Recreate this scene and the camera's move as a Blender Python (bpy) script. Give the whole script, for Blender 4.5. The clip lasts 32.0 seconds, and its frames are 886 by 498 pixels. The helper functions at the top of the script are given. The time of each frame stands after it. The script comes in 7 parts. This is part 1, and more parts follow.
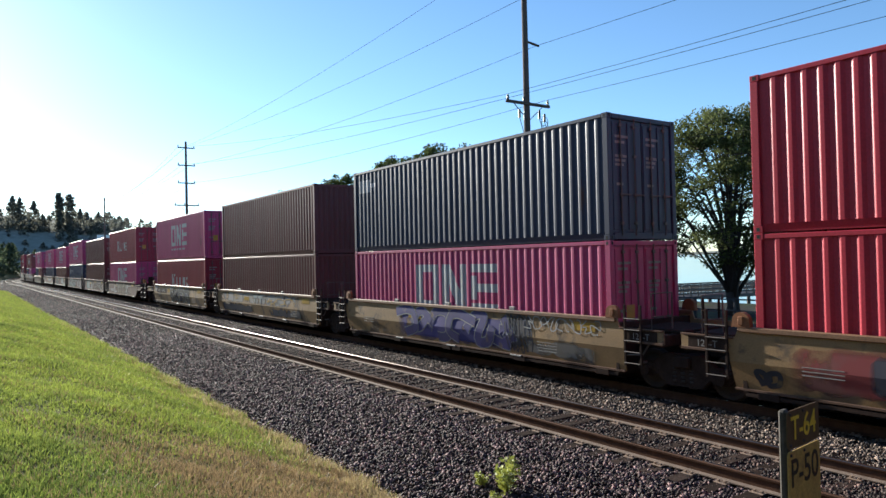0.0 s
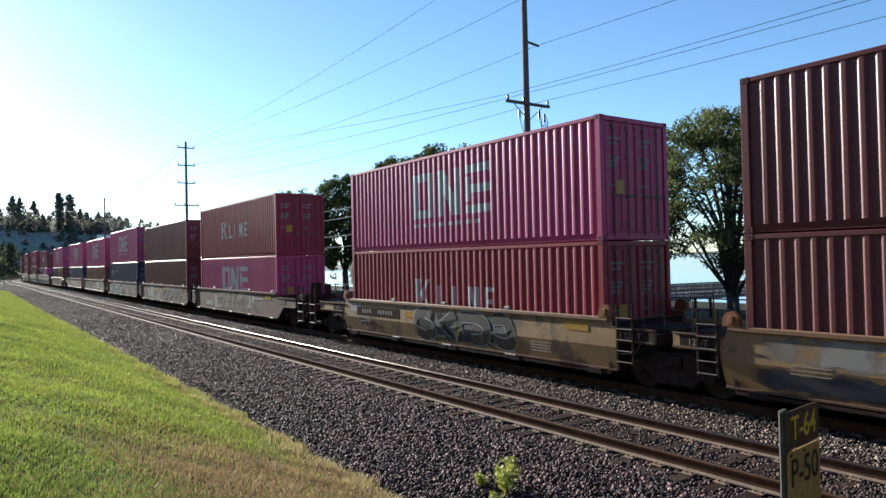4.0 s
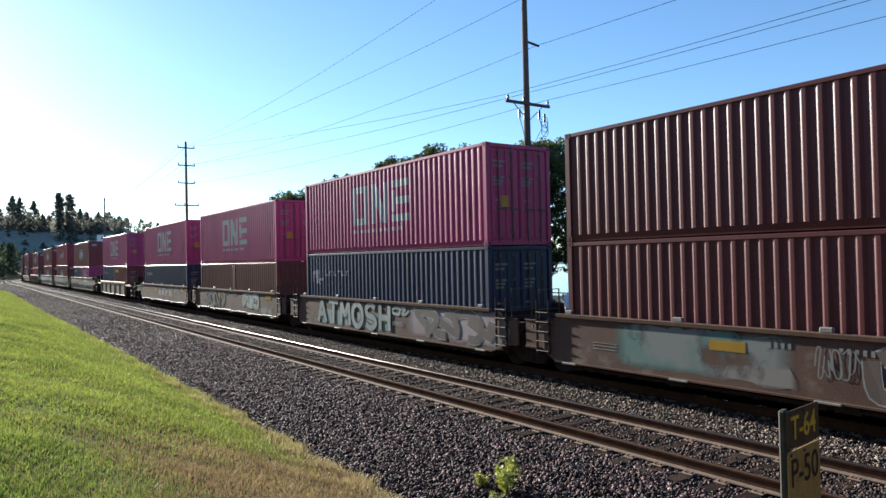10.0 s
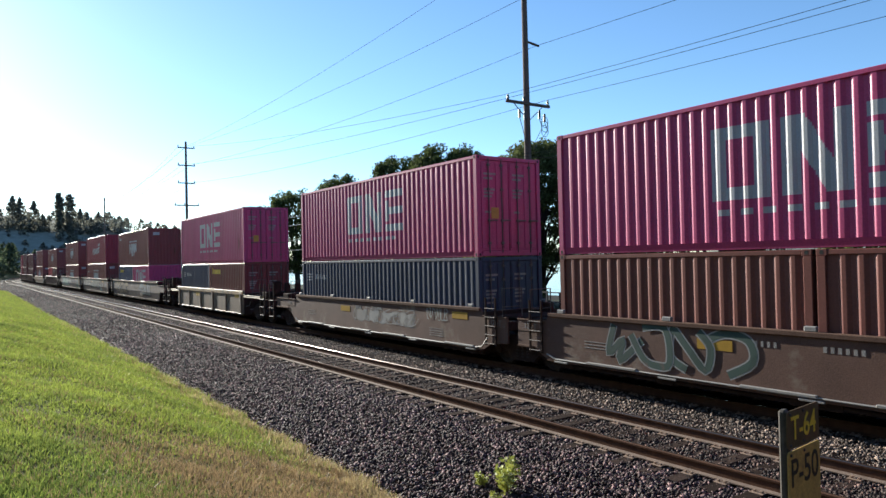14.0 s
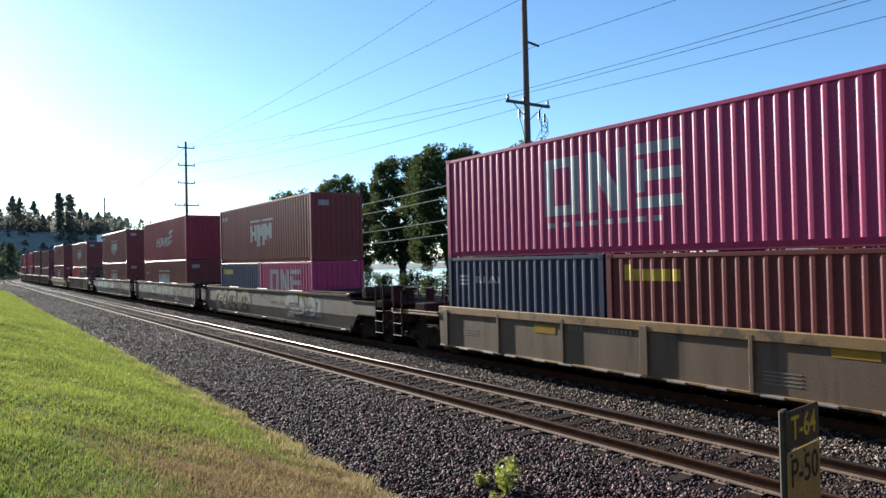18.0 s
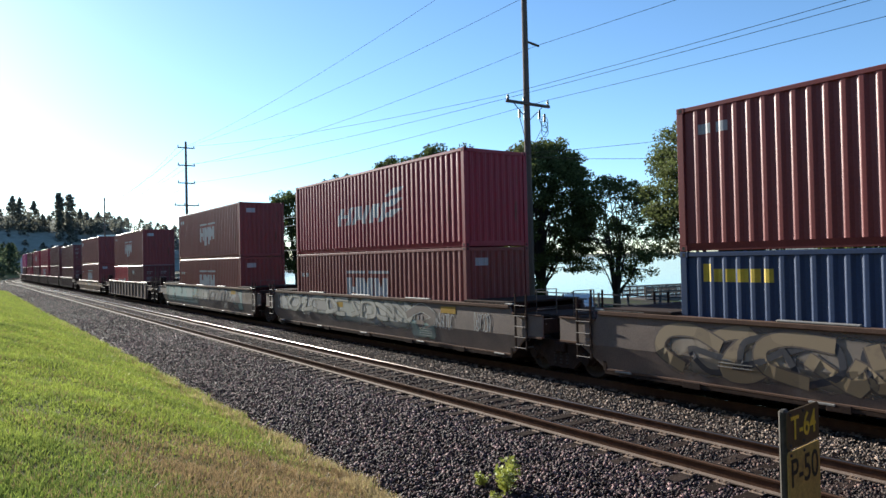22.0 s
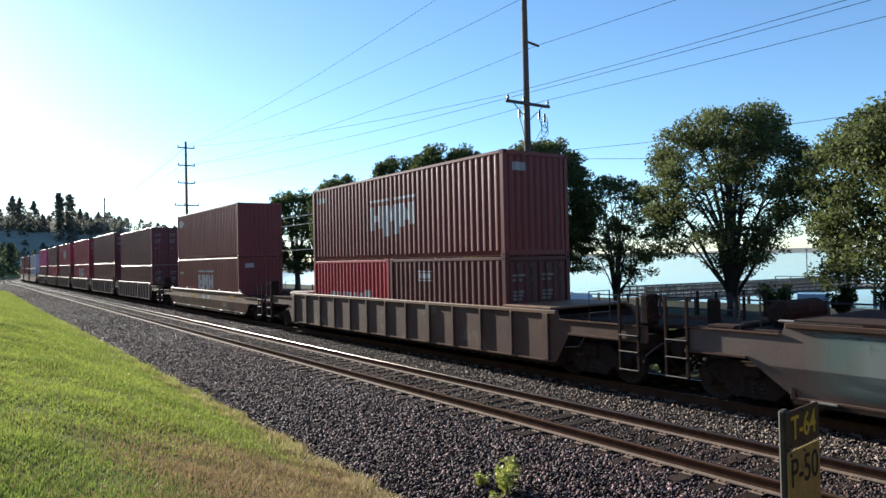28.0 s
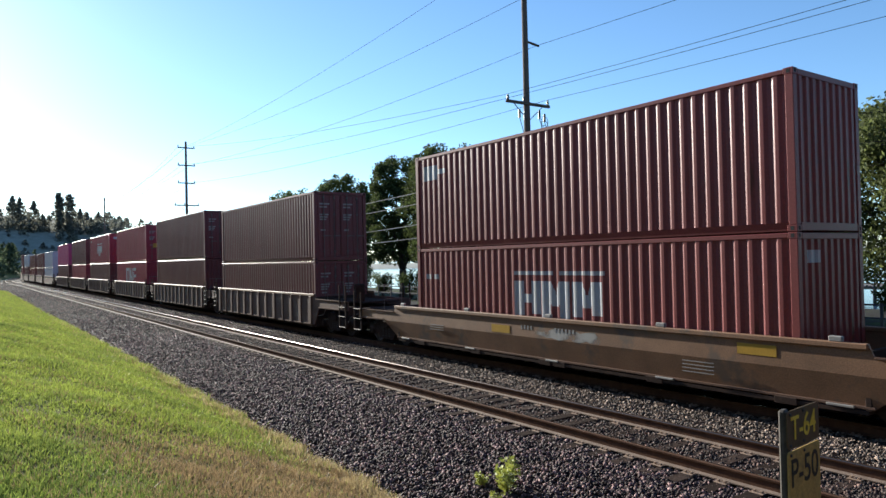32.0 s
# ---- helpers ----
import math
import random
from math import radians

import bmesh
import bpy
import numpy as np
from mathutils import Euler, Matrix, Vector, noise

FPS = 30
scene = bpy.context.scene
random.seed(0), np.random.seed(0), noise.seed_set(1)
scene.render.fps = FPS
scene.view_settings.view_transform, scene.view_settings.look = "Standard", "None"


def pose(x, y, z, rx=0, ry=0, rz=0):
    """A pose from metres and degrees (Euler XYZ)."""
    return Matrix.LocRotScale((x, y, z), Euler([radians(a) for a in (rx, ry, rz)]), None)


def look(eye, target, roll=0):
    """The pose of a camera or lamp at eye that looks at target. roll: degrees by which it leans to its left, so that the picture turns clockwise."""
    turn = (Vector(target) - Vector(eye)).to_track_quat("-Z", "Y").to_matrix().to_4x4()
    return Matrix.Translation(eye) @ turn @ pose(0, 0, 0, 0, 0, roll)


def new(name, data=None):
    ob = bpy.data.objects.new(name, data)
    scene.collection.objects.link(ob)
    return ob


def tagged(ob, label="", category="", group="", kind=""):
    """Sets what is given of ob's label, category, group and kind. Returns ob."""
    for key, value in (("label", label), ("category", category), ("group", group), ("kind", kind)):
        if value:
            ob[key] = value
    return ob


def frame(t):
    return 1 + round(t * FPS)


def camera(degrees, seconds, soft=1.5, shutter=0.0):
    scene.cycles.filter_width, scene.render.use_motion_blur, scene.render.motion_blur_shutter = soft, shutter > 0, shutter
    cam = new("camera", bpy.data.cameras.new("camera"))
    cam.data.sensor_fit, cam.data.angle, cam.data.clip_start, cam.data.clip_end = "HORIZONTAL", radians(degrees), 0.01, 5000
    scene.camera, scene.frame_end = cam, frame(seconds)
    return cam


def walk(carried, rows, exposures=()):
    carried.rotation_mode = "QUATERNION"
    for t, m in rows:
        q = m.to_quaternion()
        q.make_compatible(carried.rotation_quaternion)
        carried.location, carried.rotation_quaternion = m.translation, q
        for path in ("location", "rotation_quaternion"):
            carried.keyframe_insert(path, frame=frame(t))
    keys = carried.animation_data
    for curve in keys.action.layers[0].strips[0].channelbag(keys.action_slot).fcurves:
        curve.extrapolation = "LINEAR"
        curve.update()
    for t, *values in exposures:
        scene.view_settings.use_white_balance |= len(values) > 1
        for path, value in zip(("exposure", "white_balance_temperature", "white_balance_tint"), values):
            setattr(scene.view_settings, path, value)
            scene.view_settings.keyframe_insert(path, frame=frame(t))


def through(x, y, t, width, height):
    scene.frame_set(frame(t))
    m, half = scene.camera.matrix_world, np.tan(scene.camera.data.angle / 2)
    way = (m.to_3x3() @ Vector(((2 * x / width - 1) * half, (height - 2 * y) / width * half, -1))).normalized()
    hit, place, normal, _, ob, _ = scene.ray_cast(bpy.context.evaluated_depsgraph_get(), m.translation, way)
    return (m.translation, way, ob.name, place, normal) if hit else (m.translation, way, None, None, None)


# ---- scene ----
# World: the railway runs along +Y (away from the camera), +X points from the camera over the tracks to the water,
# z = 0 is the top of the rails.
EYE = (0.0, 0.0, 2.93)
YAW, PITCH, ROLL = radians(35.141), radians(0.842), -1.291
cam = camera(65.715, 32.0, soft=1.5, shutter=0.03)
AIM = Vector((math.sin(YAW) * math.cos(PITCH), math.cos(YAW) * math.cos(PITCH), math.sin(PITCH)))
VIEW = look(EYE, Vector(EYE) + AIM, ROLL)
walk(cam, [(0.0, VIEW), (32.0, VIEW)], exposures=[(0.0, 0.02, 5980, 5), (32.0, 0.02, 5980, 5)])

# ---- daylight: low sun straight down the track ----
SUN_EL, SUN_AZ = radians(16.5), radians(-5.0)
world = bpy.data.worlds.new("evening_sky")
scene.world = world
world.use_nodes = True
wn = world.node_tree
sky = wn.nodes.new("ShaderNodeTexSky")
sky.sky_type = "NISHITA"
sky.sun_disc = False
sky.sun_elevation, sky.sun_rotation = SUN_EL, SUN_AZ
sky.altitude = 1200
sky.air_density, sky.dust_density, sky.ozone_density = 1.0, 0.35, 3.2
wn.nodes["Background"].inputs["Strength"].default_value = 0.212
wn.links.new(sky.outputs["Color"], wn.nodes["Background"].inputs["Color"])
sun_dir = Vector((math.sin(SUN_AZ) * math.cos(SUN_EL), math.cos(SUN_AZ) * math.cos(SUN_EL), math.sin(SUN_EL)))
sun = new("sun", bpy.data.lights.new("sun", "SUN"))
sun.data.energy, sun.data.angle, sun.data.color = 10.8, radians(0.55), (1.0, 0.9, 0.76)
sun.matrix_world = look(sun_dir * 400, (0, 0, 0))


# ---- materials ----
def mat(name, color, rough=0.6, metal=0.0, vary=0.25, scale=3.0, fine=40.0, bump=0.15, spec=0.5, tint=None, tint_at=0.6,
        tint_scale=1.5, streak=False, random_by="", spread=(0.55, 1.45), skew=1.0, coat=0.0, through=0.0):
    """A painted, weathered or mineral surface: colour with two scales of variation, patches of a second colour, fine relief."""
    m = bpy.data.materials.new(name)
    m.use_nodes = True
    t = m.node_tree
    n, l = t.nodes, t.links
    b = n["Principled BSDF"]
    b.inputs["Roughness"].default_value, b.inputs["Metallic"].default_value = rough, metal
    b.inputs["Specular IOR Level"].default_value = spec
    b.inputs["Coat Weight"].default_value = coat
    tc = n.new("ShaderNodeTexCoord")
    mp = n.new("ShaderNodeMapping")
    l.new(tc.outputs["Object"], mp.inputs["Vector"])
    if streak:
        mp.inputs["Scale"].default_value = (1.0, 1.0, 0.12)
    big, small = n.new("ShaderNodeTexNoise"), n.new("ShaderNodeTexNoise")
    for tex, s, d in ((big, scale, 4.0), (small, fine, 5.0)):
        tex.inputs["Scale"].default_value, tex.inputs["Detail"].default_value = s, d
    l.new(mp.outputs["Vector"], big.inputs["Vector"])
    l.new(tc.outputs["Object"], small.inputs["Vector"])
    mul = n.new("ShaderNodeMath")
    mul.operation = "MULTIPLY_ADD"
    mul.inputs[1].default_value, mul.inputs[2].default_value = 0.5, 0.0
    l.new(small.outputs["Fac"], mul.inputs[0])
    add = n.new("ShaderNodeMath")
    add.operation = "MULTIPLY_ADD"
    add.inputs[1].default_value = 0.5
    l.new(big.outputs["Fac"], add.inputs[0])
    l.new(mul.outputs[0], add.inputs[2])
    ramp = n.new("ShaderNodeValToRGB")
    lo = [max(c * (1 - vary), 0) for c in color]
    hi = [min(c * (1 + vary), 1) for c in color]
    ramp.color_ramp.elements[0].position, ramp.color_ramp.elements[1].position = 0.3, 0.7
    ramp.color_ramp.elements[0].color, ramp.color_ramp.elements[1].color = (*lo, 1), (*hi, 1)
    l.new(add.outputs[0], ramp.inputs["Fac"])
    out = ramp.outputs["Color"]
    if tint:
        pat = n.new("ShaderNodeTexNoise")
        pat.inputs["Scale"].default_value, pat.inputs["Detail"].default_value, pat.inputs["Roughness"].default_value = tint_scale, 8.0, 0.65
        l.new(mp.outputs["Vector"], pat.inputs["Vector"])
        edge = n.new("ShaderNodeMapRange")
        edge.inputs["From Min"].default_value, edge.inputs["From Max"].default_value = tint_at, tint_at + 0.09
        l.new(pat.outputs["Fac"], edge.inputs["Value"])
        mix = n.new("ShaderNodeMix")
        mix.data_type = "RGBA"
        mix.inputs["B"].default_value = (*tint, 1)
        l.new(edge.outputs["Result"], mix.inputs["Factor"])
        l.new(out, mix.inputs["A"])
        out = mix.outputs["Result"]
    if random_by:
        if random_by == "island":
            src = n.new("ShaderNodeNewGeometry").outputs["Random Per Island"]
        else:
            src = n.new("ShaderNodeObjectInfo").outputs["Random"]
        rr = n.new("ShaderNodeMapRange")
        rr.inputs["To Min"].default_value, rr.inputs["To Max"].default_value = spread
        pw = n.new("ShaderNodeMath")
        pw.operation = "POWER"
        pw.inputs[1].default_value = skew
        l.new(src, pw.inputs[0])
        l.new(pw.outputs[0], rr.inputs["Value"])
        vm = n.new("ShaderNodeMix")
        vm.data_type, vm.blend_type = "RGBA", "MULTIPLY"
        vm.inputs["Factor"].default_value = 1.0
        l.new(out, vm.inputs["A"])
        l.new(rr.outputs["Result"], vm.inputs["B"])
        out = vm.outputs["Result"]
    l.new(out, b.inputs["Base Color"])
    if bump:
        bp = n.new("ShaderNodeBump")
        bp.inputs["Strength"].default_value, bp.inputs["Distance"].default_value = bump, 0.02
        l.new(small.outputs["Fac"], bp.inputs["Height"])
        l.new(bp.outputs["Normal"], b.inputs["Normal"])
    if through:
        tr = n.new("ShaderNodeBsdfTranslucent")
        l.new(out, tr.inputs["Color"])
        mx = n.new("ShaderNodeMixShader")
        mx.inputs["Fac"].default_value = through
        l.new(b.outputs["BSDF"], mx.inputs[1])
        l.new(tr.outputs["BSDF"], mx.inputs[2])
        l.new(mx.outputs["Shader"], n["Material Output"].inputs["Surface"])
    return m


RUST = (0.10, 0.04, 0.02)


def paint(name, color, rust=0.63, vary=0.22):
    return mat(name, color, rough=0.42, spec=0.4, vary=vary, scale=1.2, fine=25, bump=0.05, tint=RUST, tint_at=rust, tint_scale=2.2, streak=True)


M = {
    "red": paint("bright_red_paint", (0.5, 0.035, 0.06)),
    "crimson": paint("faded_crimson_paint", (0.33, 0.036, 0.058)),
    "maroon": paint("maroon_paint", (0.145, 0.04, 0.042)),
    "brown": paint("red_brown_paint", (0.235, 0.056, 0.053)),
    "umber": paint("dark_umber_paint", (0.155, 0.044, 0.046)),
    "rustbrown": paint("orange_brown_paint", (0.205, 0.074, 0.058)),
    "pink": paint("magenta_paint", (0.5, 0.07, 0.185)),
    "russet": paint("dull_russet_paint", (0.185, 0.045, 0.046)),
    "navy": paint("navy_blue_paint", (0.037, 0.05, 0.105)),
    "slate": paint("dark_slate_paint", (0.046, 0.056, 0.1)),
    "teal": paint("deep_blue_paint", (0.035, 0.06, 0.135)),
    "grey": paint("pale_grey_paint", (0.45, 0.46, 0.5)),
    "white": mat("faded_white_lettering", (0.46, 0.46, 0.47), rough=0.5, vary=0.2, scale=2.5, tint=(0.35, 0.3, 0.3), tint_at=0.62, streak=True),
    "yellowmark": mat("yellow_lettering", (0.7, 0.5, 0.05), rough=0.5),
    "steel": mat("dull_grab_iron_steel", (0.15, 0.125, 0.11), rough=0.7, metal=0.2),
    "gap": mat("black_rubber", (0.02, 0.02, 0.02), rough=0.8),
    "car_yellow": mat("dirty_yellow_car_paint", (0.36, 0.22, 0.095), rough=0.6, vary=0.3, scale=1.5, tint=(0.15, 0.1, 0.06), tint_at=0.52, tint_scale=1.1),
    "car_brown": mat("dusty_brown_car_paint", (0.145, 0.08, 0.058), rough=0.65, spec=0.3, vary=0.35, scale=1.3, tint=(0.22, 0.16, 0.12), tint_at=0.58, tint_scale=1.0),
    "car_grey": mat("grimy_grey_brown_car_paint", (0.195, 0.142, 0.117), rough=0.58, spec=0.45, vary=0.35, scale=1.3, tint=(0.25, 0.2, 0.175), tint_at=0.6, tint_scale=1.0),
    "car_tan": mat("faded_tan_car_paint", (0.235, 0.12, 0.06), rough=0.6, vary=0.35, scale=1.3, tint=(0.14, 0.09, 0.06), tint_at=0.55, tint_scale=1.0),
    "black": mat("black_underframe_steel", (0.05, 0.034, 0.028), rough=0.95, spec=0.06, vary=0.4, scale=5, tint=(0.08, 0.05, 0.035), tint_at=0.6),
    "wheel": mat("grimy_wheel_steel", (0.055, 0.042, 0.036), rough=0.8, metal=0.2, vary=0.3),
    "reflect": mat("amber_reflector_sheet", (0.48, 0.28, 0.04), rough=0.35, vary=0.15),
    "plate": mat("pale_stencil_plate", (0.28, 0.26, 0.24), rough=0.6),
    "rail": mat("rusty_rail_side", (0.105, 0.055, 0.035), rough=0.85, spec=0.08, vary=0.35, scale=6, fine=60, bump=0.2),
    "railhead": mat("polished_rail_head", (0.2, 0.155, 0.13), rough=0.24, metal=0.9, vary=0.1, bump=0.02),
    "tie": mat("weathered_timber_tie", (0.052, 0.035, 0.028), rough=0.95, spec=0.05, vary=0.5, scale=5, fine=50, bump=0.5, random_by="object"),
    "tieplate": mat("rusty_tie_plate", (0.24, 0.16, 0.11), rough=0.8, vary=0.3),
    # skewed tones of the three stone kinds: the few near-white ones stand for sun glints
    "stone": mat("crushed_basalt", (0.088, 0.053, 0.05), rough=0.68, spec=0.3, vary=0.35, scale=20, fine=120, bump=0.3, random_by="island", spread=(0.36, 4.4), skew=3.4),
    "crib": mat("greasy_crib_stone", (0.08, 0.046, 0.036), rough=0.75, vary=0.35, scale=20, fine=120, bump=0.3, random_by="island", spread=(0.4, 3.2), skew=4.0),
    "pale_stone": mat("clean_crushed_stone", (0.165, 0.12, 0.092), rough=0.75, vary=0.35, scale=20, fine=120, bump=0.3, random_by="island", spread=(0.42, 3.2), skew=3.0),
    "lip": mat("worn_brown_flange", (0.14, 0.085, 0.062), rough=0.85, spec=0.1, vary=0.35, scale=2.0),
    # dust on the foot, with the light it catches put into the colour
    "railfoot": mat("dusty_sunlit_rail_foot", (0.2, 0.14, 0.105), rough=0.85, vary=0.35, scale=6, fine=60, bump=0.2),
    "rustguide": mat("orange_rusted_casting", (0.26, 0.1, 0.035), rough=0.8, vary=0.4, scale=8, tint=(0.1, 0.05, 0.03), tint_at=0.55),
    "car_olive": mat("dusty_olive_brown_car_paint", (0.19, 0.13, 0.085), rough=0.6, vary=0.35, scale=1.3, tint=(0.1, 0.07, 0.05), tint_at=0.55, tint_scale=1.2, streak=True),
    # pale colour stands for the sun's glints along the low cables
    "cable": mat("glint_pale_cable_sheath", (0.3, 0.29, 0.27), rough=0.4, vary=0.2),
}


def gravel_mat(name, tones, size):
    """A bed of crushed stone: cells of several tones with their own tilt, about the given size across."""
    m = bpy.data.materials.new(name)
    m.use_nodes = True
    n, l = m.node_tree.nodes, m.node_tree.links
    b = n["Principled BSDF"]
    b.inputs["Roughness"].default_value, b.inputs["Specular IOR Level"].default_value = 0.92, 0.06
    tc = n.new("ShaderNodeTexCoord")
    cell = n.new("ShaderNodeTexVoronoi")
    cell.inputs["Scale"].default_value = 1.0 / size
    l.new(tc.outputs["Object"], cell.inputs["Vector"])
    sep = n.new("ShaderNodeSeparateColor")
    l.new(cell.outputs["Color"], sep.inputs["Color"])
    ramp = n.new("ShaderNodeValToRGB")
    while len(ramp.color_ramp.elements) < len(tones):
        ramp.color_ramp.elements.new(0.5)
    for i, (at, tone) in enumerate(tones):
        ramp.color_ramp.elements[i].position, ramp.color_ramp.elements[i].color = at, (*tone, 1)
    l.new(sep.outputs[0], ramp.inputs["Fac"])
    l.new(ramp.outputs["Color"], b.inputs["Base Color"])
    mix = n.new("ShaderNodeMath")
    mix.operation = "MULTIPLY_ADD"
    mix.inputs[1].default_value = -1.0
    l.new(cell.outputs["Distance"], mix.inputs[0])
    l.new(sep.outputs[1], mix.inputs[2])
    bp = n.new("ShaderNodeBump")
    bp.inputs["Strength"].default_value, bp.inputs["Distance"].default_value = 1.0, size * 0.8
    l.new(mix.outputs[0], bp.inputs["Height"])
    l.new(bp.outputs["Normal"], b.inputs["Normal"])
    return m


M["bed"] = gravel_mat("gravel_bed", [(0.0, (0.01, 0.007, 0.006)), (0.6, (0.045, 0.03, 0.026)), (0.88, (0.095, 0.066, 0.057)), (1.0, (0.2, 0.165, 0.15))], 0.055)


def spray_mat(name, tones, edge, ground, scale=1.5, width=0.05, share=0.5):
    """Layered spray paint: rounded cells in a few tones with drawn outlines, thin enough to let the ground show here and there."""
    m = bpy.data.materials.new(name)
    m.use_nodes = True
    n, l = m.node_tree.nodes, m.node_tree.links
    b = n["Principled BSDF"]
    b.inputs["Roughness"].default_value = 0.55
    tc, mp = n.new("ShaderNodeTexCoord"), n.new("ShaderNodeMapping")
    mp.inputs["Scale"].default_value = (0.0, 1.0, 0.5)
    l.new(tc.outputs["Object"], mp.inputs["Vector"])
    nz = n.new("ShaderNodeTexNoise")
    nz.inputs["Scale"].default_value, nz.inputs["Detail"].default_value = 1.7, 1.0
    l.new(mp.outputs["Vector"], nz.inputs["Vector"])
    sc, ad = n.new("ShaderNodeVectorMath"), n.new("ShaderNodeVectorMath")
    sc.operation, ad.operation = "SCALE", "ADD"
    sc.inputs["Scale"].default_value = 0.75
    l.new(nz.outputs["Color"], sc.inputs[0])
    l.new(mp.outputs["Vector"], ad.inputs[0])
    l.new(sc.outputs[0], ad.inputs[1])
    cell, rim = n.new("ShaderNodeTexVoronoi"), n.new("ShaderNodeTexVoronoi")
    rim.feature = "DISTANCE_TO_EDGE"
    for v in (cell, rim):
        v.inputs["Scale"].default_value = scale
        l.new(ad.outputs[0], v.inputs["Vector"])
    sep = n.new("ShaderNodeSeparateColor")
    l.new(cell.outputs["Color"], sep.inputs["Color"])
    ramp = n.new("ShaderNodeValToRGB")
    ramp.color_ramp.interpolation = "CONSTANT"
    while len(ramp.color_ramp.elements) < len(tones):
        ramp.color_ramp.elements.new(0.5)
    for i, t in enumerate(tones):
        ramp.color_ramp.elements[i].position, ramp.color_ramp.elements[i].color = i / len(tones), (*t, 1)
    l.new(sep.outputs[0], ramp.inputs["Fac"])
    line_ = n.new("ShaderNodeMapRange")
    line_.inputs["From Min"].default_value, line_.inputs["From Max"].default_value = width, width * 1.5
    l.new(rim.outputs["Distance"], line_.inputs["Value"])
    mx = n.new("ShaderNodeMix")
    mx.data_type = "RGBA"
    mx.inputs["A"].default_value = (*edge, 1)
    l.new(line_.outputs["Result"], mx.inputs["Factor"])
    l.new(ramp.outputs["Color"], mx.inputs["B"])
    wear = n.new("ShaderNodeTexNoise")
    wear.inputs["Scale"].default_value, wear.inputs["Detail"].default_value = 2.5, 9.0
    l.new(tc.outputs["Object"], wear.inputs["Vector"])
    wr = n.new("ShaderNodeMapRange")
    wr.inputs["From Min"].default_value, wr.inputs["From Max"].default_value = share, share + 0.15
    l.new(wear.outputs["Fac"], wr.inputs["Value"])
    out = n.new("ShaderNodeMix")
    out.data_type = "RGBA"
    l.new(wr.outputs["Result"], out.inputs["Factor"])
    l.new(mx.outputs["Result"], out.inputs["A"])
    out.inputs["B"].default_value = (*ground, 1)
    l.new(out.outputs["Result"], b.inputs["Base Color"])
    return m


GROUND_B, GROUND_Y, GROUND_G = (0.18, 0.1, 0.077), (0.4, 0.26, 0.09), (0.17, 0.12, 0.1)
SPRAYS = {"white": (0.42, 0.41, 0.39), "silver": (0.33, 0.33, 0.32), "violet": (0.085, 0.075, 0.23), "black": (0.03, 0.028, 0.03), "olive": (0.2, 0.185, 0.14), "sage": (0.42, 0.39, 0.33),
          "mauve": (0.2, 0.135, 0.12), "grey": (0.15, 0.12, 0.105), "mint": (0.24, 0.31, 0.28), "tan": (0.36, 0.27, 0.17), "amber": (0.45, 0.27, 0.05), "slate": (0.055, 0.055, 0.07), "bottle": (0.045, 0.085, 0.07), "taupe": (0.17, 0.13, 0.11), "chalk": (0.43, 0.46, 0.43)}
GROUNDS = {"b": GROUND_B, "y": GROUND_Y, "g": GROUND_G}


def can(tone, ground):
    """Thin even spray paint over a car's own colour."""
    name = "%s_spray_%s" % (tone, ground)
    if name not in M:
        c = SPRAYS[tone]
        M[name] = spray_mat(name, [c, tuple(0.8 * k for k in c)], c, GROUNDS[ground], 1.0, 0.002, 0.62)
    return M[name]


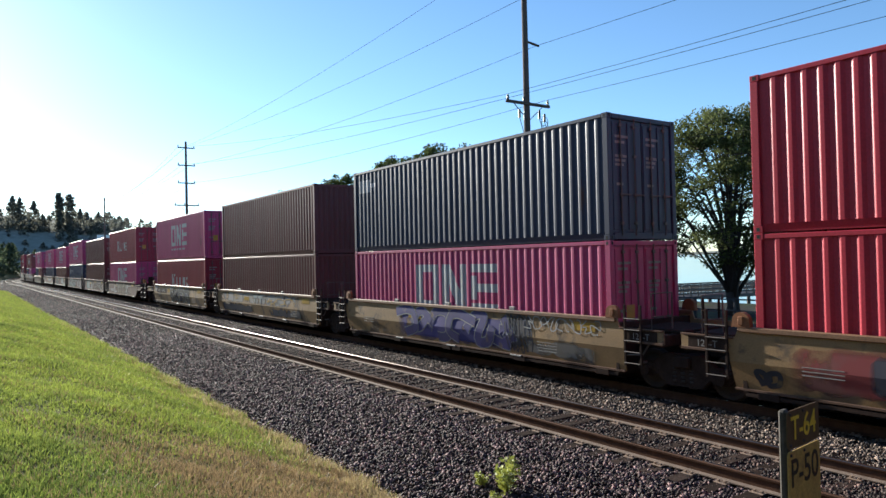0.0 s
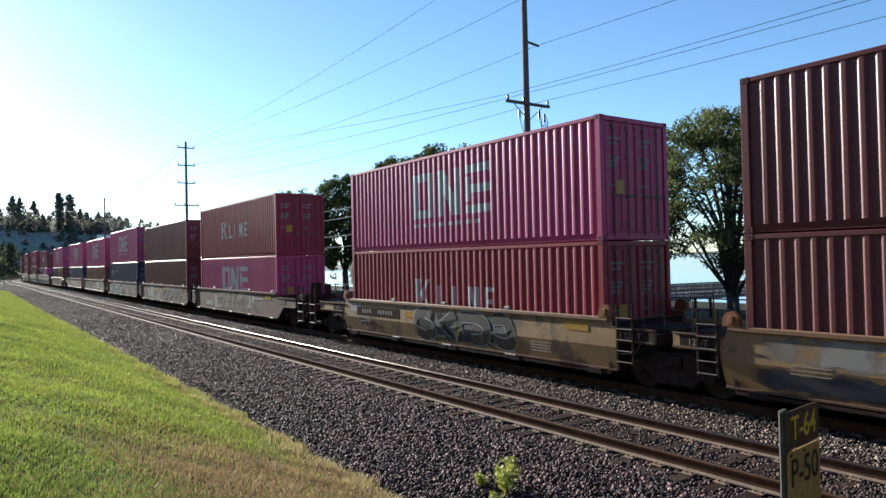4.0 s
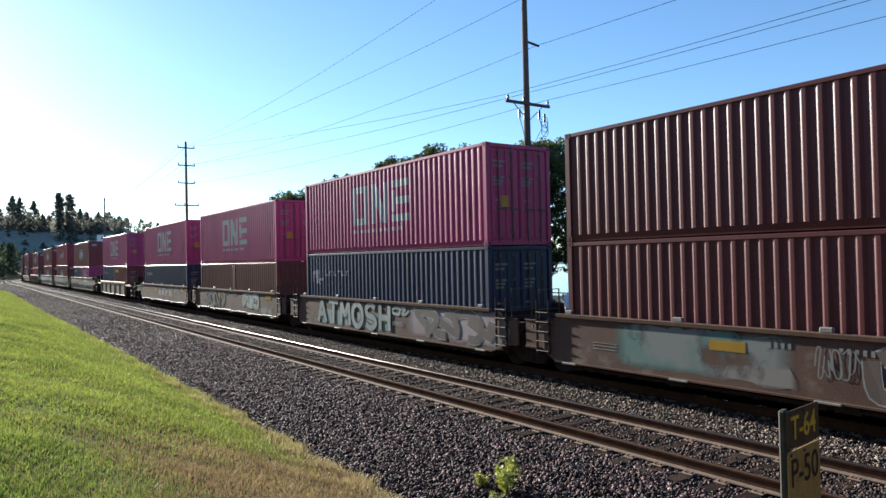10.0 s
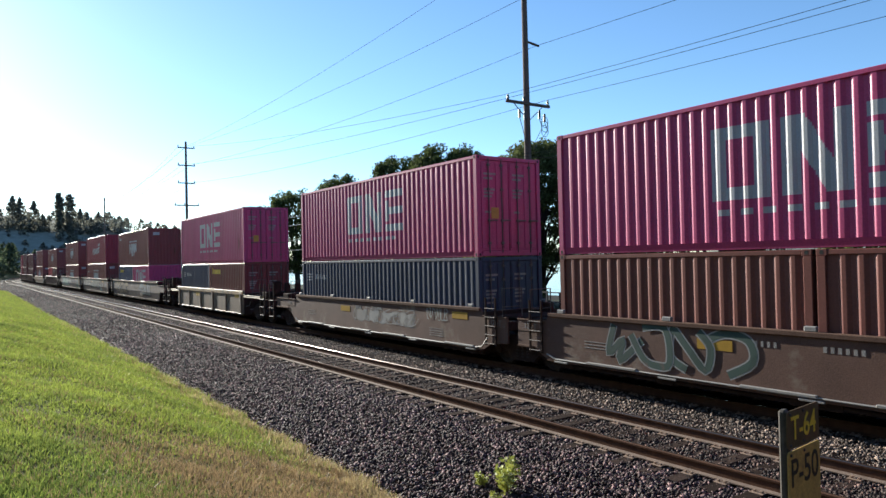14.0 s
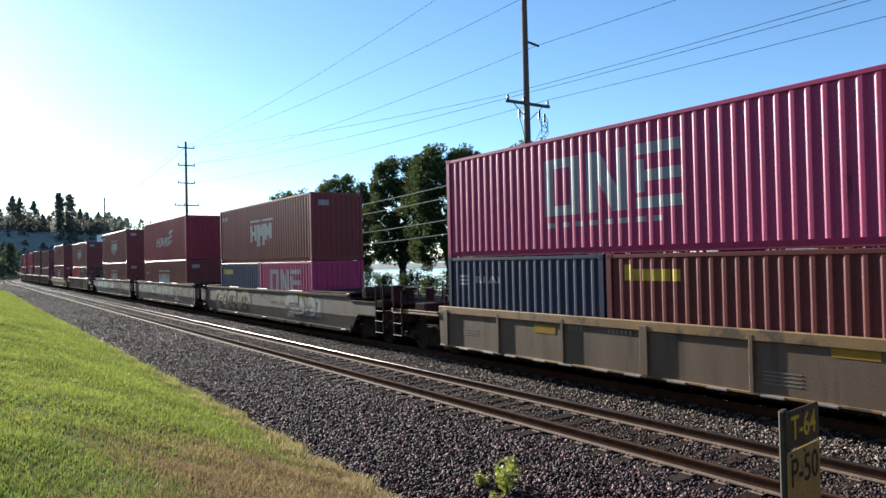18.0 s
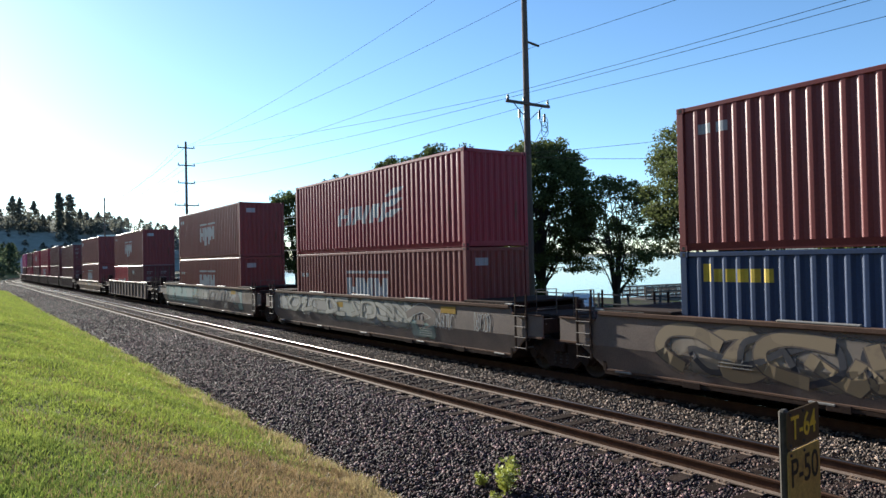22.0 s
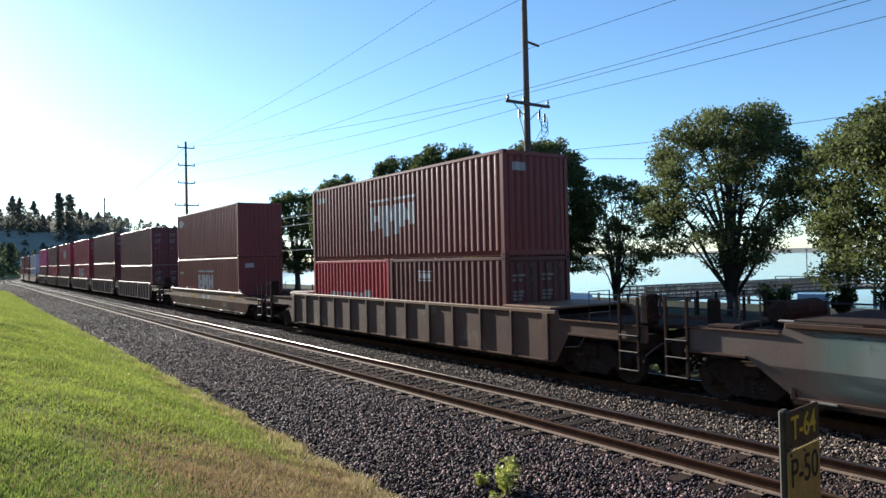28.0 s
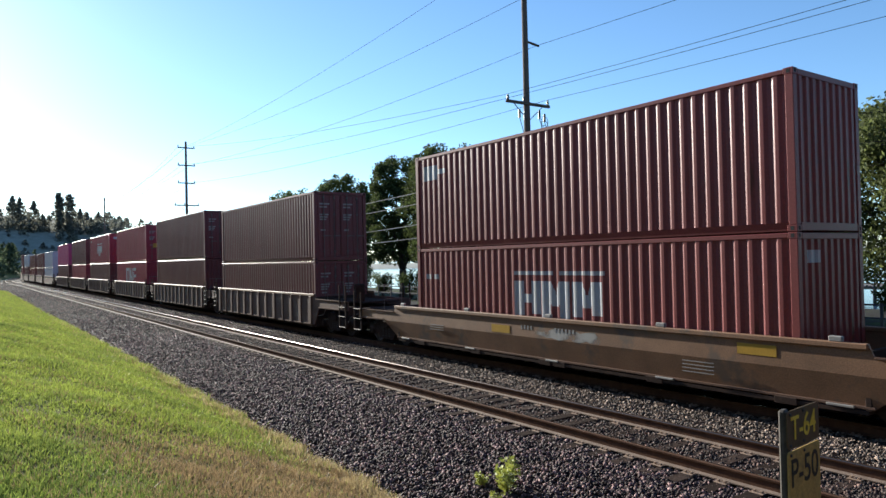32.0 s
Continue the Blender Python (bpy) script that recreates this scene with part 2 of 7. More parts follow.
def haze_mat(name, tone, second, cover):
    """A thin sprayed patch that fades out at its rim and lets the plate show through in places."""
    m = bpy.data.materials.new(name)
    m.use_nodes = True
    n, l = m.node_tree.nodes, m.node_tree.links
    b = n["Principled BSDF"]
    b.inputs["Roughness"].default_value = 0.6
    tc = n.new("ShaderNodeTexCoord")
    off, mag, sep = n.new("ShaderNodeVectorMath"), n.new("ShaderNodeVectorMath"), n.new("ShaderNodeSeparateXYZ")
    off.operation, mag.operation = "SUBTRACT", "ABSOLUTE"
    off.inputs[1].default_value = (0.5, 0.5, 0.5)
    l.new(tc.outputs["Generated"], off.inputs[0])
    l.new(off.outputs[0], mag.inputs[0])
    l.new(mag.outputs[0], sep.inputs[0])
    rims = []
    for axis, inner in (("Y", 0.4), ("Z", 0.3)):
        r = n.new("ShaderNodeMapRange")
        r.inputs["From Min"].default_value, r.inputs["From Max"].default_value = 0.5, inner
        l.new(sep.outputs[axis], r.inputs["Value"])
        rims.append(r)
    both = n.new("ShaderNodeMath")
    both.operation = "MULTIPLY"
    l.new(rims[0].outputs["Result"], both.inputs[0])
    l.new(rims[1].outputs["Result"], both.inputs[1])
    cloud, hue = n.new("ShaderNodeTexNoise"), n.new("ShaderNodeTexNoise")
    for tex, sc, de in ((cloud, 1.6, 6.0), (hue, 0.9, 3.0)):
        tex.inputs["Scale"].default_value, tex.inputs["Detail"].default_value = sc, de
        l.new(tc.outputs["Object"], tex.inputs["Vector"])
    thick = n.new("ShaderNodeMapRange")
    thick.inputs["From Min"].default_value, thick.inputs["From Max"].default_value = 0.72 - cover * 0.5, 0.88 - cover * 0.5
    l.new(cloud.outputs["Fac"], thick.inputs["Value"])
    alpha = n.new("ShaderNodeMath")
    alpha.operation = "MULTIPLY"
    l.new(both.outputs[0], alpha.inputs[0])
    l.new(thick.outputs["Result"], alpha.inputs[1])
    pick = n.new("ShaderNodeMapRange")
    pick.inputs["From Min"].default_value, pick.inputs["From Max"].default_value = 0.45, 0.56
    l.new(hue.outputs["Fac"], pick.inputs["Value"])
    mix = n.new("ShaderNodeMix")
    mix.data_type = "RGBA"
    mix.inputs["A"].default_value, mix.inputs["B"].default_value = (*tone, 1), (*second, 1)
    l.new(pick.outputs["Result"], mix.inputs["Factor"])
    l.new(mix.outputs["Result"], b.inputs["Base Color"])
    l.new(alpha.outputs[0], b.inputs["Alpha"])
    return m


for key_, tone_, second_, cover_ in (("h_violet", (0.085, 0.075, 0.24), (0.12, 0.1, 0.3), 0.95), ("h_grey", (0.3, 0.28, 0.26), (0.33, 0.29, 0.24), 0.8), ("h_slate", (0.07, 0.07, 0.095), (0.1, 0.09, 0.1), 0.9),
                                     ("h_red", (0.3, 0.06, 0.06), (0.24, 0.1, 0.09), 0.85), ("h_olive", (0.26, 0.22, 0.15), (0.2, 0.17, 0.13), 0.72), ("h_pale", (0.38, 0.36, 0.33), (0.3, 0.27, 0.24), 0.8),
                                     ("h_teal", (0.14, 0.25, 0.22), (0.26, 0.27, 0.25), 0.8), ("h_white", (0.5, 0.49, 0.47), (0.42, 0.4, 0.4), 0.98), ("h_rose", (0.42, 0.36, 0.37), (0.34, 0.26, 0.27), 0.95),
                                     ("h_beige", (0.36, 0.29, 0.22), (0.28, 0.23, 0.19), 0.7), ("h_sage", (0.44, 0.41, 0.35), (0.33, 0.33, 0.28), 0.92), ("h_mint", (0.25, 0.36, 0.32), (0.3, 0.34, 0.3), 0.9)):
    M[key_] = haze_mat("thin_spray_" + key_[2:], tone_, second_, cover_)


# ---- mesh helpers ----
class Build:
    """Collects vertices, faces and material slots of one mesh."""

    def __init__(self):
        self.v, self.f, self.m = [], [], []

    def face(self, pts, m=0):
        k = len(self.v)
        self.v += [tuple(p) for p in pts]
        self.f.append(tuple(range(k, k + len(pts))))
        self.m.append(m)

    def add(self, vs, fs, m=0):
        k = len(self.v)
        self.v += [tuple(p) for p in vs]
        self.f += [tuple(i + k for i in f) for f in fs]
        self.m += [m] * len(fs)

    def box(self, x0, x1, y0, y1, z0, z1, m=0, c=0.0, at=None):
        """A block, with chamfered edges if c > 0."""
        if c <= 0:
            vs = [(x, y, z) for x in (x0, x1) for y in (y0, y1) for z in (z0, z1)]
            fs = [(0, 1, 3, 2), (4, 6, 7, 5), (0, 4, 5, 1), (2, 3, 7, 6), (0, 2, 6, 4), (1, 5, 7, 3)]
        else:
            vs, idx = [], {}
            for i, x in enumerate((x0, x1)):
                for j, y in enumerate((y0, y1)):
                    for k, z in enumerate((z0, z1)):
                        sx, sy, sz = (c, -c)[i], (c, -c)[j], (c, -c)[k]
                        for a, p in enumerate(((x, y + sy, z + sz), (x + sx, y, z + sz), (x + sx, y + sy, z))):
                            idx[i, j, k, a] = len(vs)
                            vs.append(p)
            fs = []
            for i in (0, 1):
                fs.append([idx[i, j, k, 0] for j, k in ((0, 0), (0, 1), (1, 1), (1, 0))])
                fs.append([idx[j, i, k, 1] for j, k in ((0, 0), (0, 1), (1, 1), (1, 0))])
                fs.append([idx[j, k, i, 2] for j, k in ((0, 0), (0, 1), (1, 1), (1, 0))])
                for j in (0, 1):
                    fs.append([idx[i, j, 0, 0], idx[i, j, 1, 0], idx[i, j, 1, 1], idx[i, j, 0, 1]])
                    fs.append([idx[i, 0, j, 0], idx[i, 1, j, 0], idx[i, 1, j, 2], idx[i, 0, j, 2]])
                    fs.append([idx[0, i, j, 1], idx[1, i, j, 1], idx[1, i, j, 2], idx[0, i, j, 2]])
                    for k in (0, 1):
                        fs.append([idx[i, j, k, 0], idx[i, j, k, 1], idx[i, j, k, 2]])
        if at is not None:
            vs = [at @ Vector(p) for p in vs]
        self.add(vs, fs, m)

    def tube(self, pts, r, n=6, m=0, caps=True):
        """A round bar along points; r is one radius or one for each point."""
        rs = r if isinstance(r, (list, tuple)) else [r] * len(pts)
        pts = [Vector(p) for p in pts]
        k = len(self.v)
        for i, p in enumerate(pts):
            d = (pts[min(i + 1, len(pts) - 1)] - pts[max(i - 1, 0)]).normalized()
            a = d.orthogonal().normalized() if abs(d.z) > 0.9 else d.cross(Vector((0, 0, 1))).normalized()
            b = d.cross(a)
            for j in range(n):
                w = 2 * math.pi * j / n
                self.v.append(tuple(p + (a * math.cos(w) + b * math.sin(w)) * rs[i]))
        for i in range(len(pts) - 1):
            for j in range(n):
                o, q = k + i * n, k + (i + 1) * n
                self.f.append((o + j, o + (j + 1) % n, q + (j + 1) % n, q + j))
                self.m.append(m)
        if caps:
            self.f.append(tuple(k + j for j in range(n)))
            self.f.append(tuple(k + (len(pts) - 1) * n + j for j in range(n)))
            self.m += [m, m]

    def prism(self, prof, axis, a, b, m=0):
        """A closed outline of 2D points pushed along an axis from a to b."""
        def at(p, t):
            return {"x": (t, p[0], p[1]), "y": (p[0], t, p[1]), "z": (p[0], p[1], t)}[axis]
        n = len(prof)
        vs = [at(p, a) for p in prof] + [at(p, b) for p in prof]
        fs = [tuple(range(n)), tuple(range(n, 2 * n))] + [(i, (i + 1) % n, n + (i + 1) % n, n + i) for i in range(n)]
        self.add(vs, fs, m)

    def mesh(self, name, mats, smooth=False):
        me = bpy.data.meshes.new(name)
        me.from_pydata(self.v, [], self.f)
        for x in mats:
            me.materials.append(x)
        if len(mats) > 1:
            me.polygons.foreach_set("material_index", self.m)
        bm = bmesh.new()
        bm.from_mesh(me)
        bmesh.ops.recalc_face_normals(bm, faces=bm.faces)
        bm.to_mesh(me)
        bm.free()
        if smooth:
            me.polygons.foreach_set("use_smooth", [True] * len(me.polygons))
        me.update()
        return me


KEEP = {}


def kept(key, make):
    """The same mesh for alike pieces."""
    if key not in KEEP:
        KEEP[key] = make()
    return KEEP[key]


def part(name, me, parent, label="", m=None):
    ob = new(name, me)
    ob.parent = parent
    if m is not None:
        ob.matrix_basis = m
    return tagged(ob, label)


def stuff_mesh(name, vs, fs, mats):
    """A large mesh from arrays of vertices and of equal-sided faces."""
    me = bpy.data.meshes.new(name)
    vs, fs = np.asarray(vs, np.float32), np.asarray(fs, np.int32)
    n, k = fs.shape
    me.vertices.add(len(vs))
    me.vertices.foreach_set("co", vs.ravel())
    me.loops.add(n * k)
    me.loops.foreach_set("vertex_index", fs.ravel())
    me.polygons.add(n)
    me.polygons.foreach_set("loop_start", np.arange(0, n * k, k, dtype=np.int32))
    for x in mats:
        me.materials.append(x)
    me.update(calc_edges=True)
    return me


# ---- the line of the railway: straight, then a long bend away from the lawn ----
BEND_AT, BEND_R = 178.0, 550.0
TRAIN_X, NEAR_X = 13.17, 9.30


def line(s, off):
    """Point and heading (degrees about z) of the line that runs at X = off, s metres from the camera's cross-section."""
    if s <= BEND_AT:
        return Vector((off, s, 0)), 0.0
    r = BEND_R - (off - TRAIN_X)
    a = min((s - BEND_AT) / BEND_R, 1.2)
    c = Vector((TRAIN_X + BEND_R, BEND_AT, 0))
    return c + Vector((-r * math.cos(a), r * math.sin(a), 0)), -math.degrees(a)


def bend(y):
    d = min(max(y - BEND_AT, 0), 420)
    return BEND_R - math.sqrt(BEND_R ** 2 - d * d)


# ---- ground: lawn bank, gravel bed, park strip, shore ----
PROFILE = [(-3000, 6.0), (-200, 2.6), (-30, 1.6), (-6, 1.32), (-1.5, 1.25), (0, 1.08), (1.5, 0.72), (3.0, 0.25), (4.2, -0.2), (5.1, -0.55),
           (5.5, -0.62), (16.4, -0.62), (17.2, -0.75), (24, -0.8), (39.8, -0.95), (44, -1.2), (52, -1.5), (57, -1.62), (59, -3.0), (63, -4.2), (70, -6.0), (3000, -9.0)]


def ground_z(u):
    for (a, za), (b, zb) in zip(PROFILE, PROFILE[1:]):
        if u <= b:
            return za + (zb - za) * (u - a) / (b - a)
    return PROFILE[-1][1]


M["lawn"] = mat("mown_lawn_soil", (0.15, 0.135, 0.052), rough=0.95, spec=0.05, vary=0.5, scale=1.3, fine=30, bump=0.8, tint=(0.22, 0.17, 0.07), tint_at=0.6, tint_scale=0.5)
M["earth"] = mat("dusty_park_earth", (0.05, 0.043, 0.034), rough=0.95, spec=0.05, vary=0.4, scale=0.8, fine=15, bump=0.6, tint=(0.06, 0.075, 0.025), tint_at=0.5, tint_scale=0.25)


def lawn_swell(x, y):
    """Soft unevenness of the mown lawn, none at its edge."""
    k = np.clip((4.6 - x) / 1.5, 0, 1) * np.clip((x + 8) / 3, 0, 1) * np.clip((70 - y) / 30, 0, 1)
    return k * (0.045 * np.sin(0.9 * x + 0.8 * np.sin(0.5 * y)) * np.sin(1.05 * y + np.sin(0.8 * x)) + 0.02 * np.sin(2.3 * x + 1.1 * y) * np.sin(2.0 * y - 0.7 * x))


def make_ground():
    xs = sorted(set([a for a, _ in PROFILE] + [-80, -60, -15, 4.65, 8, 12, 20, 30, 38, 100, 200, 400, 900, 1800, -400, -900, -1800] + [-3 + 0.5 * i for i in range(16)]))
    ys = [-3000, -1200, -500, -200, -100, -50, -20] + [-10 + 2 * i for i in range(7)] + [4 + 0.6 * i for i in range(60)] + list(range(40, 180, 10)) + list(range(180, 620, 20)) + [700, 900, 1300, 2000, 3500]
    g = Build()
    nx = len(xs)
    for y in ys:
        for u in xs:
            wob = float(lawn_swell(u, y)) if -8 < u < 4.6 and y < 70 else 0.0
            x = u + bend(y) * max(0, 1 - max(abs(u) - 300, 0) / 2500)
            g.v.append((x, y, ground_z(u) + wob))
    for j in range(len(ys) - 1):
        for i in range(nx - 1):
            g.f.append((j * nx + i, j * nx + i + 1, (j + 1) * nx + i + 1, (j + 1) * nx + i))
            mid = (xs[i] + xs[i + 1]) / 2
            g.m.append(0 if mid < 5.0 else 1 if mid < 16.8 else 2)
    ob = new("ground", g.mesh("ground", [M["lawn"], M["bed"], M["earth"]]))
    tagged(ob, "lawn bank, gravel railway bed and park strip above the shore", "ground", kind="structure")


make_ground()


# ---- ballast, ties, rails ----
def sweep(name, prof, off, s0, s1, mats, face_mat=None, step=None):
    """A profile (x, z) carried along a line of the railway."""
    stations, s = [], s0
    while s < s1:
        stations.append(s)
        s += 200 if s + 200 < BEND_AT else max(BEND_AT - s, 0) if s < BEND_AT else 8
    stations.append(s1)
    b = Build()
    n = len(prof)
    for s in stations:
        for px, pz in prof:
            q, h = line(s, off + px)
            b.v.append((q.x, q.y, pz))
    for j in range(len(stations) - 1):
        for i in range(n):
            b.f.append((j * n + i, j * n + (i + 1) % n, (j + 1) * n + (i + 1) % n, (j + 1) * n + i))
            b.m.append(face_mat[i] if face_mat else 0)
    b.f += [tuple(range(n)), tuple((len(stations) - 1) * n + i for i in range(n))]
    b.m += [0, 0]
    return b.mesh(name, mats)


bed = new("ballast_bed", sweep("ballast_bed", [(-4.25, -0.62), (-2.0, -0.222), (5.9, -0.222), (7.1, -0.62)], NEAR_X, -60, 560, [M["bed"]]))
tagged(bed, "grey crushed-stone ballast under both tracks", "ballast", kind="structure")

HEAD = [(-0.075, -0.186), (0.075, -0.186), (0.075, -0.172), (0.012, -0.155), (0.009, -0.05), (0.034, -0.038), (0.037, -0.012), (0.030, -0.003),
        (0.012, 0.0), (-0.012, 0.0), (-0.030, -0.003), (-0.037, -0.012), (-0.034, -0.038), (-0.009, -0.05), (-0.012, -0.155), (-0.075, -0.172)]
# the wheels polish the top and the corner on the gauge side; the outer corner stays rusty
HEAD_MATS = {1: [0, 2, 2, 0, 0, 0, 0, 0, 1, 1, 1, 0, 0, 0, 2, 2], -1: [0, 2, 2, 0, 0, 0, 1, 1, 1, 0, 0, 0, 0, 0, 2, 2]}
for tx, word in ((NEAR_X, "empty nearer track"), (TRAIN_X, "track under the train")):
    for side in (-0.752, 0.752):
        # the foot under the train takes the darker rail colour for the shade there
        r = new("rail", sweep("rail", HEAD, tx + side, -60, 560, [M["rail"], M["railhead"], M["railfoot"] if tx == NEAR_X else M["rail"]], HEAD_MATS[1 if side > 0 else -1]))
        tagged(r, "rusty steel rail with polished head on the " + word, "rail", "rails", "structure")


def tie_mesh():
    b = Build()
    b.box(-1.3, 1.3, -0.115, 0.115, -0.37, -0.195, c=0.012)
    return b.mesh("tie", [M["tie"]])


def plate_mesh():
    b = Build()
    b.box(-0.18, 0.18, -0.095, 0.095, -0.195, -0.183, c=0.004)
    for x in (-0.12, 0.12):
        for y in (-0.05, 0.05):
            b.box(x - 0.018, x + 0.018, y - 0.018, y + 0.018, -0.183, -0.155, c=0.005)
    return b.mesh("tie_plate", [M["tieplate"]])


def make_ties():
    rnd = random.Random(5)
    for tx in (NEAR_X, TRAIN_X):
        bedname = tagged(new("track_ties"), "row of weathered timber ties under the " + ("empty track" if tx == NEAR_X else "train"), "railway ties", kind="structure")
        far, farp = Build(), Build()
        near_me, plate_me = kept("tie", tie_mesh), kept("plate", plate_mesh)
        s = -8.0
        while s < 330:
            s += 0.52
            q, h = line(s, tx)
            m = pose(q.x + rnd.uniform(-0.05, 0.05), q.y, rnd.uniform(-0.012, 0.008), 0, 0, h + rnd.uniform(-1.5, 1.5))
            if s < 56 and tx == NEAR_X or s < 20:
                part("tie", near_me, bedname, m=m)
                if s < 32:
                    for side in (-0.752, 0.752):
                        part("tie_plate", plate_me, bedname, m=pose(q.x + side, q.y, 0, 0, 0, h))
            else:
                far.box(-1.3, 1.3, -0.115, 0.115, -0.37, -0.195, at=m)
        part("far_ties", far.mesh("far_ties", [M["tie"]]), bedname)


def stones(name, n, x_of, y_of, z_of, size, seed, label, rock="stone"):
    """Loose angular stones, scattered as one mesh."""
    rng = np.random.default_rng(seed)
    base = np.array([(1, 0, 0), (-1, 0, 0), (0, 1, 0), (0, -1, 0), (0, 0, 1), (0, 0, -1)], float)
    tri = np.array([(0, 2, 4), (2, 1, 4), (1, 3, 4), (3, 0, 4), (2, 0, 5), (1, 2, 5), (3, 1, 5), (0, 3, 5)])
    x, y = x_of(rng, n), y_of(rng, n)
    z = z_of(x, y, rng)
    sc = size * rng.uniform(0.55, 1.25, (n, 1, 1)) * rng.uniform(0.6, 1.3, (n, 1, 3))
    q = rng.normal(size=(n, 4))
    q /= np.linalg.norm(q, axis=1, keepdims=True)
    w, a, b, c = q.T
    rot = np.stack([1 - 2 * (b * b + c * c), 2 * (a * b - w * c), 2 * (a * c + w * b), 2 * (a * b + w * c), 1 - 2 * (a * a + c * c), 2 * (b * c - w * a),
                    2 * (a * c - w * b), 2 * (b * c + w * a), 1 - 2 * (a * a + b * b)], -1).reshape(n, 3, 3)
    v = base[None] * rng.uniform(0.7, 1.2, (n, 6, 1)) * sc
    v = np.einsum("nij,nkj->nki", rot, v) + np.stack([x, y, z], -1)[:, None, :]
    f = tri[None] + (np.arange(n) * 6)[:, None, None]
    ob = new(name, stuff_mesh(name, v.reshape(-1, 3), f.reshape(-1, 3), [M[rock]]))
    return tagged(ob, label, "gravel", kind="stuff")


def bed_z(x):
    return np.interp(x - NEAR_X, [-4.25, -2.0, 5.9, 7.1], [-0.62, -0.222, -0.222, -0.62])


def near_far(a, b, p=2.0):
    return lambda r, n: a + (b - a) * r.random(n) ** p


def make_stones():
    lab = "loose grey crushed-stone ballast"
    stones("ballast_shoulder", 64000, lambda r, n: r.uniform(4.95, 8.5, n), near_far(2.2, 34, 1.6), lambda x, y, r: bed_z(x) + r.uniform(-0.012, 0.03, len(x)) - 0.018 * (x > 7.98), 0.033, 1, lab + " on the shoulder")
    stones("ballast_cribs", 17000, lambda r, n: r.uniform(8.6, 10.0, n), near_far(2.2, 34, 1.6), lambda x, y, r: bed_z(x) + r.uniform(-0.008, 0.022, len(x)), 0.03, 2, lab + " between the rails", "crib")
    stones("ballast_between", 27000, lambda r, n: r.uniform(10.0, 12.6, n), near_far(2.2, 44, 1.6), lambda x, y, r: bed_z(x) + r.uniform(-0.012, 0.03, len(x)), 0.029, 3, lab + " between the tracks", "pale_stone")
    stones("ballast_distant", 32000, lambda r, n: r.uniform(4.9, 12.4, n), near_far(30, 110, 1.5), lambda x, y, r: bed_z(x) + r.uniform(-0.012, 0.03, len(x)), 0.042, 4, lab + " further along the line")
    stones("ballast_far", 7000, lambda r, n: r.uniform(4.6, 12.4, n), near_far(105, 177, 1.2), lambda x, y, r: bed_z(x) + r.uniform(-0.012, 0.03, len(x)), 0.06, 6, lab + " towards the bend")


# ---- containers ----
W2 = 1.219


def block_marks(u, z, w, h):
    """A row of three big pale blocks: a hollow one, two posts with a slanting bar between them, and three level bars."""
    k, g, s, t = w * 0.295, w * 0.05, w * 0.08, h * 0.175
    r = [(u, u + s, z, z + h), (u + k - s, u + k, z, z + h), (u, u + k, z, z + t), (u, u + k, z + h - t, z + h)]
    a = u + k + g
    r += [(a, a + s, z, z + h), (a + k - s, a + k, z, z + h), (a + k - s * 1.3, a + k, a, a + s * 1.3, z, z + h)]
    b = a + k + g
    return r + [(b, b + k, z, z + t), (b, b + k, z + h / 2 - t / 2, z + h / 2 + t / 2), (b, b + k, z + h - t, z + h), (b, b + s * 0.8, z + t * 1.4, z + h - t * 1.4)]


def shield_marks(u, z, w, h):
    """A thin level bar over three pale blocks with notches; the middle one hangs lower."""
    r = [(u, u + w * 0.46, z + h * 0.93, z + h), (u + w * 0.54, u + w, z + h * 0.93, z + h)]
    k = w / 3
    for i in range(3):
        a, low, top = u + k * i, (0.18, 0.0, 0.22)[i], 0.82
        post = k * 0.33
        r += [(a, a + post, z + h * low, z + h * top), (a + k * 0.94 - post, a + k * 0.94, z + h * (low + 0.04), z + h * top)]
        if i == 0:
            r.append((a, a + k * 0.9, z + h * 0.42, z + h * 0.58))
        else:
            r += [(a + k * 0.36, a + k * 0.58, a + k * 0.02, a + k * 0.34, z + h * 0.38, z + h * top), (a + k * 0.36, a + k * 0.58, a + k * 0.6, a + k * 0.92, z + h * 0.38, z + h * top)]
    return r


def word_marks(u, z, w, h, n, tall=1.0):
    """A row of pale posts with feet and slanting bars, the first pair taller."""
    k, s = w / (n + 0.6), w * 0.036
    t = h * tall
    r = [(u, u + s * 1.2, z, z + t), (u + s, u + s * 2.2, u + k * 0.8, u + k * 1.05, z + t * 0.45, z + t), (u + k * 0.9, u + k * 1.2, u + s * 1.2, u + s * 2.6, z, z + t * 0.55),
         (u - s * 0.6, u + s * 1.9, z, z + h * 0.1), (u - s * 0.6, u + s * 1.9, z + t - h * 0.1, z + t)]
    for i in range(1, n):
        a, e = u + k * (i + 0.55), h * 0.16
        r.append((a, a + s, z, z + h))
        if i == 1:
            r.append((a, a + k * 0.6, z, z + e))
        elif i == 3:
            r += [(a + k * 0.65 - s, a + k * 0.65, z, z + h), (a + k * 0.65 - s * 1.2, a + k * 0.65, a, a + s * 1.2, z, z + h)]
        elif i > 3:
            r += [(a, a + k * 0.6, z, z + e), (a, a + k * 0.5, z + h * 0.42, z + h * 0.58), (a, a + k * 0.6, z + h - e, z + h)]
    return r


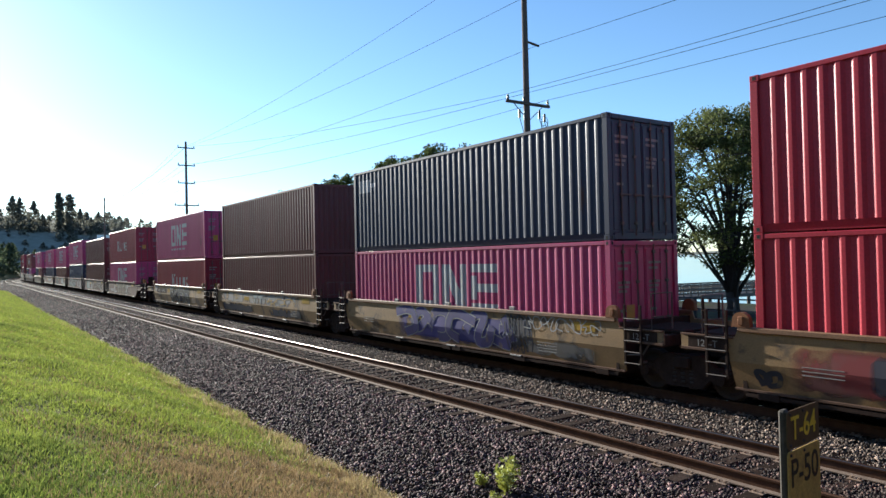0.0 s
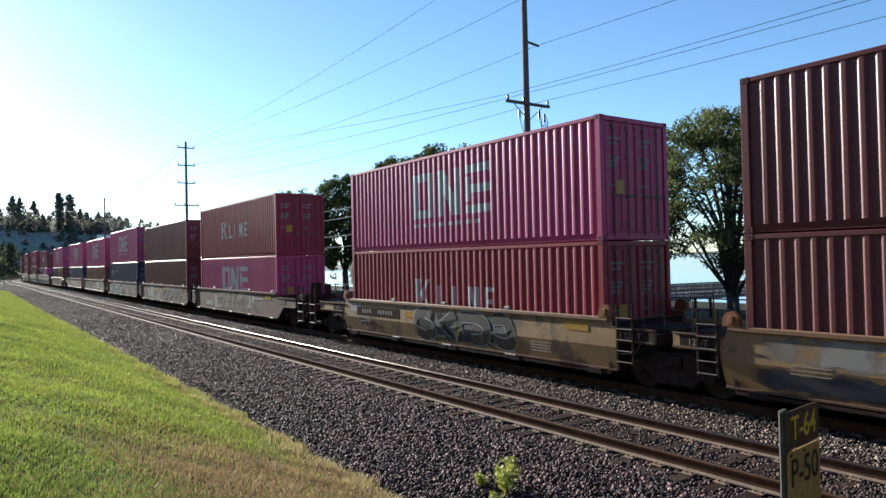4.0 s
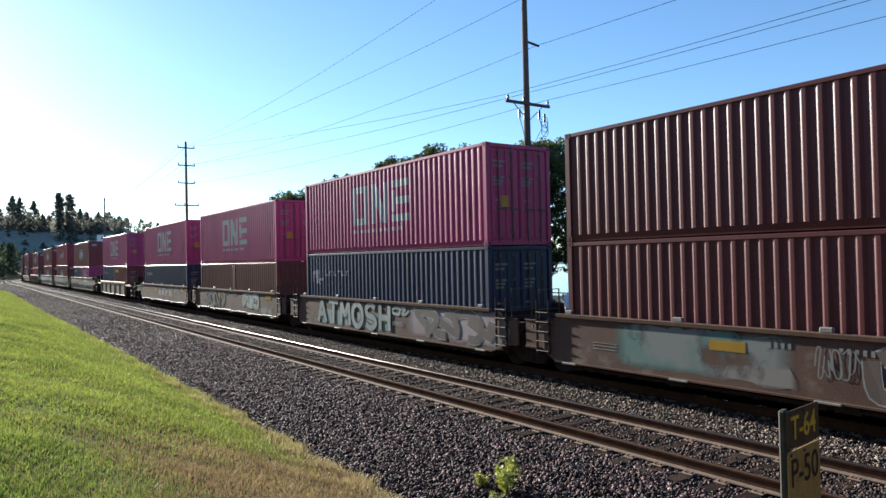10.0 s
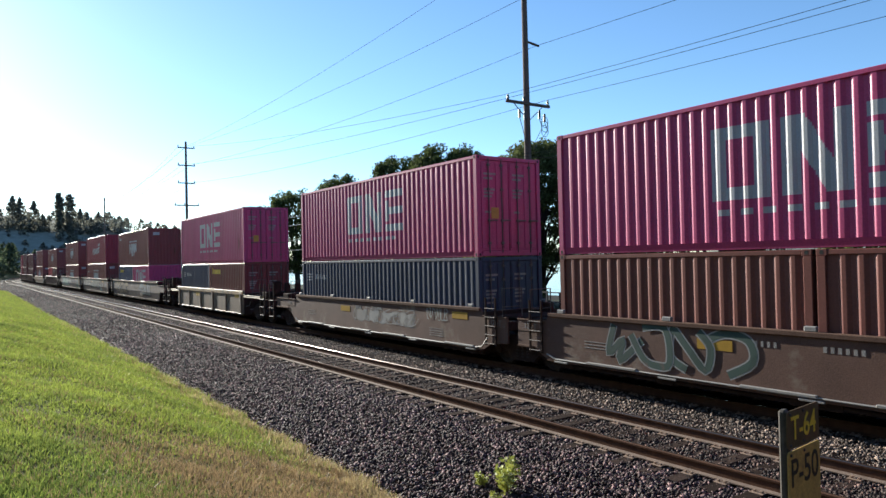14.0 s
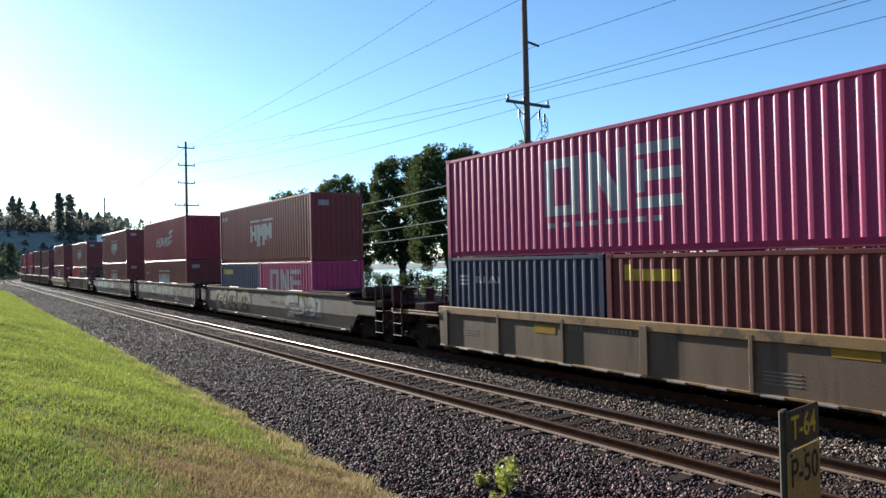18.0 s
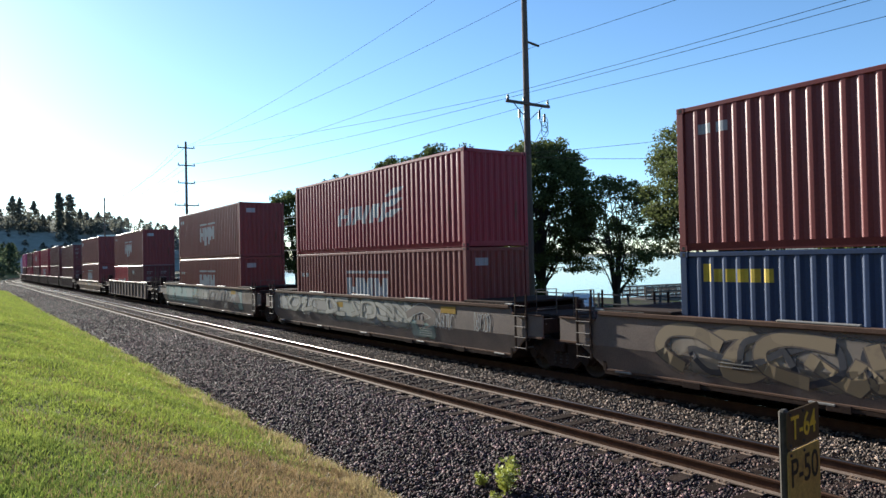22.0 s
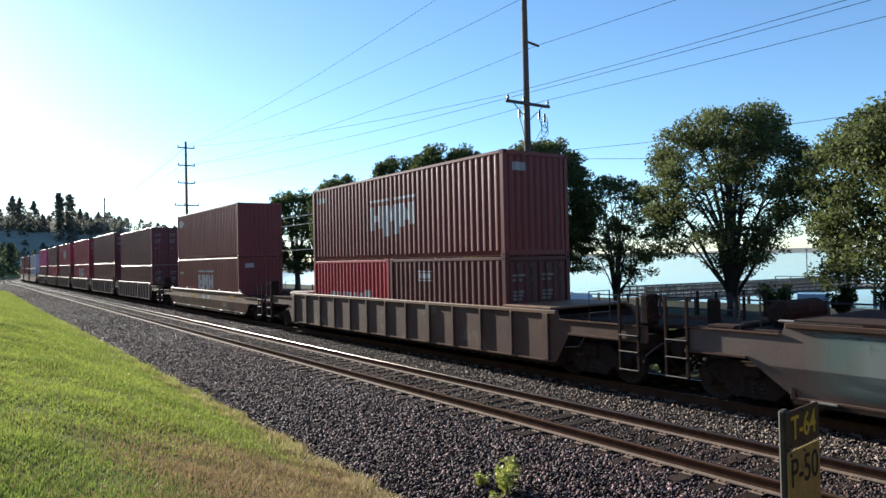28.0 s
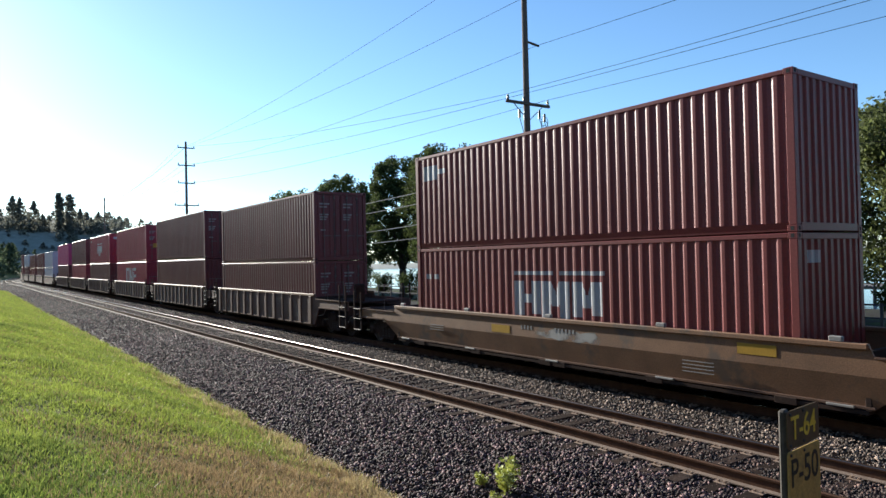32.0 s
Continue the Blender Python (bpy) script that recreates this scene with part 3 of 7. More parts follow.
def slant_marks(u, z, w, h):
    """Leaning posts with a cross-bar and notches, and three sweeping stripes after them."""
    r, k, lean = [], w * 0.27, w * 0.07
    for i in range(3):
        a = u + k * i
        for o in (0.0, 0.6):
            r.append((a + k * o, a + k * (o + 0.25), a + k * o + lean, a + k * (o + 0.25) + lean, z, z + h * 0.62))
        if i == 0:
            r.append((a + lean * 0.4, a + k * 0.7 + lean * 0.4, z + h * 0.26, z + h * 0.38))
        else:
            r.append((a + k * 0.35, a + k * 0.6, a + k * 0.1 + lean, a + k * 0.4 + lean, z + h * 0.15, z + h * 0.62))
    for j in range(3):
        a = u + k * 2.75 + 0.1 * j
        r.append((a, a + w * 0.16, a + w * 0.14, a + w * 0.3, z + h * (0.12 + 0.34 * j), z + h * (0.36 + 0.34 * j)))
    return r


LOGO = {
    "": [],
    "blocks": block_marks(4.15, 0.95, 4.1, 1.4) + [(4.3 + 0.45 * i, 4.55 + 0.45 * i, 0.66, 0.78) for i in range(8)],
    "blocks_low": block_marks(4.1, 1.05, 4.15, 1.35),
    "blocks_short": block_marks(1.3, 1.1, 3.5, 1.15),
    "word": word_marks(4.1, 1.05, 4.5, 0.72, 5, 1.25),
    "word_low": word_marks(4.3, 0.95, 4.3, 0.8, 5, 1.25),
    "shield": shield_marks(4.75, 0.78, 3.05, 1.3) + [(0.5, 0.75, 2.3, 2.5), (0.85, 1.1, 2.3, 2.5)],
    "shield_low": shield_marks(4.65, 0.8, 3.1, 1.4) + [(0.5, 0.75, 1.95, 2.1), (0.85, 1.1, 1.95, 2.1)],
    "slant": slant_marks(3.9, 1.0, 4.6, 1.05),
    "small": [(0.5, 0.95, 1.8 + 0.11 * i, 1.86 + 0.11 * i) for i in range(3)] + [(1.3 + 0.32 * i, 1.37 + 0.32 * i, 1.86, 2.05) for i in range(4)] + [(1.5, 1.58, 1.37, 1.45, 1.86, 2.05), (1.84, 1.92, 1.98, 2.06, 1.86, 2.05), (2.14, 2.22, 2.02, 2.1, 1.86, 2.05)],
    "smear": [(0.55, 0.7, 1.75, 2.1), (0.62, 1.2, 2.05, 2.2), (0.95, 1.1, 1.7, 2.25), (1.2, 1.35, 0.75, 0.9, 1.65, 2.0), (1.1, 1.55, 1.8, 1.9)]
    + [r for i in range(6) for r in ((1.75 + 0.36 * i, 1.82 + 0.36 * i, 2.0, 2.2), (1.75 + 0.36 * i, 1.97 + 0.36 * i, *((2.15, 2.2) if i % 2 else (2.0, 2.05))))],
    "corner": [(0.45, 1.15, 2.1, 2.55), (1.2, 1.6, 2.25, 2.4)],
    "yellow": [(0.5 + 0.25 * i, 0.68 + 0.25 * i, 2.0, 2.25 if i else 2.35) for i in range(6)],
    "low_word": [(1.6 + 0.45 * i, 1.9 + 0.45 * i, 1.0, 1.4) for i in range(6)] + [(4.3, 4.7, 1.1, 1.5)],
    "patch": [(1.7, 2.5, 1.88, 1.92), (1.7, 2.5, 2.16, 2.2), (1.75, 2.45, 1.96, 2.12)],
}


def in_mark(r, u, z):
    """Whether a painted shape covers a place; a shape is a bar (u0, u1, z0, z1) or a slanted bar (foot u0, u1, head u0, u1, z0, z1)."""
    if len(r) == 4:
        return r[0] <= u <= r[1] and r[2] <= z <= r[3]
    if not r[4] <= z <= r[5]:
        return False
    k = (z - r[4]) / (r[5] - r[4])
    return r[0] + (r[2] - r[0]) * k <= u <= r[1] + (r[3] - r[1]) * k


def side_panel(L, H, mats, logo):
    """Trapezoidal corrugated sheet, with painted marks on the camera's side; y runs from the leading end."""
    b = Build()
    pitch, xo, xi = 0.2785, -W2 + 0.012, -W2 + 0.05
    y0, y1, z0, z1 = 0.15, L - 0.15, 0.16, H - 0.1
    ys, xs = [y0], [xi]
    y = y0 + 0.08
    while y + pitch < y1:
        for d, x in ((0, xi), (0.058, xo + 0.003), (0.068, xo), (0.13, xo), (0.148, xo + 0.005), (0.208, xi)):
            ys.append(y + d)
            xs.append(x)
        y += pitch
    ys.append(y1)
    xs.append(xi)
    zs = {z0, z1}
    if logo:
        lo, hi = min(min(r[0], r[-4]) if len(r) == 6 else r[0] for r in logo), max(max(r[1], r[3]) if len(r) == 6 else r[1] for r in logo)
        my, mx = [ys[0]], [xs[0]]
        for ya, xa, yb, xb in zip(ys, xs, ys[1:], xs[1:]):
            if lo - 0.3 < L - ya < hi + 0.3 and yb - ya > 0.03:
                my.append((ya + yb) / 2)
                mx.append((xa + xb) / 2)
            my.append(yb)
            mx.append(xb)
        ys, xs = my, mx
        for r in logo:
            zs |= {round(min(max(q, z0), z1), 3) for q in r[-2:]}
            if len(r) == 6:
                k = int((r[5] - r[4]) / 0.045) + 1
                zs |= {round(min(max(r[4] + (r[5] - r[4]) * i / k, z0), z1), 3) for i in range(k)}
    zs, corner = sorted(zs), {}

    def vert(i, z):
        if (i, z) not in corner:
            corner[i, z] = len(b.v)
            b.v.append((xs[i], ys[i], z))
        return corner[i, z]

    for i in range(len(ys) - 1):
        u = L - (ys[i] + ys[i + 1]) / 2
        runs = []
        for lo_z, hi_z in zip(zs, zs[1:]):
            m = 1 if any(in_mark(r, u, (lo_z + hi_z) / 2) for r in logo) else 0
            if runs and runs[-1][2] == m:
                runs[-1][1] = hi_z
            else:
                runs.append([lo_z, hi_z, m])
        for lo_z, hi_z, m in runs:
            b.f.append((vert(i, lo_z), vert(i, hi_z), vert(i + 1, hi_z), vert(i + 1, lo_z)))
            b.m.append(m)
    # flat inner skin closes the sheet
    k = len(b.v)
    b.v += [(xi + 0.01, y0, z0), (xi + 0.01, y0, z1), (xi + 0.01, y1, z1), (xi + 0.01, y1, z0)]
    b.f.append((k, k + 1, k + 2, k + 3))
    b.m.append(0)
    return b.mesh("side_panel", mats)


def end_wall(H, mats, marks):
    b = Build()
    n, w = 9, 2 * (W2 - 0.14)
    for i in range(n):
        a, p = -w / 2 + i * w / n, w / n
        for q0, q1, d0, d1 in ((0, 0.25, 0.05, 0.05), (0.25, 0.42, 0.05, 0.012), (0.42, 0.78, 0.012, 0.012), (0.78, 1.0, 0.012, 0.05)):
            for z0, z1 in ((0.16, H - 0.55), (H - 0.55, H - 0.32), (H - 0.32, H - 0.1)):
                hit = marks and i in (1, 2) and q0 < 0.8 and z0 == H - 0.55
                b.face([(a + q0 * p, d0, z0), (a + q1 * p, d1, z0), (a + q1 * p, d1, z1), (a + q0 * p, d0, z1)], 1 if hit else 0)
    b.box(-w / 2, w / 2, 0.055, 0.065, 0.16, H - 0.1)
    return b.mesh("end_wall", mats)


def door_leaf(H, mat_):
    b = Build()
    w, z0, z1 = W2 - 0.15, 0.17, H - 0.13
    b.box(-w, -0.012, 0.045, 0.07, z0, z1, c=0.004)
    for i in range(4):
        a = -w + w * (i + 0.12) / 4
        b.box(a, a + w / 4 * 0.62, 0.022, 0.046, z0 + 0.06, z1 - 0.06, c=0.01)
    return b.mesh("door", [mat_])


def lock_rod(H):
    b = Build()
    b.tube([(0, 0.0, 0.1), (0, 0.0, H - 0.08)], 0.017, 6)
    for z in (0.35, 1.0, 1.9, H - 0.3):
        b.box(-0.05, 0.05, -0.02, 0.02, z, z + 0.07, c=0.006)
    b.box(-0.012, 0.3, -0.03, -0.012, 1.02, 1.06, c=0.005)
    return b.mesh("lock_rod", [M["steel"]])


def door_marks(H, mat_):
    """Small unreadable stencil lines on a door leaf."""
    b = Build()
    for x0, x1, z in ((-0.95, -0.5, H - 0.55), (-0.95, -0.62, H - 0.68), (-0.95, -0.55, H - 1.0), (-0.95, -0.6, H - 1.1), (-0.95, -0.66, H - 1.2), (-0.92, -0.7, 1.25)):
        b.box(x0, x1, 0.016, 0.0215, z, z + 0.06)
    return b.mesh("stencil", [mat_])


def bar_mesh(name, x0, x1, y0, y1, z0, z1, mat_, c=0.01):
    b = Build()
    b.box(x0, x1, y0, y1, z0, z1, c=c)
    return b.mesh(name, [mat_])


def rail_mesh(L, mat_):
    """Bottom side rail; its outer face leans in towards the bottom."""
    b = Build()
    b.prism([(-0.028, 0.16), (0.03, 0.16), (0.03, 0.012), (0.012, 0.012), (0.008, 0.05)], "y", 0.18, L - 0.18)
    return b.mesh("bottom_rail", [mat_])


def roof_mesh(L, mat_):
    """Roof sheet with shallow ribs across it."""
    b = Build()
    prof, y = [(0.1, -0.05), (0.1, -0.02)], 0.12
    while y + 0.2 < L - 0.1:
        prof += [(y, -0.02), (y + 0.1, -0.02), (y + 0.12, -0.004), (y + 0.18, -0.004)]
        y += 0.2
    prof += [(L - 0.1, -0.02), (L - 0.1, -0.05)]
    b.prism(prof, "x", -W2 + 0.06, W2 - 0.06)
    return b.mesh("roof", [mat_])


def casting_mesh(mat_):
    b = Build()
    b.box(-0.081, 0.081, -0.089, 0.089, -0.059, 0.059, c=0.008)
    b.box(-0.083, 0.083, -0.03, 0.03, -0.035, 0.035, 1)
    b.box(-0.03, 0.03, -0.0905, 0.0905, -0.035, 0.035, 1)
    return b.mesh("corner_casting", [mat_, M["gap"]])


def container(label, L, H, colour, logo="", lead="wall", mark="white"):
    """A shipping container; its base is its leading end's middle at the bottom."""
    p = M[colour]
    root = new("shipping_container")
    tagged(root, label, "container", "containers on the train")
    key = (round(L, 2), H, colour)
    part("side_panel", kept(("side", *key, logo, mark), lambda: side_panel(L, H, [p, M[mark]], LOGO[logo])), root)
    part("side_panel", kept(("side", *key, "", mark), lambda: side_panel(L, H, [p, M[mark]], [])), root, m=pose(0, L, 0, 0, 0, 180))
    if lead == "doors":
        leaf = kept(("leaf", H, colour), lambda: door_leaf(H, p))
        rod = kept(("rod", H), lambda: lock_rod(H))
        for k in (0, 1):
            d = part("door", leaf, root, m=pose(0, 0, 0) if k == 0 else pose(W2 - 0.138, 0, 0))
            tagged(part("stencil", kept(("dmark", H), lambda: door_marks(H, M["plate"])), d, "small pale stencil lines"), kind="stuff")
            if k == 0 and colour in ("crimson", "pink"):
                part("placard", kept("placard", lambda: bar_mesh("placard", -0.14, 0.14, 0.012, 0.02, -0.16, 0.16, M["reflect"], 0.002)), d, "orange placard", pose(-0.55, 0, 1.25))
            for x in (-0.78, -0.3):
                part("lock_rod", rod, d, "galvanised lock rod", pose(x, 0.0, 0))
    else:
        part("end_wall", kept(("end", *key, "shield" in logo), lambda: end_wall(H, [p, M["white"]], "shield" in logo)), root)
    part("end_wall", kept(("end", *key, False), lambda: end_wall(H, [p, M["white"]], False)), root, m=pose(0, L, 0, 0, 0, 180))
    part("roof", kept(("roof", round(L, 2), colour), lambda: roof_mesh(L, p)), root, m=pose(0, 0, H))
    post = kept(("post", H, colour), lambda: bar_mesh("corner_post", -0.07, 0.07, -0.075, 0.075, 0.118, H - 0.118, p))
    cast = kept(("cast", colour), lambda: casting_mesh(p))
    for x in (-1, 1):
        for y in (0, 1):
            yy = 0.0765 if y == 0 else L - 0.0765
            part("corner_post", post, root, m=pose(x * (W2 - 0.071), yy, 0))
            for z in (0.059, H - 0.059):
                part("corner_casting", cast, root, m=pose(x * (W2 - 0.081), 0.089 if y == 0 else L - 0.089, z))
        part("top_rail", kept(("trail", *key), lambda: bar_mesh("top_rail", -0.03, 0.03, 0.18, L - 0.18, -0.1, -0.012, p)), root, m=pose(x * (W2 - 0.034), 0, H))
        part("bottom_rail", kept(("brail", *key), lambda: rail_mesh(L, p)), root, m=pose(-(W2 - 0.034), 0, 0) if x < 0 else pose(W2 - 0.034, L, 0, 0, 0, 180))
    for y in (0.05, L - 0.05):
        part("header", kept(("header", colour), lambda: bar_mesh("header", -W2 + 0.17, W2 - 0.17, -0.045, 0.045, -0.125, -0.01, p)), root, m=pose(0, y, H))
        part("sill", kept(("sill", colour), lambda: bar_mesh("sill", -W2 + 0.17, W2 - 0.17, -0.045, 0.045, 0.012, 0.165, p)), root, m=pose(0, y, 0))
    return root


# ---- well cars ----
FLOOR_Z = 0.37


def wheelset_mesh():
    b = Build()
    n = 20
    for sx in (-1, 1):
        prof = [(0.10, 0.10), (0.10, 0.16), (0.06, 0.17), (0.03, 0.30), (0.065, 0.36), (0.065, 0.42), (-0.035, 0.425), (-0.04, 0.452), (-0.065, 0.452), (-0.07, 0.36), (-0.03, 0.30), (-0.04, 0.1)]
        k = len(b.v)
        for x, r in prof:
            for j in range(n):
                a = 2 * math.pi * j / n
                b.v.append((sx * (0.7525 + x), r * math.cos(a), r * math.sin(a)))
        for i in range(len(prof)):
            for j in range(n):
                i2, j2 = (i + 1) % len(prof), (j + 1) % n
                b.f.append((k + i * n + j, k + i * n + j2, k + i2 * n + j2, k + i2 * n + j))
                b.m.append(0)
        for a in (0.4, 1.6, 2.9, 4.2, 5.3):
            b.box(sx * 0.79 - 0.02, sx * 0.79 + 0.02, 0.2 * math.cos(a) - 0.03, 0.2 * math.cos(a) + 0.03, 0.2 * math.sin(a) - 0.03, 0.2 * math.sin(a) + 0.03)
    b.tube([(-1.05, 0, 0), (1.05, 0, 0)], 0.085, 10)
    return b.mesh("wheelset", [M["wheel"]])


def truck_frame_mesh():
    b = Build()
    out = [(-1.15, 0.62), (-0.75, 0.66), (-0.45, 0.86), (0.45, 0.86), (0.75, 0.66), (1.15, 0.62), (1.15, 0.47), (1.0, 0.33), (0.78, 0.33), (0.62, 0.40), (0.42, 0.20), (-0.42, 0.20),
           (-0.62, 0.40), (-0.78, 0.33), (-1.0, 0.33), (-1.15, 0.47)]
    b.prism(out, "x", -0.06, 0.06)
    b.box(-0.09, 0.09, -1.1, -0.68, 0.46, 0.6, c=0.02)
    b.box(-0.09, 0.09, 0.68, 1.1, 0.46, 0.6, c=0.02)
    for y in (-0.89, 0.89):
        b.tube([(-0.16, y, 0.455), (0.1, y, 0.455)], 0.11, 12)
    return b.mesh("side_frame", [M["black"]])


def spring_mesh():
    b = Build()
    pts = [(0, 0, 0.28 + 0.02 * k) for k in range(17)]
    b.tube(pts, [0.088 if k % 4 in (1, 2) else 0.06 for k in range(17)], 7)
    return b.mesh("spring", [M["wheel"]])


def bolster_mesh():
    b = Build()
    b.box(-1.15, 1.15, -0.2, 0.2, 0.58, 0.82, c=0.03)
    b.tube([(0, 0, 0.8), (0, 0, 0.95)], 0.2, 14)
    return b.mesh("bolster", [M["black"]])


WHEELS = []


def truck(root, y, turn):
    t = part("truck", kept("bolster", bolster_mesh), root, "black cast-steel wheel truck", pose(0, y, 0))
    for x in (-1.0, 1.0):
        part("side_frame", kept("frame", truck_frame_mesh), t, m=pose(x, 0, 0))
        for dy in (-0.2, 0.0, 0.2):
            part("spring", kept("spring", spring_mesh), t, m=pose(x, dy, 0))
    for dy in (-0.89, 0.89):
        w = part("wheelset", kept("wheelset", wheelset_mesh), t, "worn steel wheels on an axle", pose(0, dy, 0.455))
        if turn:
            WHEELS.append((w, dy))


def ladder_mesh(z0, z1, n, w, color):
    b = Build()
    for y in (0, w):
        b.box(-0.012, 0.03, y - 0.025, y + 0.025, z0, z1, c=0.004)
    for i in range(n):
        z = z0 + 0.06 + (z1 - z0 - 0.35) * i / (n - 1)
        b.tube([(-0.03, 0, z), (-0.03, w, z)], 0.012, 6, 1)
    return b.mesh("ladder", [color, M["steel"]])


def stirrup_mesh(top, color):
    """Open side ladder of a coupled end: two tall stiles and a few rungs."""
    b = Build()
    for y in (0, 0.5):
        b.box(-0.012, 0.035, y - 0.03, y + 0.03, 0.42, top + 0.4, c=0.005)
    for z in (0.46, 0.85, 1.2):
        b.tube([(-0.02, 0, z), (-0.02, 0.5, z)], 0.016, 6, 1)
    return b.mesh("ladder", [color, M["steel"]])


def lever_mesh():
    b = Build()
    b.tube([(-1.35, 0.0, 0.62), (-1.3, -0.05, 0.8), (-0.9, -0.12, 1.0), (-0.15, -0.15, 1.05)], 0.02, 6)
    return b.mesh("cut_lever", [M["steel"]])


def hose_mesh():
    b = Build()
    b.tube([(0, 0.1, 0.85), (0.02, -0.1, 0.62), (0.06, -0.3, 0.42), (0.1, -0.42, 0.4)], 0.035, 7)
    b.box(0.05, 0.15, -0.5, -0.4, 0.36, 0.46, c=0.015)
    return b.mesh("air_hose", [M["black"]])


def rail_posts_mesh(color):
    b = Build()
    b.tube([(-1.25, 0, 1.0), (-1.25, 0, 2.0), (-0.55, 0, 2.0), (-0.55, 0, 1.0)], 0.02, 6)
    b.tube([(-1.25, 0, 1.5), (-0.55, 0, 1.5)], 0.014, 6)
    return b.mesh("handrail", [color])


def brake_wheel_mesh():
    b = Build()
    ring = [(0.28 * math.cos(a), 0, 0.28 * math.sin(a)) for a in [i * math.pi / 8 for i in range(17)]]
    b.tube(ring, 0.016, 5, caps=False)
    for k in range(3):
        a = k * math.pi / 3
        b.tube([(0.28 * math.cos(a), 0, 0.28 * math.sin(a)), (-0.28 * math.cos(a), 0, -0.28 * math.sin(a))], 0.012, 5)
    b.box(-0.2, 0.2, 0.05, 0.25, -0.35, 0.3, c=0.03)
    return b.mesh("brake_wheel", [M["black"]])


def tank_mesh():
    b = Build()
    b.tube([(-0.75, 0, 0), (-0.7, 0, 0), (0.7, 0, 0), (0.75, 0, 0)], [0.14, 0.24, 0.24, 0.14], 14)
    for x in (-0.4, 0.4):
        b.box(x - 0.04, x + 0.04, -0.25, 0.25, -0.3, -0.1)
    return b.mesh("air_reservoir", [M["black"]])


def rod_mesh():
    b = Build()
    b.tube([(-1.3, 0.1, 0.75), (-1.3, -0.35, 0.8), (-1.25, -0.6, 1.2), (-1.2, -0.9, 1.25)], 0.02, 6)
    b.tube([(-1.2, -0.2, 0.6), (-0.6, -0.4, 0.62), (-0.2, -1.1, 0.75)], 0.03, 6)
    return b.mesh("brake_rod", [M["steel"]])


def cap_marks():
    """The load figures stencilled on the end sill."""
    cu = bpy.data.curves.new("stencil", "FONT")
    cu.body, cu.size, cu.align_x, cu.align_y, cu.extrude = "125-T", 0.19, "CENTER", "CENTER", 0.001
    cu.materials.append(M["plate"])
    return cu


def coupler_mesh():
    b = Build()
    b.box(-0.09, 0.09, 0.1, 1.1, 0.78, 0.96, c=0.02)
    b.box(-0.17, 0.17, -0.12, 0.22, 0.72, 1.02, c=0.05)
    b.tube([(0.3, 0.5, 0.85), (0.32, 0.1, 0.5), (0.1, -0.05, 0.38)], 0.03, 6)
    return b.mesh("coupler", [M["black"]])


CARS = {
    #            body          chord         top   bottom ribs  band
    "yellow": dict(body="car_yellow", chord="car_tan", top=1.55, bot=0.38, ribs=0, band=True),
    "brown": dict(body="car_brown", chord="lip", top=1.55, bot=0.40, ribs=0, band=False),
    "flat": dict(body="car_olive", chord="car_yellow", top=1.52, bot=0.36, ribs=6, band=False),
    "long": dict(body="car_grey", chord="lip", top=1.68, bot=0.36, ribs=0, band=True),
    "ribbed": dict(body="car_brown", chord="car_tan", top=1.62, bot=0.38, ribs=13, band=False),
    "tan": dict(body="car_tan", chord="car_tan", top=1.42, bot=0.38, ribs=0, band=True),
}
PX = 1.36


# how the side plate ends: slope begins, slope ends, height there, end of the sill (metres beyond the well)
ENDS = {
    ("yellow", 0): (0.20, 0.26, 1.06, 1.30), ("yellow", 1): (0.20, 0.32, 1.04, 2.30),
    ("brown", 0): (0.12, 0.62, 0.66, 1.20), ("brown", 1): (0.20, 0.95, 0.95, 2.30),
    ("flat", 0): (0.05, 0.10, 1.22, 1.40), ("flat", 1): (0.05, 0.10, 1.22, 3.10),
    ("long", 0): (0.00, 0.70, 0.90, 1.30), ("long", 1): (0.00, 0.80, 1.00, 2.10),
    ("ribbed", 0): (0.05, 0.45, 1.00, 1.30), ("ribbed", 1): (0.00, 0.45, 1.08, 3.00),
    ("tan", 0): (0.10, 0.80, 0.92, 1.30), ("tan", 1): (0.10, 0.85, 0.92, 2.60),
}


LEAN_Z, LEAN = 0.9, 0.23      # below this height the plates of some cars lean inwards


def inset(c, z):
    return LEAN * max(0.0, LEAN_Z - z) if c["band"] else 0.0


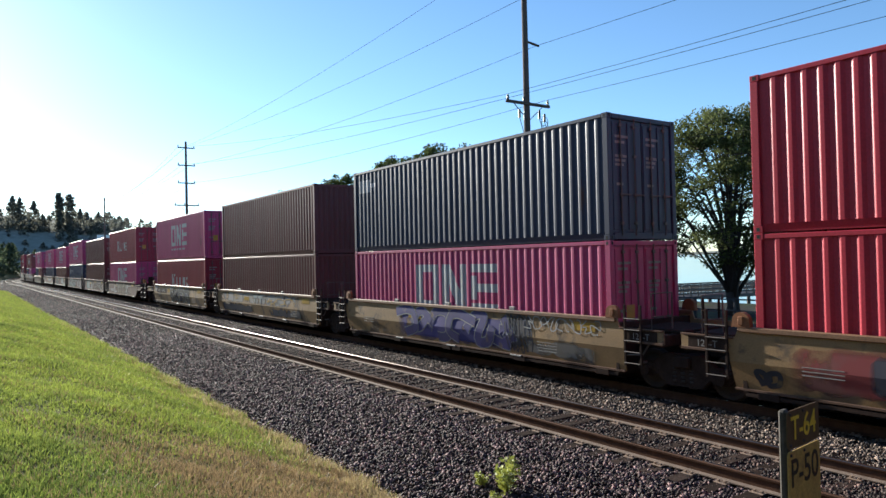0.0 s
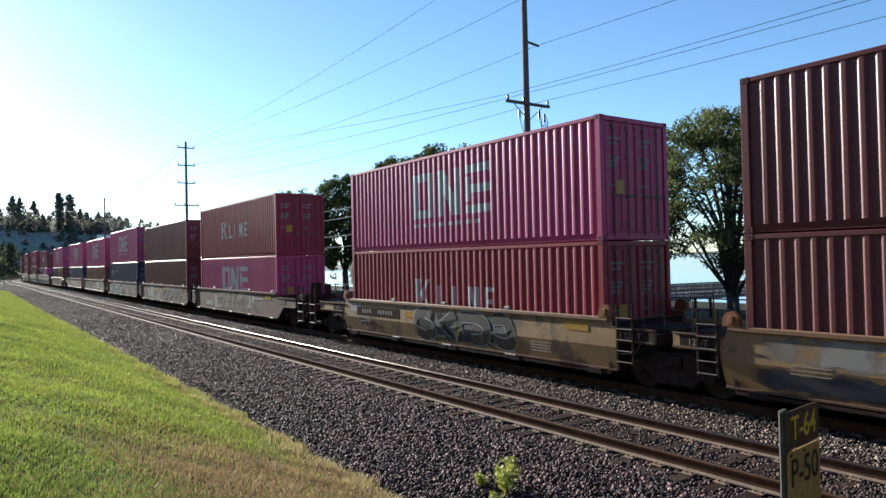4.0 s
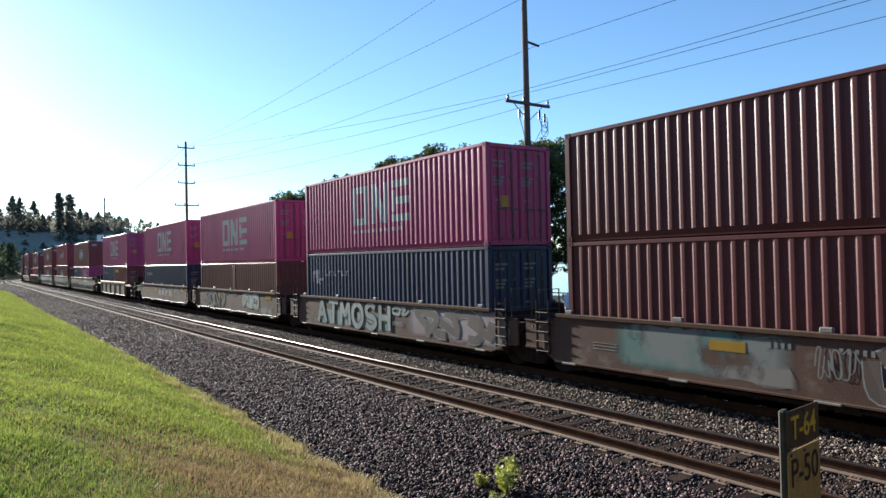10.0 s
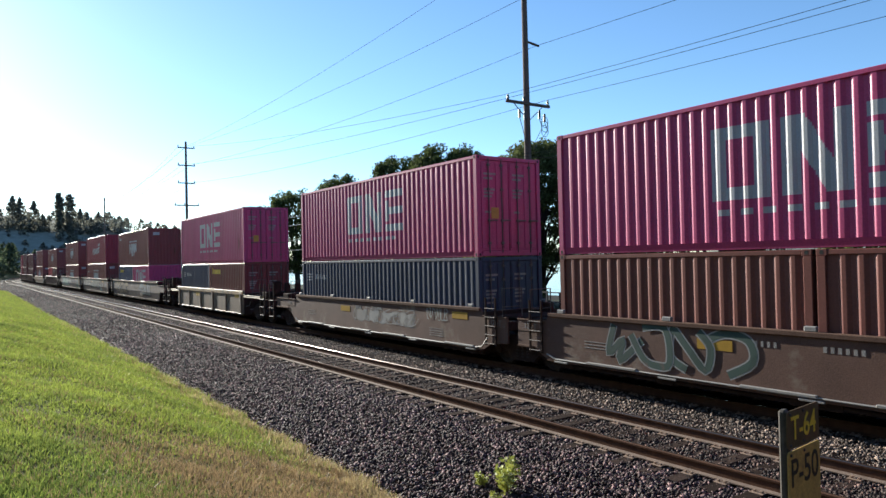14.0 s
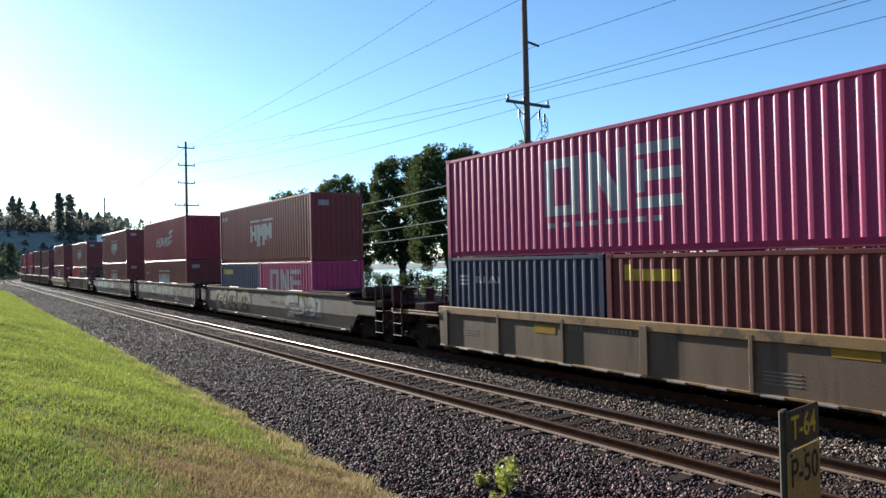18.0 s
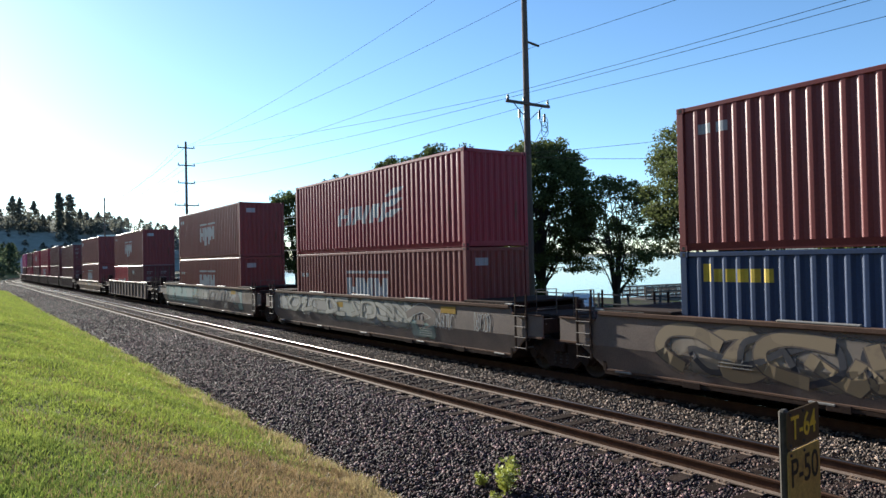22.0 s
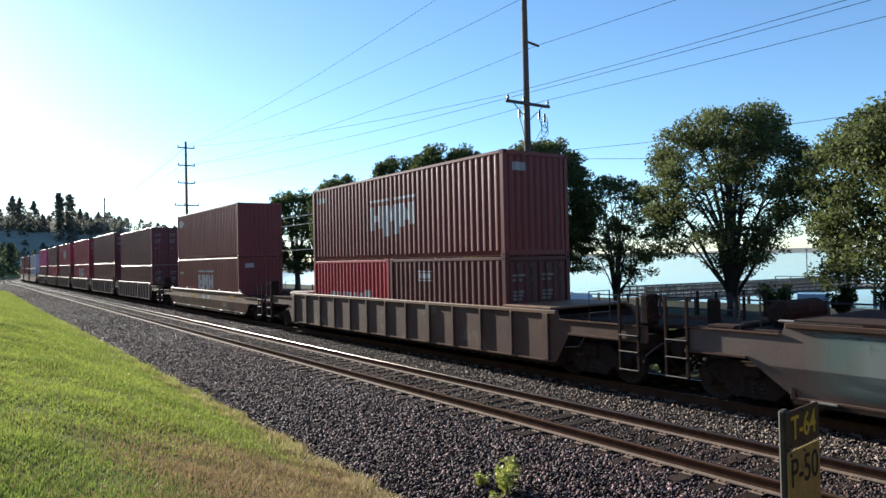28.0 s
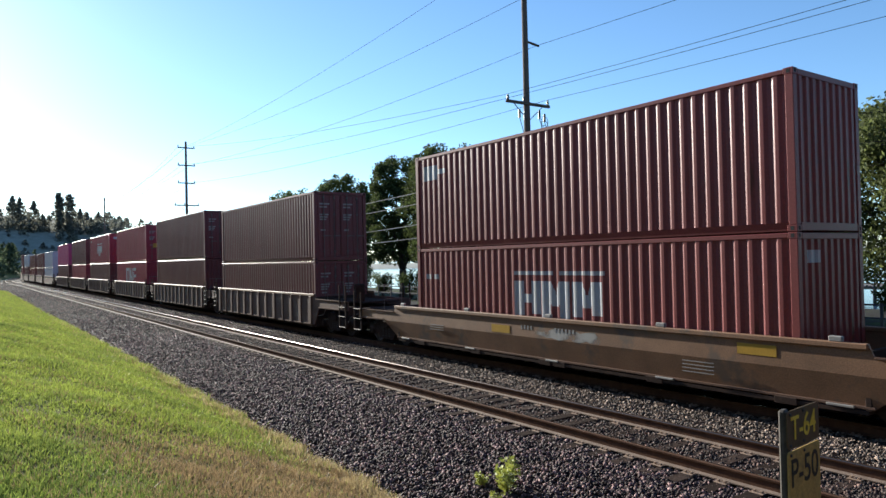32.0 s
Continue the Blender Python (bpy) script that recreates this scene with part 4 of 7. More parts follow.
def side_sill_mesh(kind, c, a, b_, g0, g1, d0, d1):
    """Side plate of the well between a and b_, carried on as lower end sills; g0, g1: 1 where the end is coupled."""
    m = Build()
    top, bot = c["top"], c["bot"]
    low = top - 0.2
    p, q, z0, r = ENDS[kind, g0]
    p2, q2, z2, r2 = ENDS[kind, g1]
    r, r2 = max(min(r, a - d0 - 0.15), q + 0.05), max(min(r2, d1 - b_ - 0.15), q2 + 0.05)
    out = [(a - r, z0), (a - q, z0), (a - p, bot), (b_ + p2, bot), (b_ + q2, z2), (b_ + r2, z2), (b_ + r2, low), (b_ + 0.14, low), (b_ + 0.06, top), (a - 0.06, top), (a - 0.14, low), (a - r, low)]
    m.prism(out, "x", -0.02, 0.02)
    lips = [(a - p, b_ + p2, bot - 0.02, bot + 0.03), (a - r, a - q, z0 - 0.02, z0 + 0.035), (b_ + q2, b_ + r2, z2 - 0.02, z2 + 0.035),
            (a - r, a - 0.16, low - 0.03, low + 0.012), (b_ + 0.16, b_ + r2, low - 0.03, low + 0.012)]
    body = M[c["body"]]
    me = m.mesh("side_sill", [body])
    if c["band"]:
        bm = bmesh.new()
        bm.from_mesh(me)
        bmesh.ops.bisect_plane(bm, geom=bm.verts[:] + bm.edges[:] + bm.faces[:], plane_co=(0, 0, LEAN_Z), plane_no=(0, 0, 1), dist=0.001)
        for v in bm.verts:
            v.co.x += LEAN * max(0.0, LEAN_Z - v.co.z)
        bm.to_mesh(me)
        bm.free()
    return me, [bar_mesh("flange", -0.055 + inset(c, w1), -0.019 + inset(c, w1), y0, y1, w0, w1, M["car_yellow"] if kind == "flat" else M["lip"], 0.008) for y0, y1, w0, w1 in lips if y1 - y0 > 0.06]


def skin(z, lean, lift):
    """Where the outside of the side plate lies at a height."""
    return -PX - 0.0205 - lift + (LEAN * max(0.0, LEAN_Z - z) if lean else 0.0)


def scrawl(seed, y0, y1, z0, z1, material, lean=False):
    """A patch of spray paint on the side plate, with a lumpy outline."""
    rnd = random.Random(seed)
    lift = 0.002 + 0.0012 * (seed % 10)
    n = max(8, int((y1 - y0) * 5))
    top = [(y0 + (y1 - y0) * i / n, z1 - rnd.uniform(0.0, 0.16) * (1 if 0 < i < n else 2)) for i in range(n + 1)]
    low = [(y0 + (y1 - y0) * i / n + rnd.uniform(-0.05, 0.05), z0 + rnd.uniform(0.0, 0.14) * (1 if 0 < i < n else 2)) for i in range(n + 1)]
    rows = [low, [(a[0], min(max(LEAN_Z, a[1] + 0.01), b[1] - 0.01)) for a, b in zip(low, top)], top]
    b = Build()
    b.v = [(skin(z, lean, lift), y, z) for row in rows for y, z in row]
    b.f = [(k + i, k + i + 1, k + n + 2 + i, k + n + 1 + i) for k in (0, n + 1) for i in range(n)]
    b.m = [0] * len(b.f)
    return b.mesh("graffiti", [M[material]])


def smooth_path(pts, steps=4):
    """A rounded line through a few points."""
    out = []
    for i in range(len(pts) - 1):
        p = [pts[max(i - 1, 0)], pts[i], pts[i + 1], pts[min(i + 2, len(pts) - 1)]]
        for k in range(steps):
            t = k / steps
            out.append(tuple(0.5 * (2 * p[1][c] + (p[2][c] - p[0][c]) * t + (2 * p[0][c] - 5 * p[1][c] + 4 * p[2][c] - p[3][c]) * t * t + (3 * p[1][c] - p[0][c] - 3 * p[2][c] + p[3][c]) * t ** 3) for c in (0, 1)))
    return out + [pts[-1]]


def ribbon(b, pts, width, m, lift, lean):
    """One sprayed stroke."""
    k = len(b.v)
    n = len(pts)
    for i, (y, z) in enumerate(pts):
        a, c = pts[max(i - 1, 0)], pts[min(i + 1, n - 1)]
        dy, dz = c[0] - a[0], c[1] - a[1]
        h = math.hypot(dy, dz) or 1.0
        for s in (-1, 1):
            zz = z + s * dy / h * width / 2
            b.v.append((skin(zz, lean, lift + 0.00004 * i), y - s * dz / h * width / 2, zz))
    for i in range(n - 1):
        b.f.append((k + 2 * i, k + 2 * i + 1, k + 2 * i + 3, k + 2 * i + 2))
        b.m.append(m)


STROKES = [[(0.5, 1), (0.1, 0.8), (0.05, 0.3), (0.5, 0), (0.9, 0.3), (0.95, 0.75), (0.55, 1)], [(0.9, 0.9), (0.4, 1), (0.1, 0.75), (0.5, 0.5), (0.9, 0.25), (0.5, 0), (0.05, 0.15)],
           [(0.05, 0), (0.12, 0.8), (0.5, 1), (0.85, 0.8), (0.95, 0.05)], [(0.05, 0.95), (0.3, 0.05), (0.5, 0.6), (0.75, 0), (1, 1)], [(0.2, 0), (0.15, 1), (0.7, 0.95), (0.9, 0.7), (0.6, 0.45), (0.2, 0.45)],
           [(0.95, 0.8), (0.5, 1), (0.1, 0.6), (0.2, 0.15), (0.6, 0), (0.95, 0.2)]]


def bubbles(seed, y0, y1, z0, z1, n, fill, edge, fat, ground, lean):
    """Fat outlined spray strokes, tumbled over one another, or thin scribbles where there is no fill; one mesh each."""
    rnd = random.Random(seed)
    mats = [can(edge, ground)] + ([can(fill, ground)] if fill else [])
    w = (y1 - y0) / n
    pad = fat / 2
    out = []
    for i in range(n):
        b = Build()
        a = rnd.uniform(0.5, 1.2) * rnd.choice((-1, 1))
        ca, sa = math.cos(a), math.sin(a)
        q = []
        for u, v in rnd.choice(STROKES):
            u, v = (1.25 * (u - 0.5) * ca - (v - 0.5) * sa) + 0.5 + rnd.uniform(-0.1, 0.1), ((u - 0.5) * sa * 1.3 + (v - 0.5) * ca) * 1.25 + 0.5 + rnd.uniform(-0.1, 0.1)
            q.append((y0 + w * (i + u), min(max(z0 + pad + (z1 - z0 - 2 * pad) * v, z0 + pad), z1 - pad)))
        path = smooth_path(q)
        at = 0.009 + 0.0035 * (i % 3)
        ribbon(b, path, fat, 0, at, lean)
        if fill:
            ribbon(b, path, fat - 0.06, 1, at + 0.0015, lean)
        out.append(b.mesh("graffiti", mats))
    return out


GLYPHS = {"A": [[(0.0, 0.0), (0.42, 1.0)], [(0.42, 1.0), (0.9, 0.0)], [(0.2, 0.38), (0.72, 0.38)]], "T": [[(0.0, 1.0), (1.0, 1.0)], [(0.5, 1.0), (0.45, 0.0)]],
          "M": [[(0.05, 0.0), (0.12, 1.0)], [(0.12, 1.0), (0.48, 0.35)], [(0.48, 0.35), (0.86, 1.0)], [(0.86, 1.0), (0.95, 0.0)]],
          "O": [[(0.5, 1.0), (0.08, 0.75), (0.08, 0.25), (0.5, 0.0), (0.92, 0.25), (0.92, 0.75), (0.5, 1.0)]],
          "S": [[(0.9, 0.85), (0.5, 1.0), (0.1, 0.8), (0.2, 0.55), (0.8, 0.42), (0.92, 0.18), (0.5, 0.0), (0.05, 0.14)]],
          "H": [[(0.1, 0.0), (0.12, 1.0)], [(0.88, 1.0), (0.86, 0.0)], [(0.12, 0.5), (0.86, 0.48)]], "K": [[(0.1, 0.0), (0.1, 1.0)], [(0.9, 1.0), (0.15, 0.45)], [(0.3, 0.55), (0.92, 0.0)]]}


def lettering(word, y0, y1, z0, z1, fill, edge, fat, ground, lean):
    """Sprayed block letters that run from y1 to y0, one mesh each: an outline with the fill over it."""
    out, cell, pad = [], (y1 - y0) / len(word), fat / 2
    for i, ch in enumerate(word):
        b = Build()
        lift = 0.012 + 0.004 * (i % 2)
        lines = [smooth_path(g) if len(g) > 2 else g for g in GLYPHS[ch]]
        for m, width, up in ((0, fat + 0.09, 0.0), (1, fat, 0.006)) if edge else ((0, fat, 0.0),):
            for j, g in enumerate(lines):
                pts = [(y1 - cell * (i + 0.1 + 0.8 * u), z0 + pad + (z1 - z0 - 2 * pad) * v) for u, v in g]
                ribbon(b, pts, width, m, lift + up + 0.001 * j, lean)
        out.append(b.mesh("letter", [can(edge, ground), can(fill, ground)] if edge else [can(fill, ground)]))
    return out


def corner_guide_mesh(mat_):
    """A rounded casting that steers the container's corner into the well."""
    b = Build()
    arc = [(0.17 * math.cos(a), 0.13 + 0.15 * math.sin(a)) for a in [math.pi * i / 8 for i in range(9)]]
    b.prism([(0.19, 0.0), *arc, (-0.19, 0.0)], "x", -0.075, 0.03)
    b.box(-0.095, -0.07, -0.05, 0.05, 0.04, 0.2, c=0.01)
    return b.mesh("corner_guide", [mat_])


def side_pipe_mesh(L, z):
    """The train pipe along the foot of the side plate, with its brackets and guards."""
    b = Build()
    b.tube([(-0.07, -0.6, z + 0.3), (-0.07, -0.35, z + 0.05), (-0.07, 0.0, z), (-0.07, L, z), (-0.07, L + 0.3, z + 0.1)], 0.02, 6)
    for f in (0.06, 0.36, 0.55, 0.86):
        b.box(-0.1, -0.02, L * f - 0.7, L * f + 0.7, z - 0.01, z + 0.045, c=0.01)
    return b.mesh("train_pipe", [M["plate"]])


def marks_mesh(items, mat_):
    """Small stencilled bars on the side plate."""
    b = Build()
    for y0, y1, z0, z1 in items:
        deep = 0.002 if y1 - y0 > 2 else 0.0
        b.box(-PX - 0.027 + deep, -PX - 0.02, y0, y1, z0, z1)
    return b.mesh("stencil", [mat_])


def well_car(label, kind, L, e0, e1, d0, d1, t_lead, t_rear, c_lead, c_rear, turn, art=()):
    """A well car unit. y = 0 is the leading end of its container. e0, e1: well ends; d0, d1: unit ends; trucks and couplers where given."""
    c = CARS[kind]
    body, chord = M[c["body"]], M[c["chord"]]
    root = tagged(new("well_car"), label, "freight car", "well cars of the train")
    key = (kind, round(e0, 2), round(e1, 2), round(d0, 2), round(d1, 2))
    g0, g1 = int(c_lead), int(c_rear)
    for x in (-1, 1):
        sill = kept(("sill", *key, g0, g1, x), lambda: side_sill_mesh(kind, c, e0, e1, g0, g1, d0, d1) if x < 0 else side_sill_mesh(kind, c, e0, e1, g1, g0, e0 + e1 - d1, e0 + e1 - d0))
        s = part("side_sill", sill[0], root, m=pose(x * PX, 0, 0) if x < 0 else pose(x * PX, e0 + e1, 0, 0, 0, 180))
        for lip in sill[1]:
            part("flange", lip, s)
        part("top_chord", kept(("chord", *key), lambda: bar_mesh("top_chord", -0.07, 0.05, e0 - 0.06, e1 + 0.06, c["top"] - (0.2 if kind == "flat" else 0.09), c["top"] + 0.008, chord, 0.015)), s)
        n = c["ribs"]
        if n:
            rib = kept(("rib", kind), lambda: bar_mesh("rib", -0.075, -0.015, -0.04, 0.04, c["bot"] + 0.03, c["top"] - 0.085, body, 0.008))
            wide = kept(("widerib", kind), lambda: bar_mesh("rib", -0.085, -0.015, -0.1, 0.1, c["bot"] + 0.03, c["top"] - 0.085, body, 0.01))
            for i in range(n):
                if kind == "flat":
                    for dy in (0.0, 1.1):
                        part("jack_pad", kept("foot", lambda: bar_mesh("jack_pad", -0.09, 0.0, -0.22, 0.22, -0.03, 0.012, M["plate"], 0.008)), s, m=pose(-0.01, e0 + 0.3 + (e1 - e0 - 0.6) * i / n + dy, c["bot"]))
                part("rib", wide if i in (0, n - 1, n // 3) else rib, s, m=pose(0, e0 + 0.3 + (e1 - e0 - 0.6) * i / (n - 1), 0))
        else:
            half, tall = (0.7, 0.05) if kind == "long" else (0.11, 0.1)
            tab = kept(("tab", kind), lambda: bar_mesh("guide_tab", -0.06, 0.03, -half, half, c["top"] + 0.006, c["top"] + tall, M["plate"], 0.015))
            foot = kept("foot", lambda: bar_mesh("jack_pad", -0.09, 0.0, -0.22, 0.22, -0.03, 0.012, M["plate"], 0.008))
            if kind == "yellow":
                for yy in (e0 + 0.02, e1 - 0.02):
                    part("corner_guide", kept("cguide", lambda: corner_guide_mesh(M["rustguide"])), s, "orange rusted corner guide", pose(0, yy, c["top"]))
            for f in (0.27, 0.5, 0.73) if kind == "yellow" else (0.03, 0.27, 0.5, 0.73, 0.97):
                part("guide_tab", tab, s, "worn pale guide tab", m=pose(0, e0 + (e1 - e0) * f, 0))
                part("jack_pad", foot, s, m=pose(inset(c, c["bot"]), e0 + (e1 - e0) * f, c["bot"]))

    def floor():
        b = Build()
        b.box(-1.3, 1.3, e0, e1, 0.27, 0.33)
        return b.mesh("well_floor", [M["black"]])
    fl = part("well_floor", kept(("floor", *key), floor), root)
    bearer = kept("bearer", lambda: bar_mesh("cross_bearer", -1.32, 1.32, -0.2, 0.2, 0.24, FLOOR_Z, M["black"], 0.01))
    for y in (0.25, L * 0.25, L / 2 - 0.25, L / 2 + 0.25, L * 0.75, L - 0.25):
        part("cross_bearer", bearer, fl, m=pose(0, y, 0))
    for sgn, e, d in ((-1, e0, d0), (1, e1, d1)):
        lo, hi = min(e, d - sgn * 0.12), max(e, d - sgn * 0.12)

        mid, half = (lo + hi) / 2, (hi - lo) / 2
        w = round(half, 2)
        part("end_platform", kept(("deck", w), lambda: bar_mesh("end_platform", -0.8, 0.8, -half, half, -0.1, -0.03, M["black"], 0.012)), root, "black steel end platform", pose(0, mid, c["top"] - 0.2))
        part("centre_sill", kept(("csill", w), lambda: bar_mesh("centre_sill", -0.4, 0.4, -half, half, 0.76, 1.06, M["black"], 0.02)), root, m=pose(0, mid, 0))
        part("bulkhead", kept(("bulk", kind), lambda: bar_mesh("bulkhead", -1.3, 1.3, -0.05, 0.05, 0.33, c["top"] - 0.12, M["black"], 0.01)), root, m=pose(0, e, 0))
        part("cross_beam", kept(("xbeam", kind), lambda: bar_mesh("cross_beam", -1.36, 1.36, -0.09, 0.09, 1.0, c["top"] - 0.31, M["black"], 0.015)), root, m=pose(0, e + sgn * min(1.15, 2 * half - 0.1), 0))
        coupled = c_lead if sgn < 0 else c_rear
        if kind == "long" and coupled:
            part("air_reservoir", kept("tank", tank_mesh), root, "black air reservoir", pose(0.35 * sgn, e + sgn * min(0.75, half), c["top"] + 0.06))
        part("brake_rod", kept("brod", rod_mesh), root, "bent brake pipe", pose(0, e + sgn * 0.35, 0, 0, 0, 0 if sgn < 0 else 180))
        if kind in ("yellow", "brown"):
            part("capacity_plate", kept(("cap", kind), lambda: bar_mesh("capacity_plate", -0.03, -0.018, -0.42, 0.42, -0.13, 0.13, M["black"] if kind == "yellow" else body, 0.004)), root, "dark plate with pale stencil", pose(-PX, e + sgn * 0.72, c["top"] - 0.37))
            part("stencil", kept("captext", cap_marks), root, "pale stencilled capacity figures", pose(-PX - 0.034, e + sgn * 0.72, c["top"] - 0.37, 90, 0, -90))
        gap = abs(e - (0 if sgn < 0 else L))
        if gap > 1.2:
            a, z = (e, 0.0) if sgn < 0 else (L, e)
            part("walkway", kept(("walk", key, sgn), lambda a=a, z=z: bar_mesh("walkway", -1.42, 1.42, a + 0.1, z - 0.1, c["top"] + 0.01, c["top"] + 0.07, M["black"] if kind == "long" else chord, 0.01)), root, "dark cover plate")
        if coupled:
            ly = d + 0.35 if sgn < 0 else d - 0.85
            lad = kept(("stirrup", kind), lambda: stirrup_mesh(c["top"], M["black"]))
            part("cut_lever", kept("lever", lever_mesh), root, "bent steel uncoupling lever", pose(0, d - sgn * 0.3, 0, 0, 0, 0 if sgn < 0 else 180))
            if kind in ("long", "flat", "brown"):
                part("equipment_box", kept("eqbox", lambda: bar_mesh("equipment_box", -0.75, 0.75, -0.3, 0.3, 1.25, 1.52, M["black"], 0.03)), root, "black brake equipment box", pose(-0.3, d - sgn * 1.35, 0))
                part("brake_stand", kept("bstand", lambda: bar_mesh("brake_stand", -0.12, 0.12, -0.1, 0.1, 1.15, 1.95, M["black"], 0.03)), root, "upright hand-brake housing", pose(-0.15, d - sgn * 0.62, 0))
            part("end_beam", kept("endbeam", lambda: bar_mesh("end_beam", -1.3, 1.3, -0.12, 0.12, 0.85, 1.2, M["black"], 0.02)), root, m=pose(0, d - sgn * 0.5, 0))
            for hx in (-0.5, 0.45):
                part("air_hose", kept("hose", hose_mesh), root, "drooping black air hose", pose(hx, d - sgn * 0.38, 0, 0, 0, 0 if sgn < 0 else 180))
        else:
            ly = e - 0.75 if sgn < 0 else e + 0.28
            lad = kept(("ladder", kind), lambda: ladder_mesh(0.55, c["top"] + 0.3, 5, 0.42, M["black"]))
        part("ladder", lad, root, m=pose(-PX - 0.07, ly, 0))
        part("ladder", lad, root, m=pose(PX + 0.05, ly, 0))
        part("handrail", kept(("rail", kind), lambda: rail_posts_mesh(M["steel"])), root, m=pose(0, e + sgn * min(1.0, abs(d - e) * 0.6), 0.1))
    for y in t_lead + t_rear:
        truck(root, y, turn)
    cm = kept("coupler", coupler_mesh)
    if c_lead:
        part("coupler", cm, root, m=pose(0, d0 + 0.05, 0))
        part("brake_wheel", kept("brakewheel", brake_wheel_mesh), root, m=pose(-0.7, d0 + 0.45, 1.75))
    if c_rear:
        part("coupler", cm, root, m=pose(0, d1 - 0.05, 0, 0, 0, 180))
    for y in art:
        part("connector", kept("connector", lambda: bar_mesh("connector", -0.3, 0.3, -0.9, 0.9, 0.7, 1.0, M["black"], 0.05)), root, m=pose(0, y, 0))
    if kind == "ribbed":
        return root
    part("reflector", kept(("refl", kind), lambda: marks_mesh([(0.0, 0.75, c["top"] - 0.36, c["top"] - 0.16)], M["reflect"])), root, "amber reflector plate", pose(0, 0.35, 0))
    part("reflector", kept(("refl", kind), None), root, "amber reflector plate", pose(0, L * 0.62, -0.12))
    sten = [(L * 0.55 + i * 0.12, L * 0.55 + i * 0.12 + 0.05, c["top"] - 0.33, c["top"] - 0.23) for i in range(4)]
    sten += [(L * 0.43 + i * 0.12, L * 0.43 + i * 0.12 + 0.06, c["top"] - 0.33, c["top"] - 0.23) for i in range(6)]
    sten += [(1.6, 2.3, c["bot"] + 0.42 - 0.07 * i, c["bot"] + 0.436 - 0.07 * i) for i in range(4)] + [(L - 1.6, L - 0.9, c["bot"] + 0.55 - 0.07 * i, c["bot"] + 0.566 - 0.07 * i) for i in range(3)]
    if kind == "yellow" and c_lead or kind == "yellow" and c_rear:
        part("number_strip", kept("nstrip", lambda: marks_mesh([(8.65, 11.6, 0.98, 1.3)], M["black"])), root, "dark strip behind pale stencilled bars")
        sten += [(11.1 - 0.17 * i, 11.17 - 0.17 * i, 1.08, 1.22) for i in range(4)] + [(10.0 - 0.17 * i, 10.07 - 0.17 * i, 1.08, 1.22) for i in range(6)]
    if kind == "long":
        sten += [(4.3 - 0.22 * i, 4.37 - 0.22 * i, 1.06, 1.2) for i in range(4)] + [(3.2 - 0.22 * i, 3.27 - 0.22 * i, 1.04, 1.18) for i in range(6)]
    tagged(part("stencil", kept(("stencil", kind, round(L, 1), c_lead, c_rear), lambda: marks_mesh(sten, M["plate"])), root, "pale stencilled marks"), kind="stuff")
    return root


# ---- the train ----
F40, F20, HI, LO = 12.192, 6.058, 2.896, 2.591


def box40(col, H=HI, logo="", lead="wall", mark="white"):
    return [(0.0, F40, H, col, logo, lead, mark)]


def pair20(a, b_):
    """Two short boxes: the one at the leading end, then the one behind it."""
    return [(0.0, F20, LO, *a), (F40 - F20, F20, LO, *b_)]


WORDS = {"red": "bright red", "crimson": "faded crimson", "maroon": "dull maroon", "umber": "dark maroon-brown", "brown": "red-brown", "russet": "dull russet", "rustbrown": "orange-brown", "pink": "magenta", "navy": "navy blue",
         "slate": "dark slate", "teal": "deep blue", "grey": "pale grey"}
DOORS = "doors"
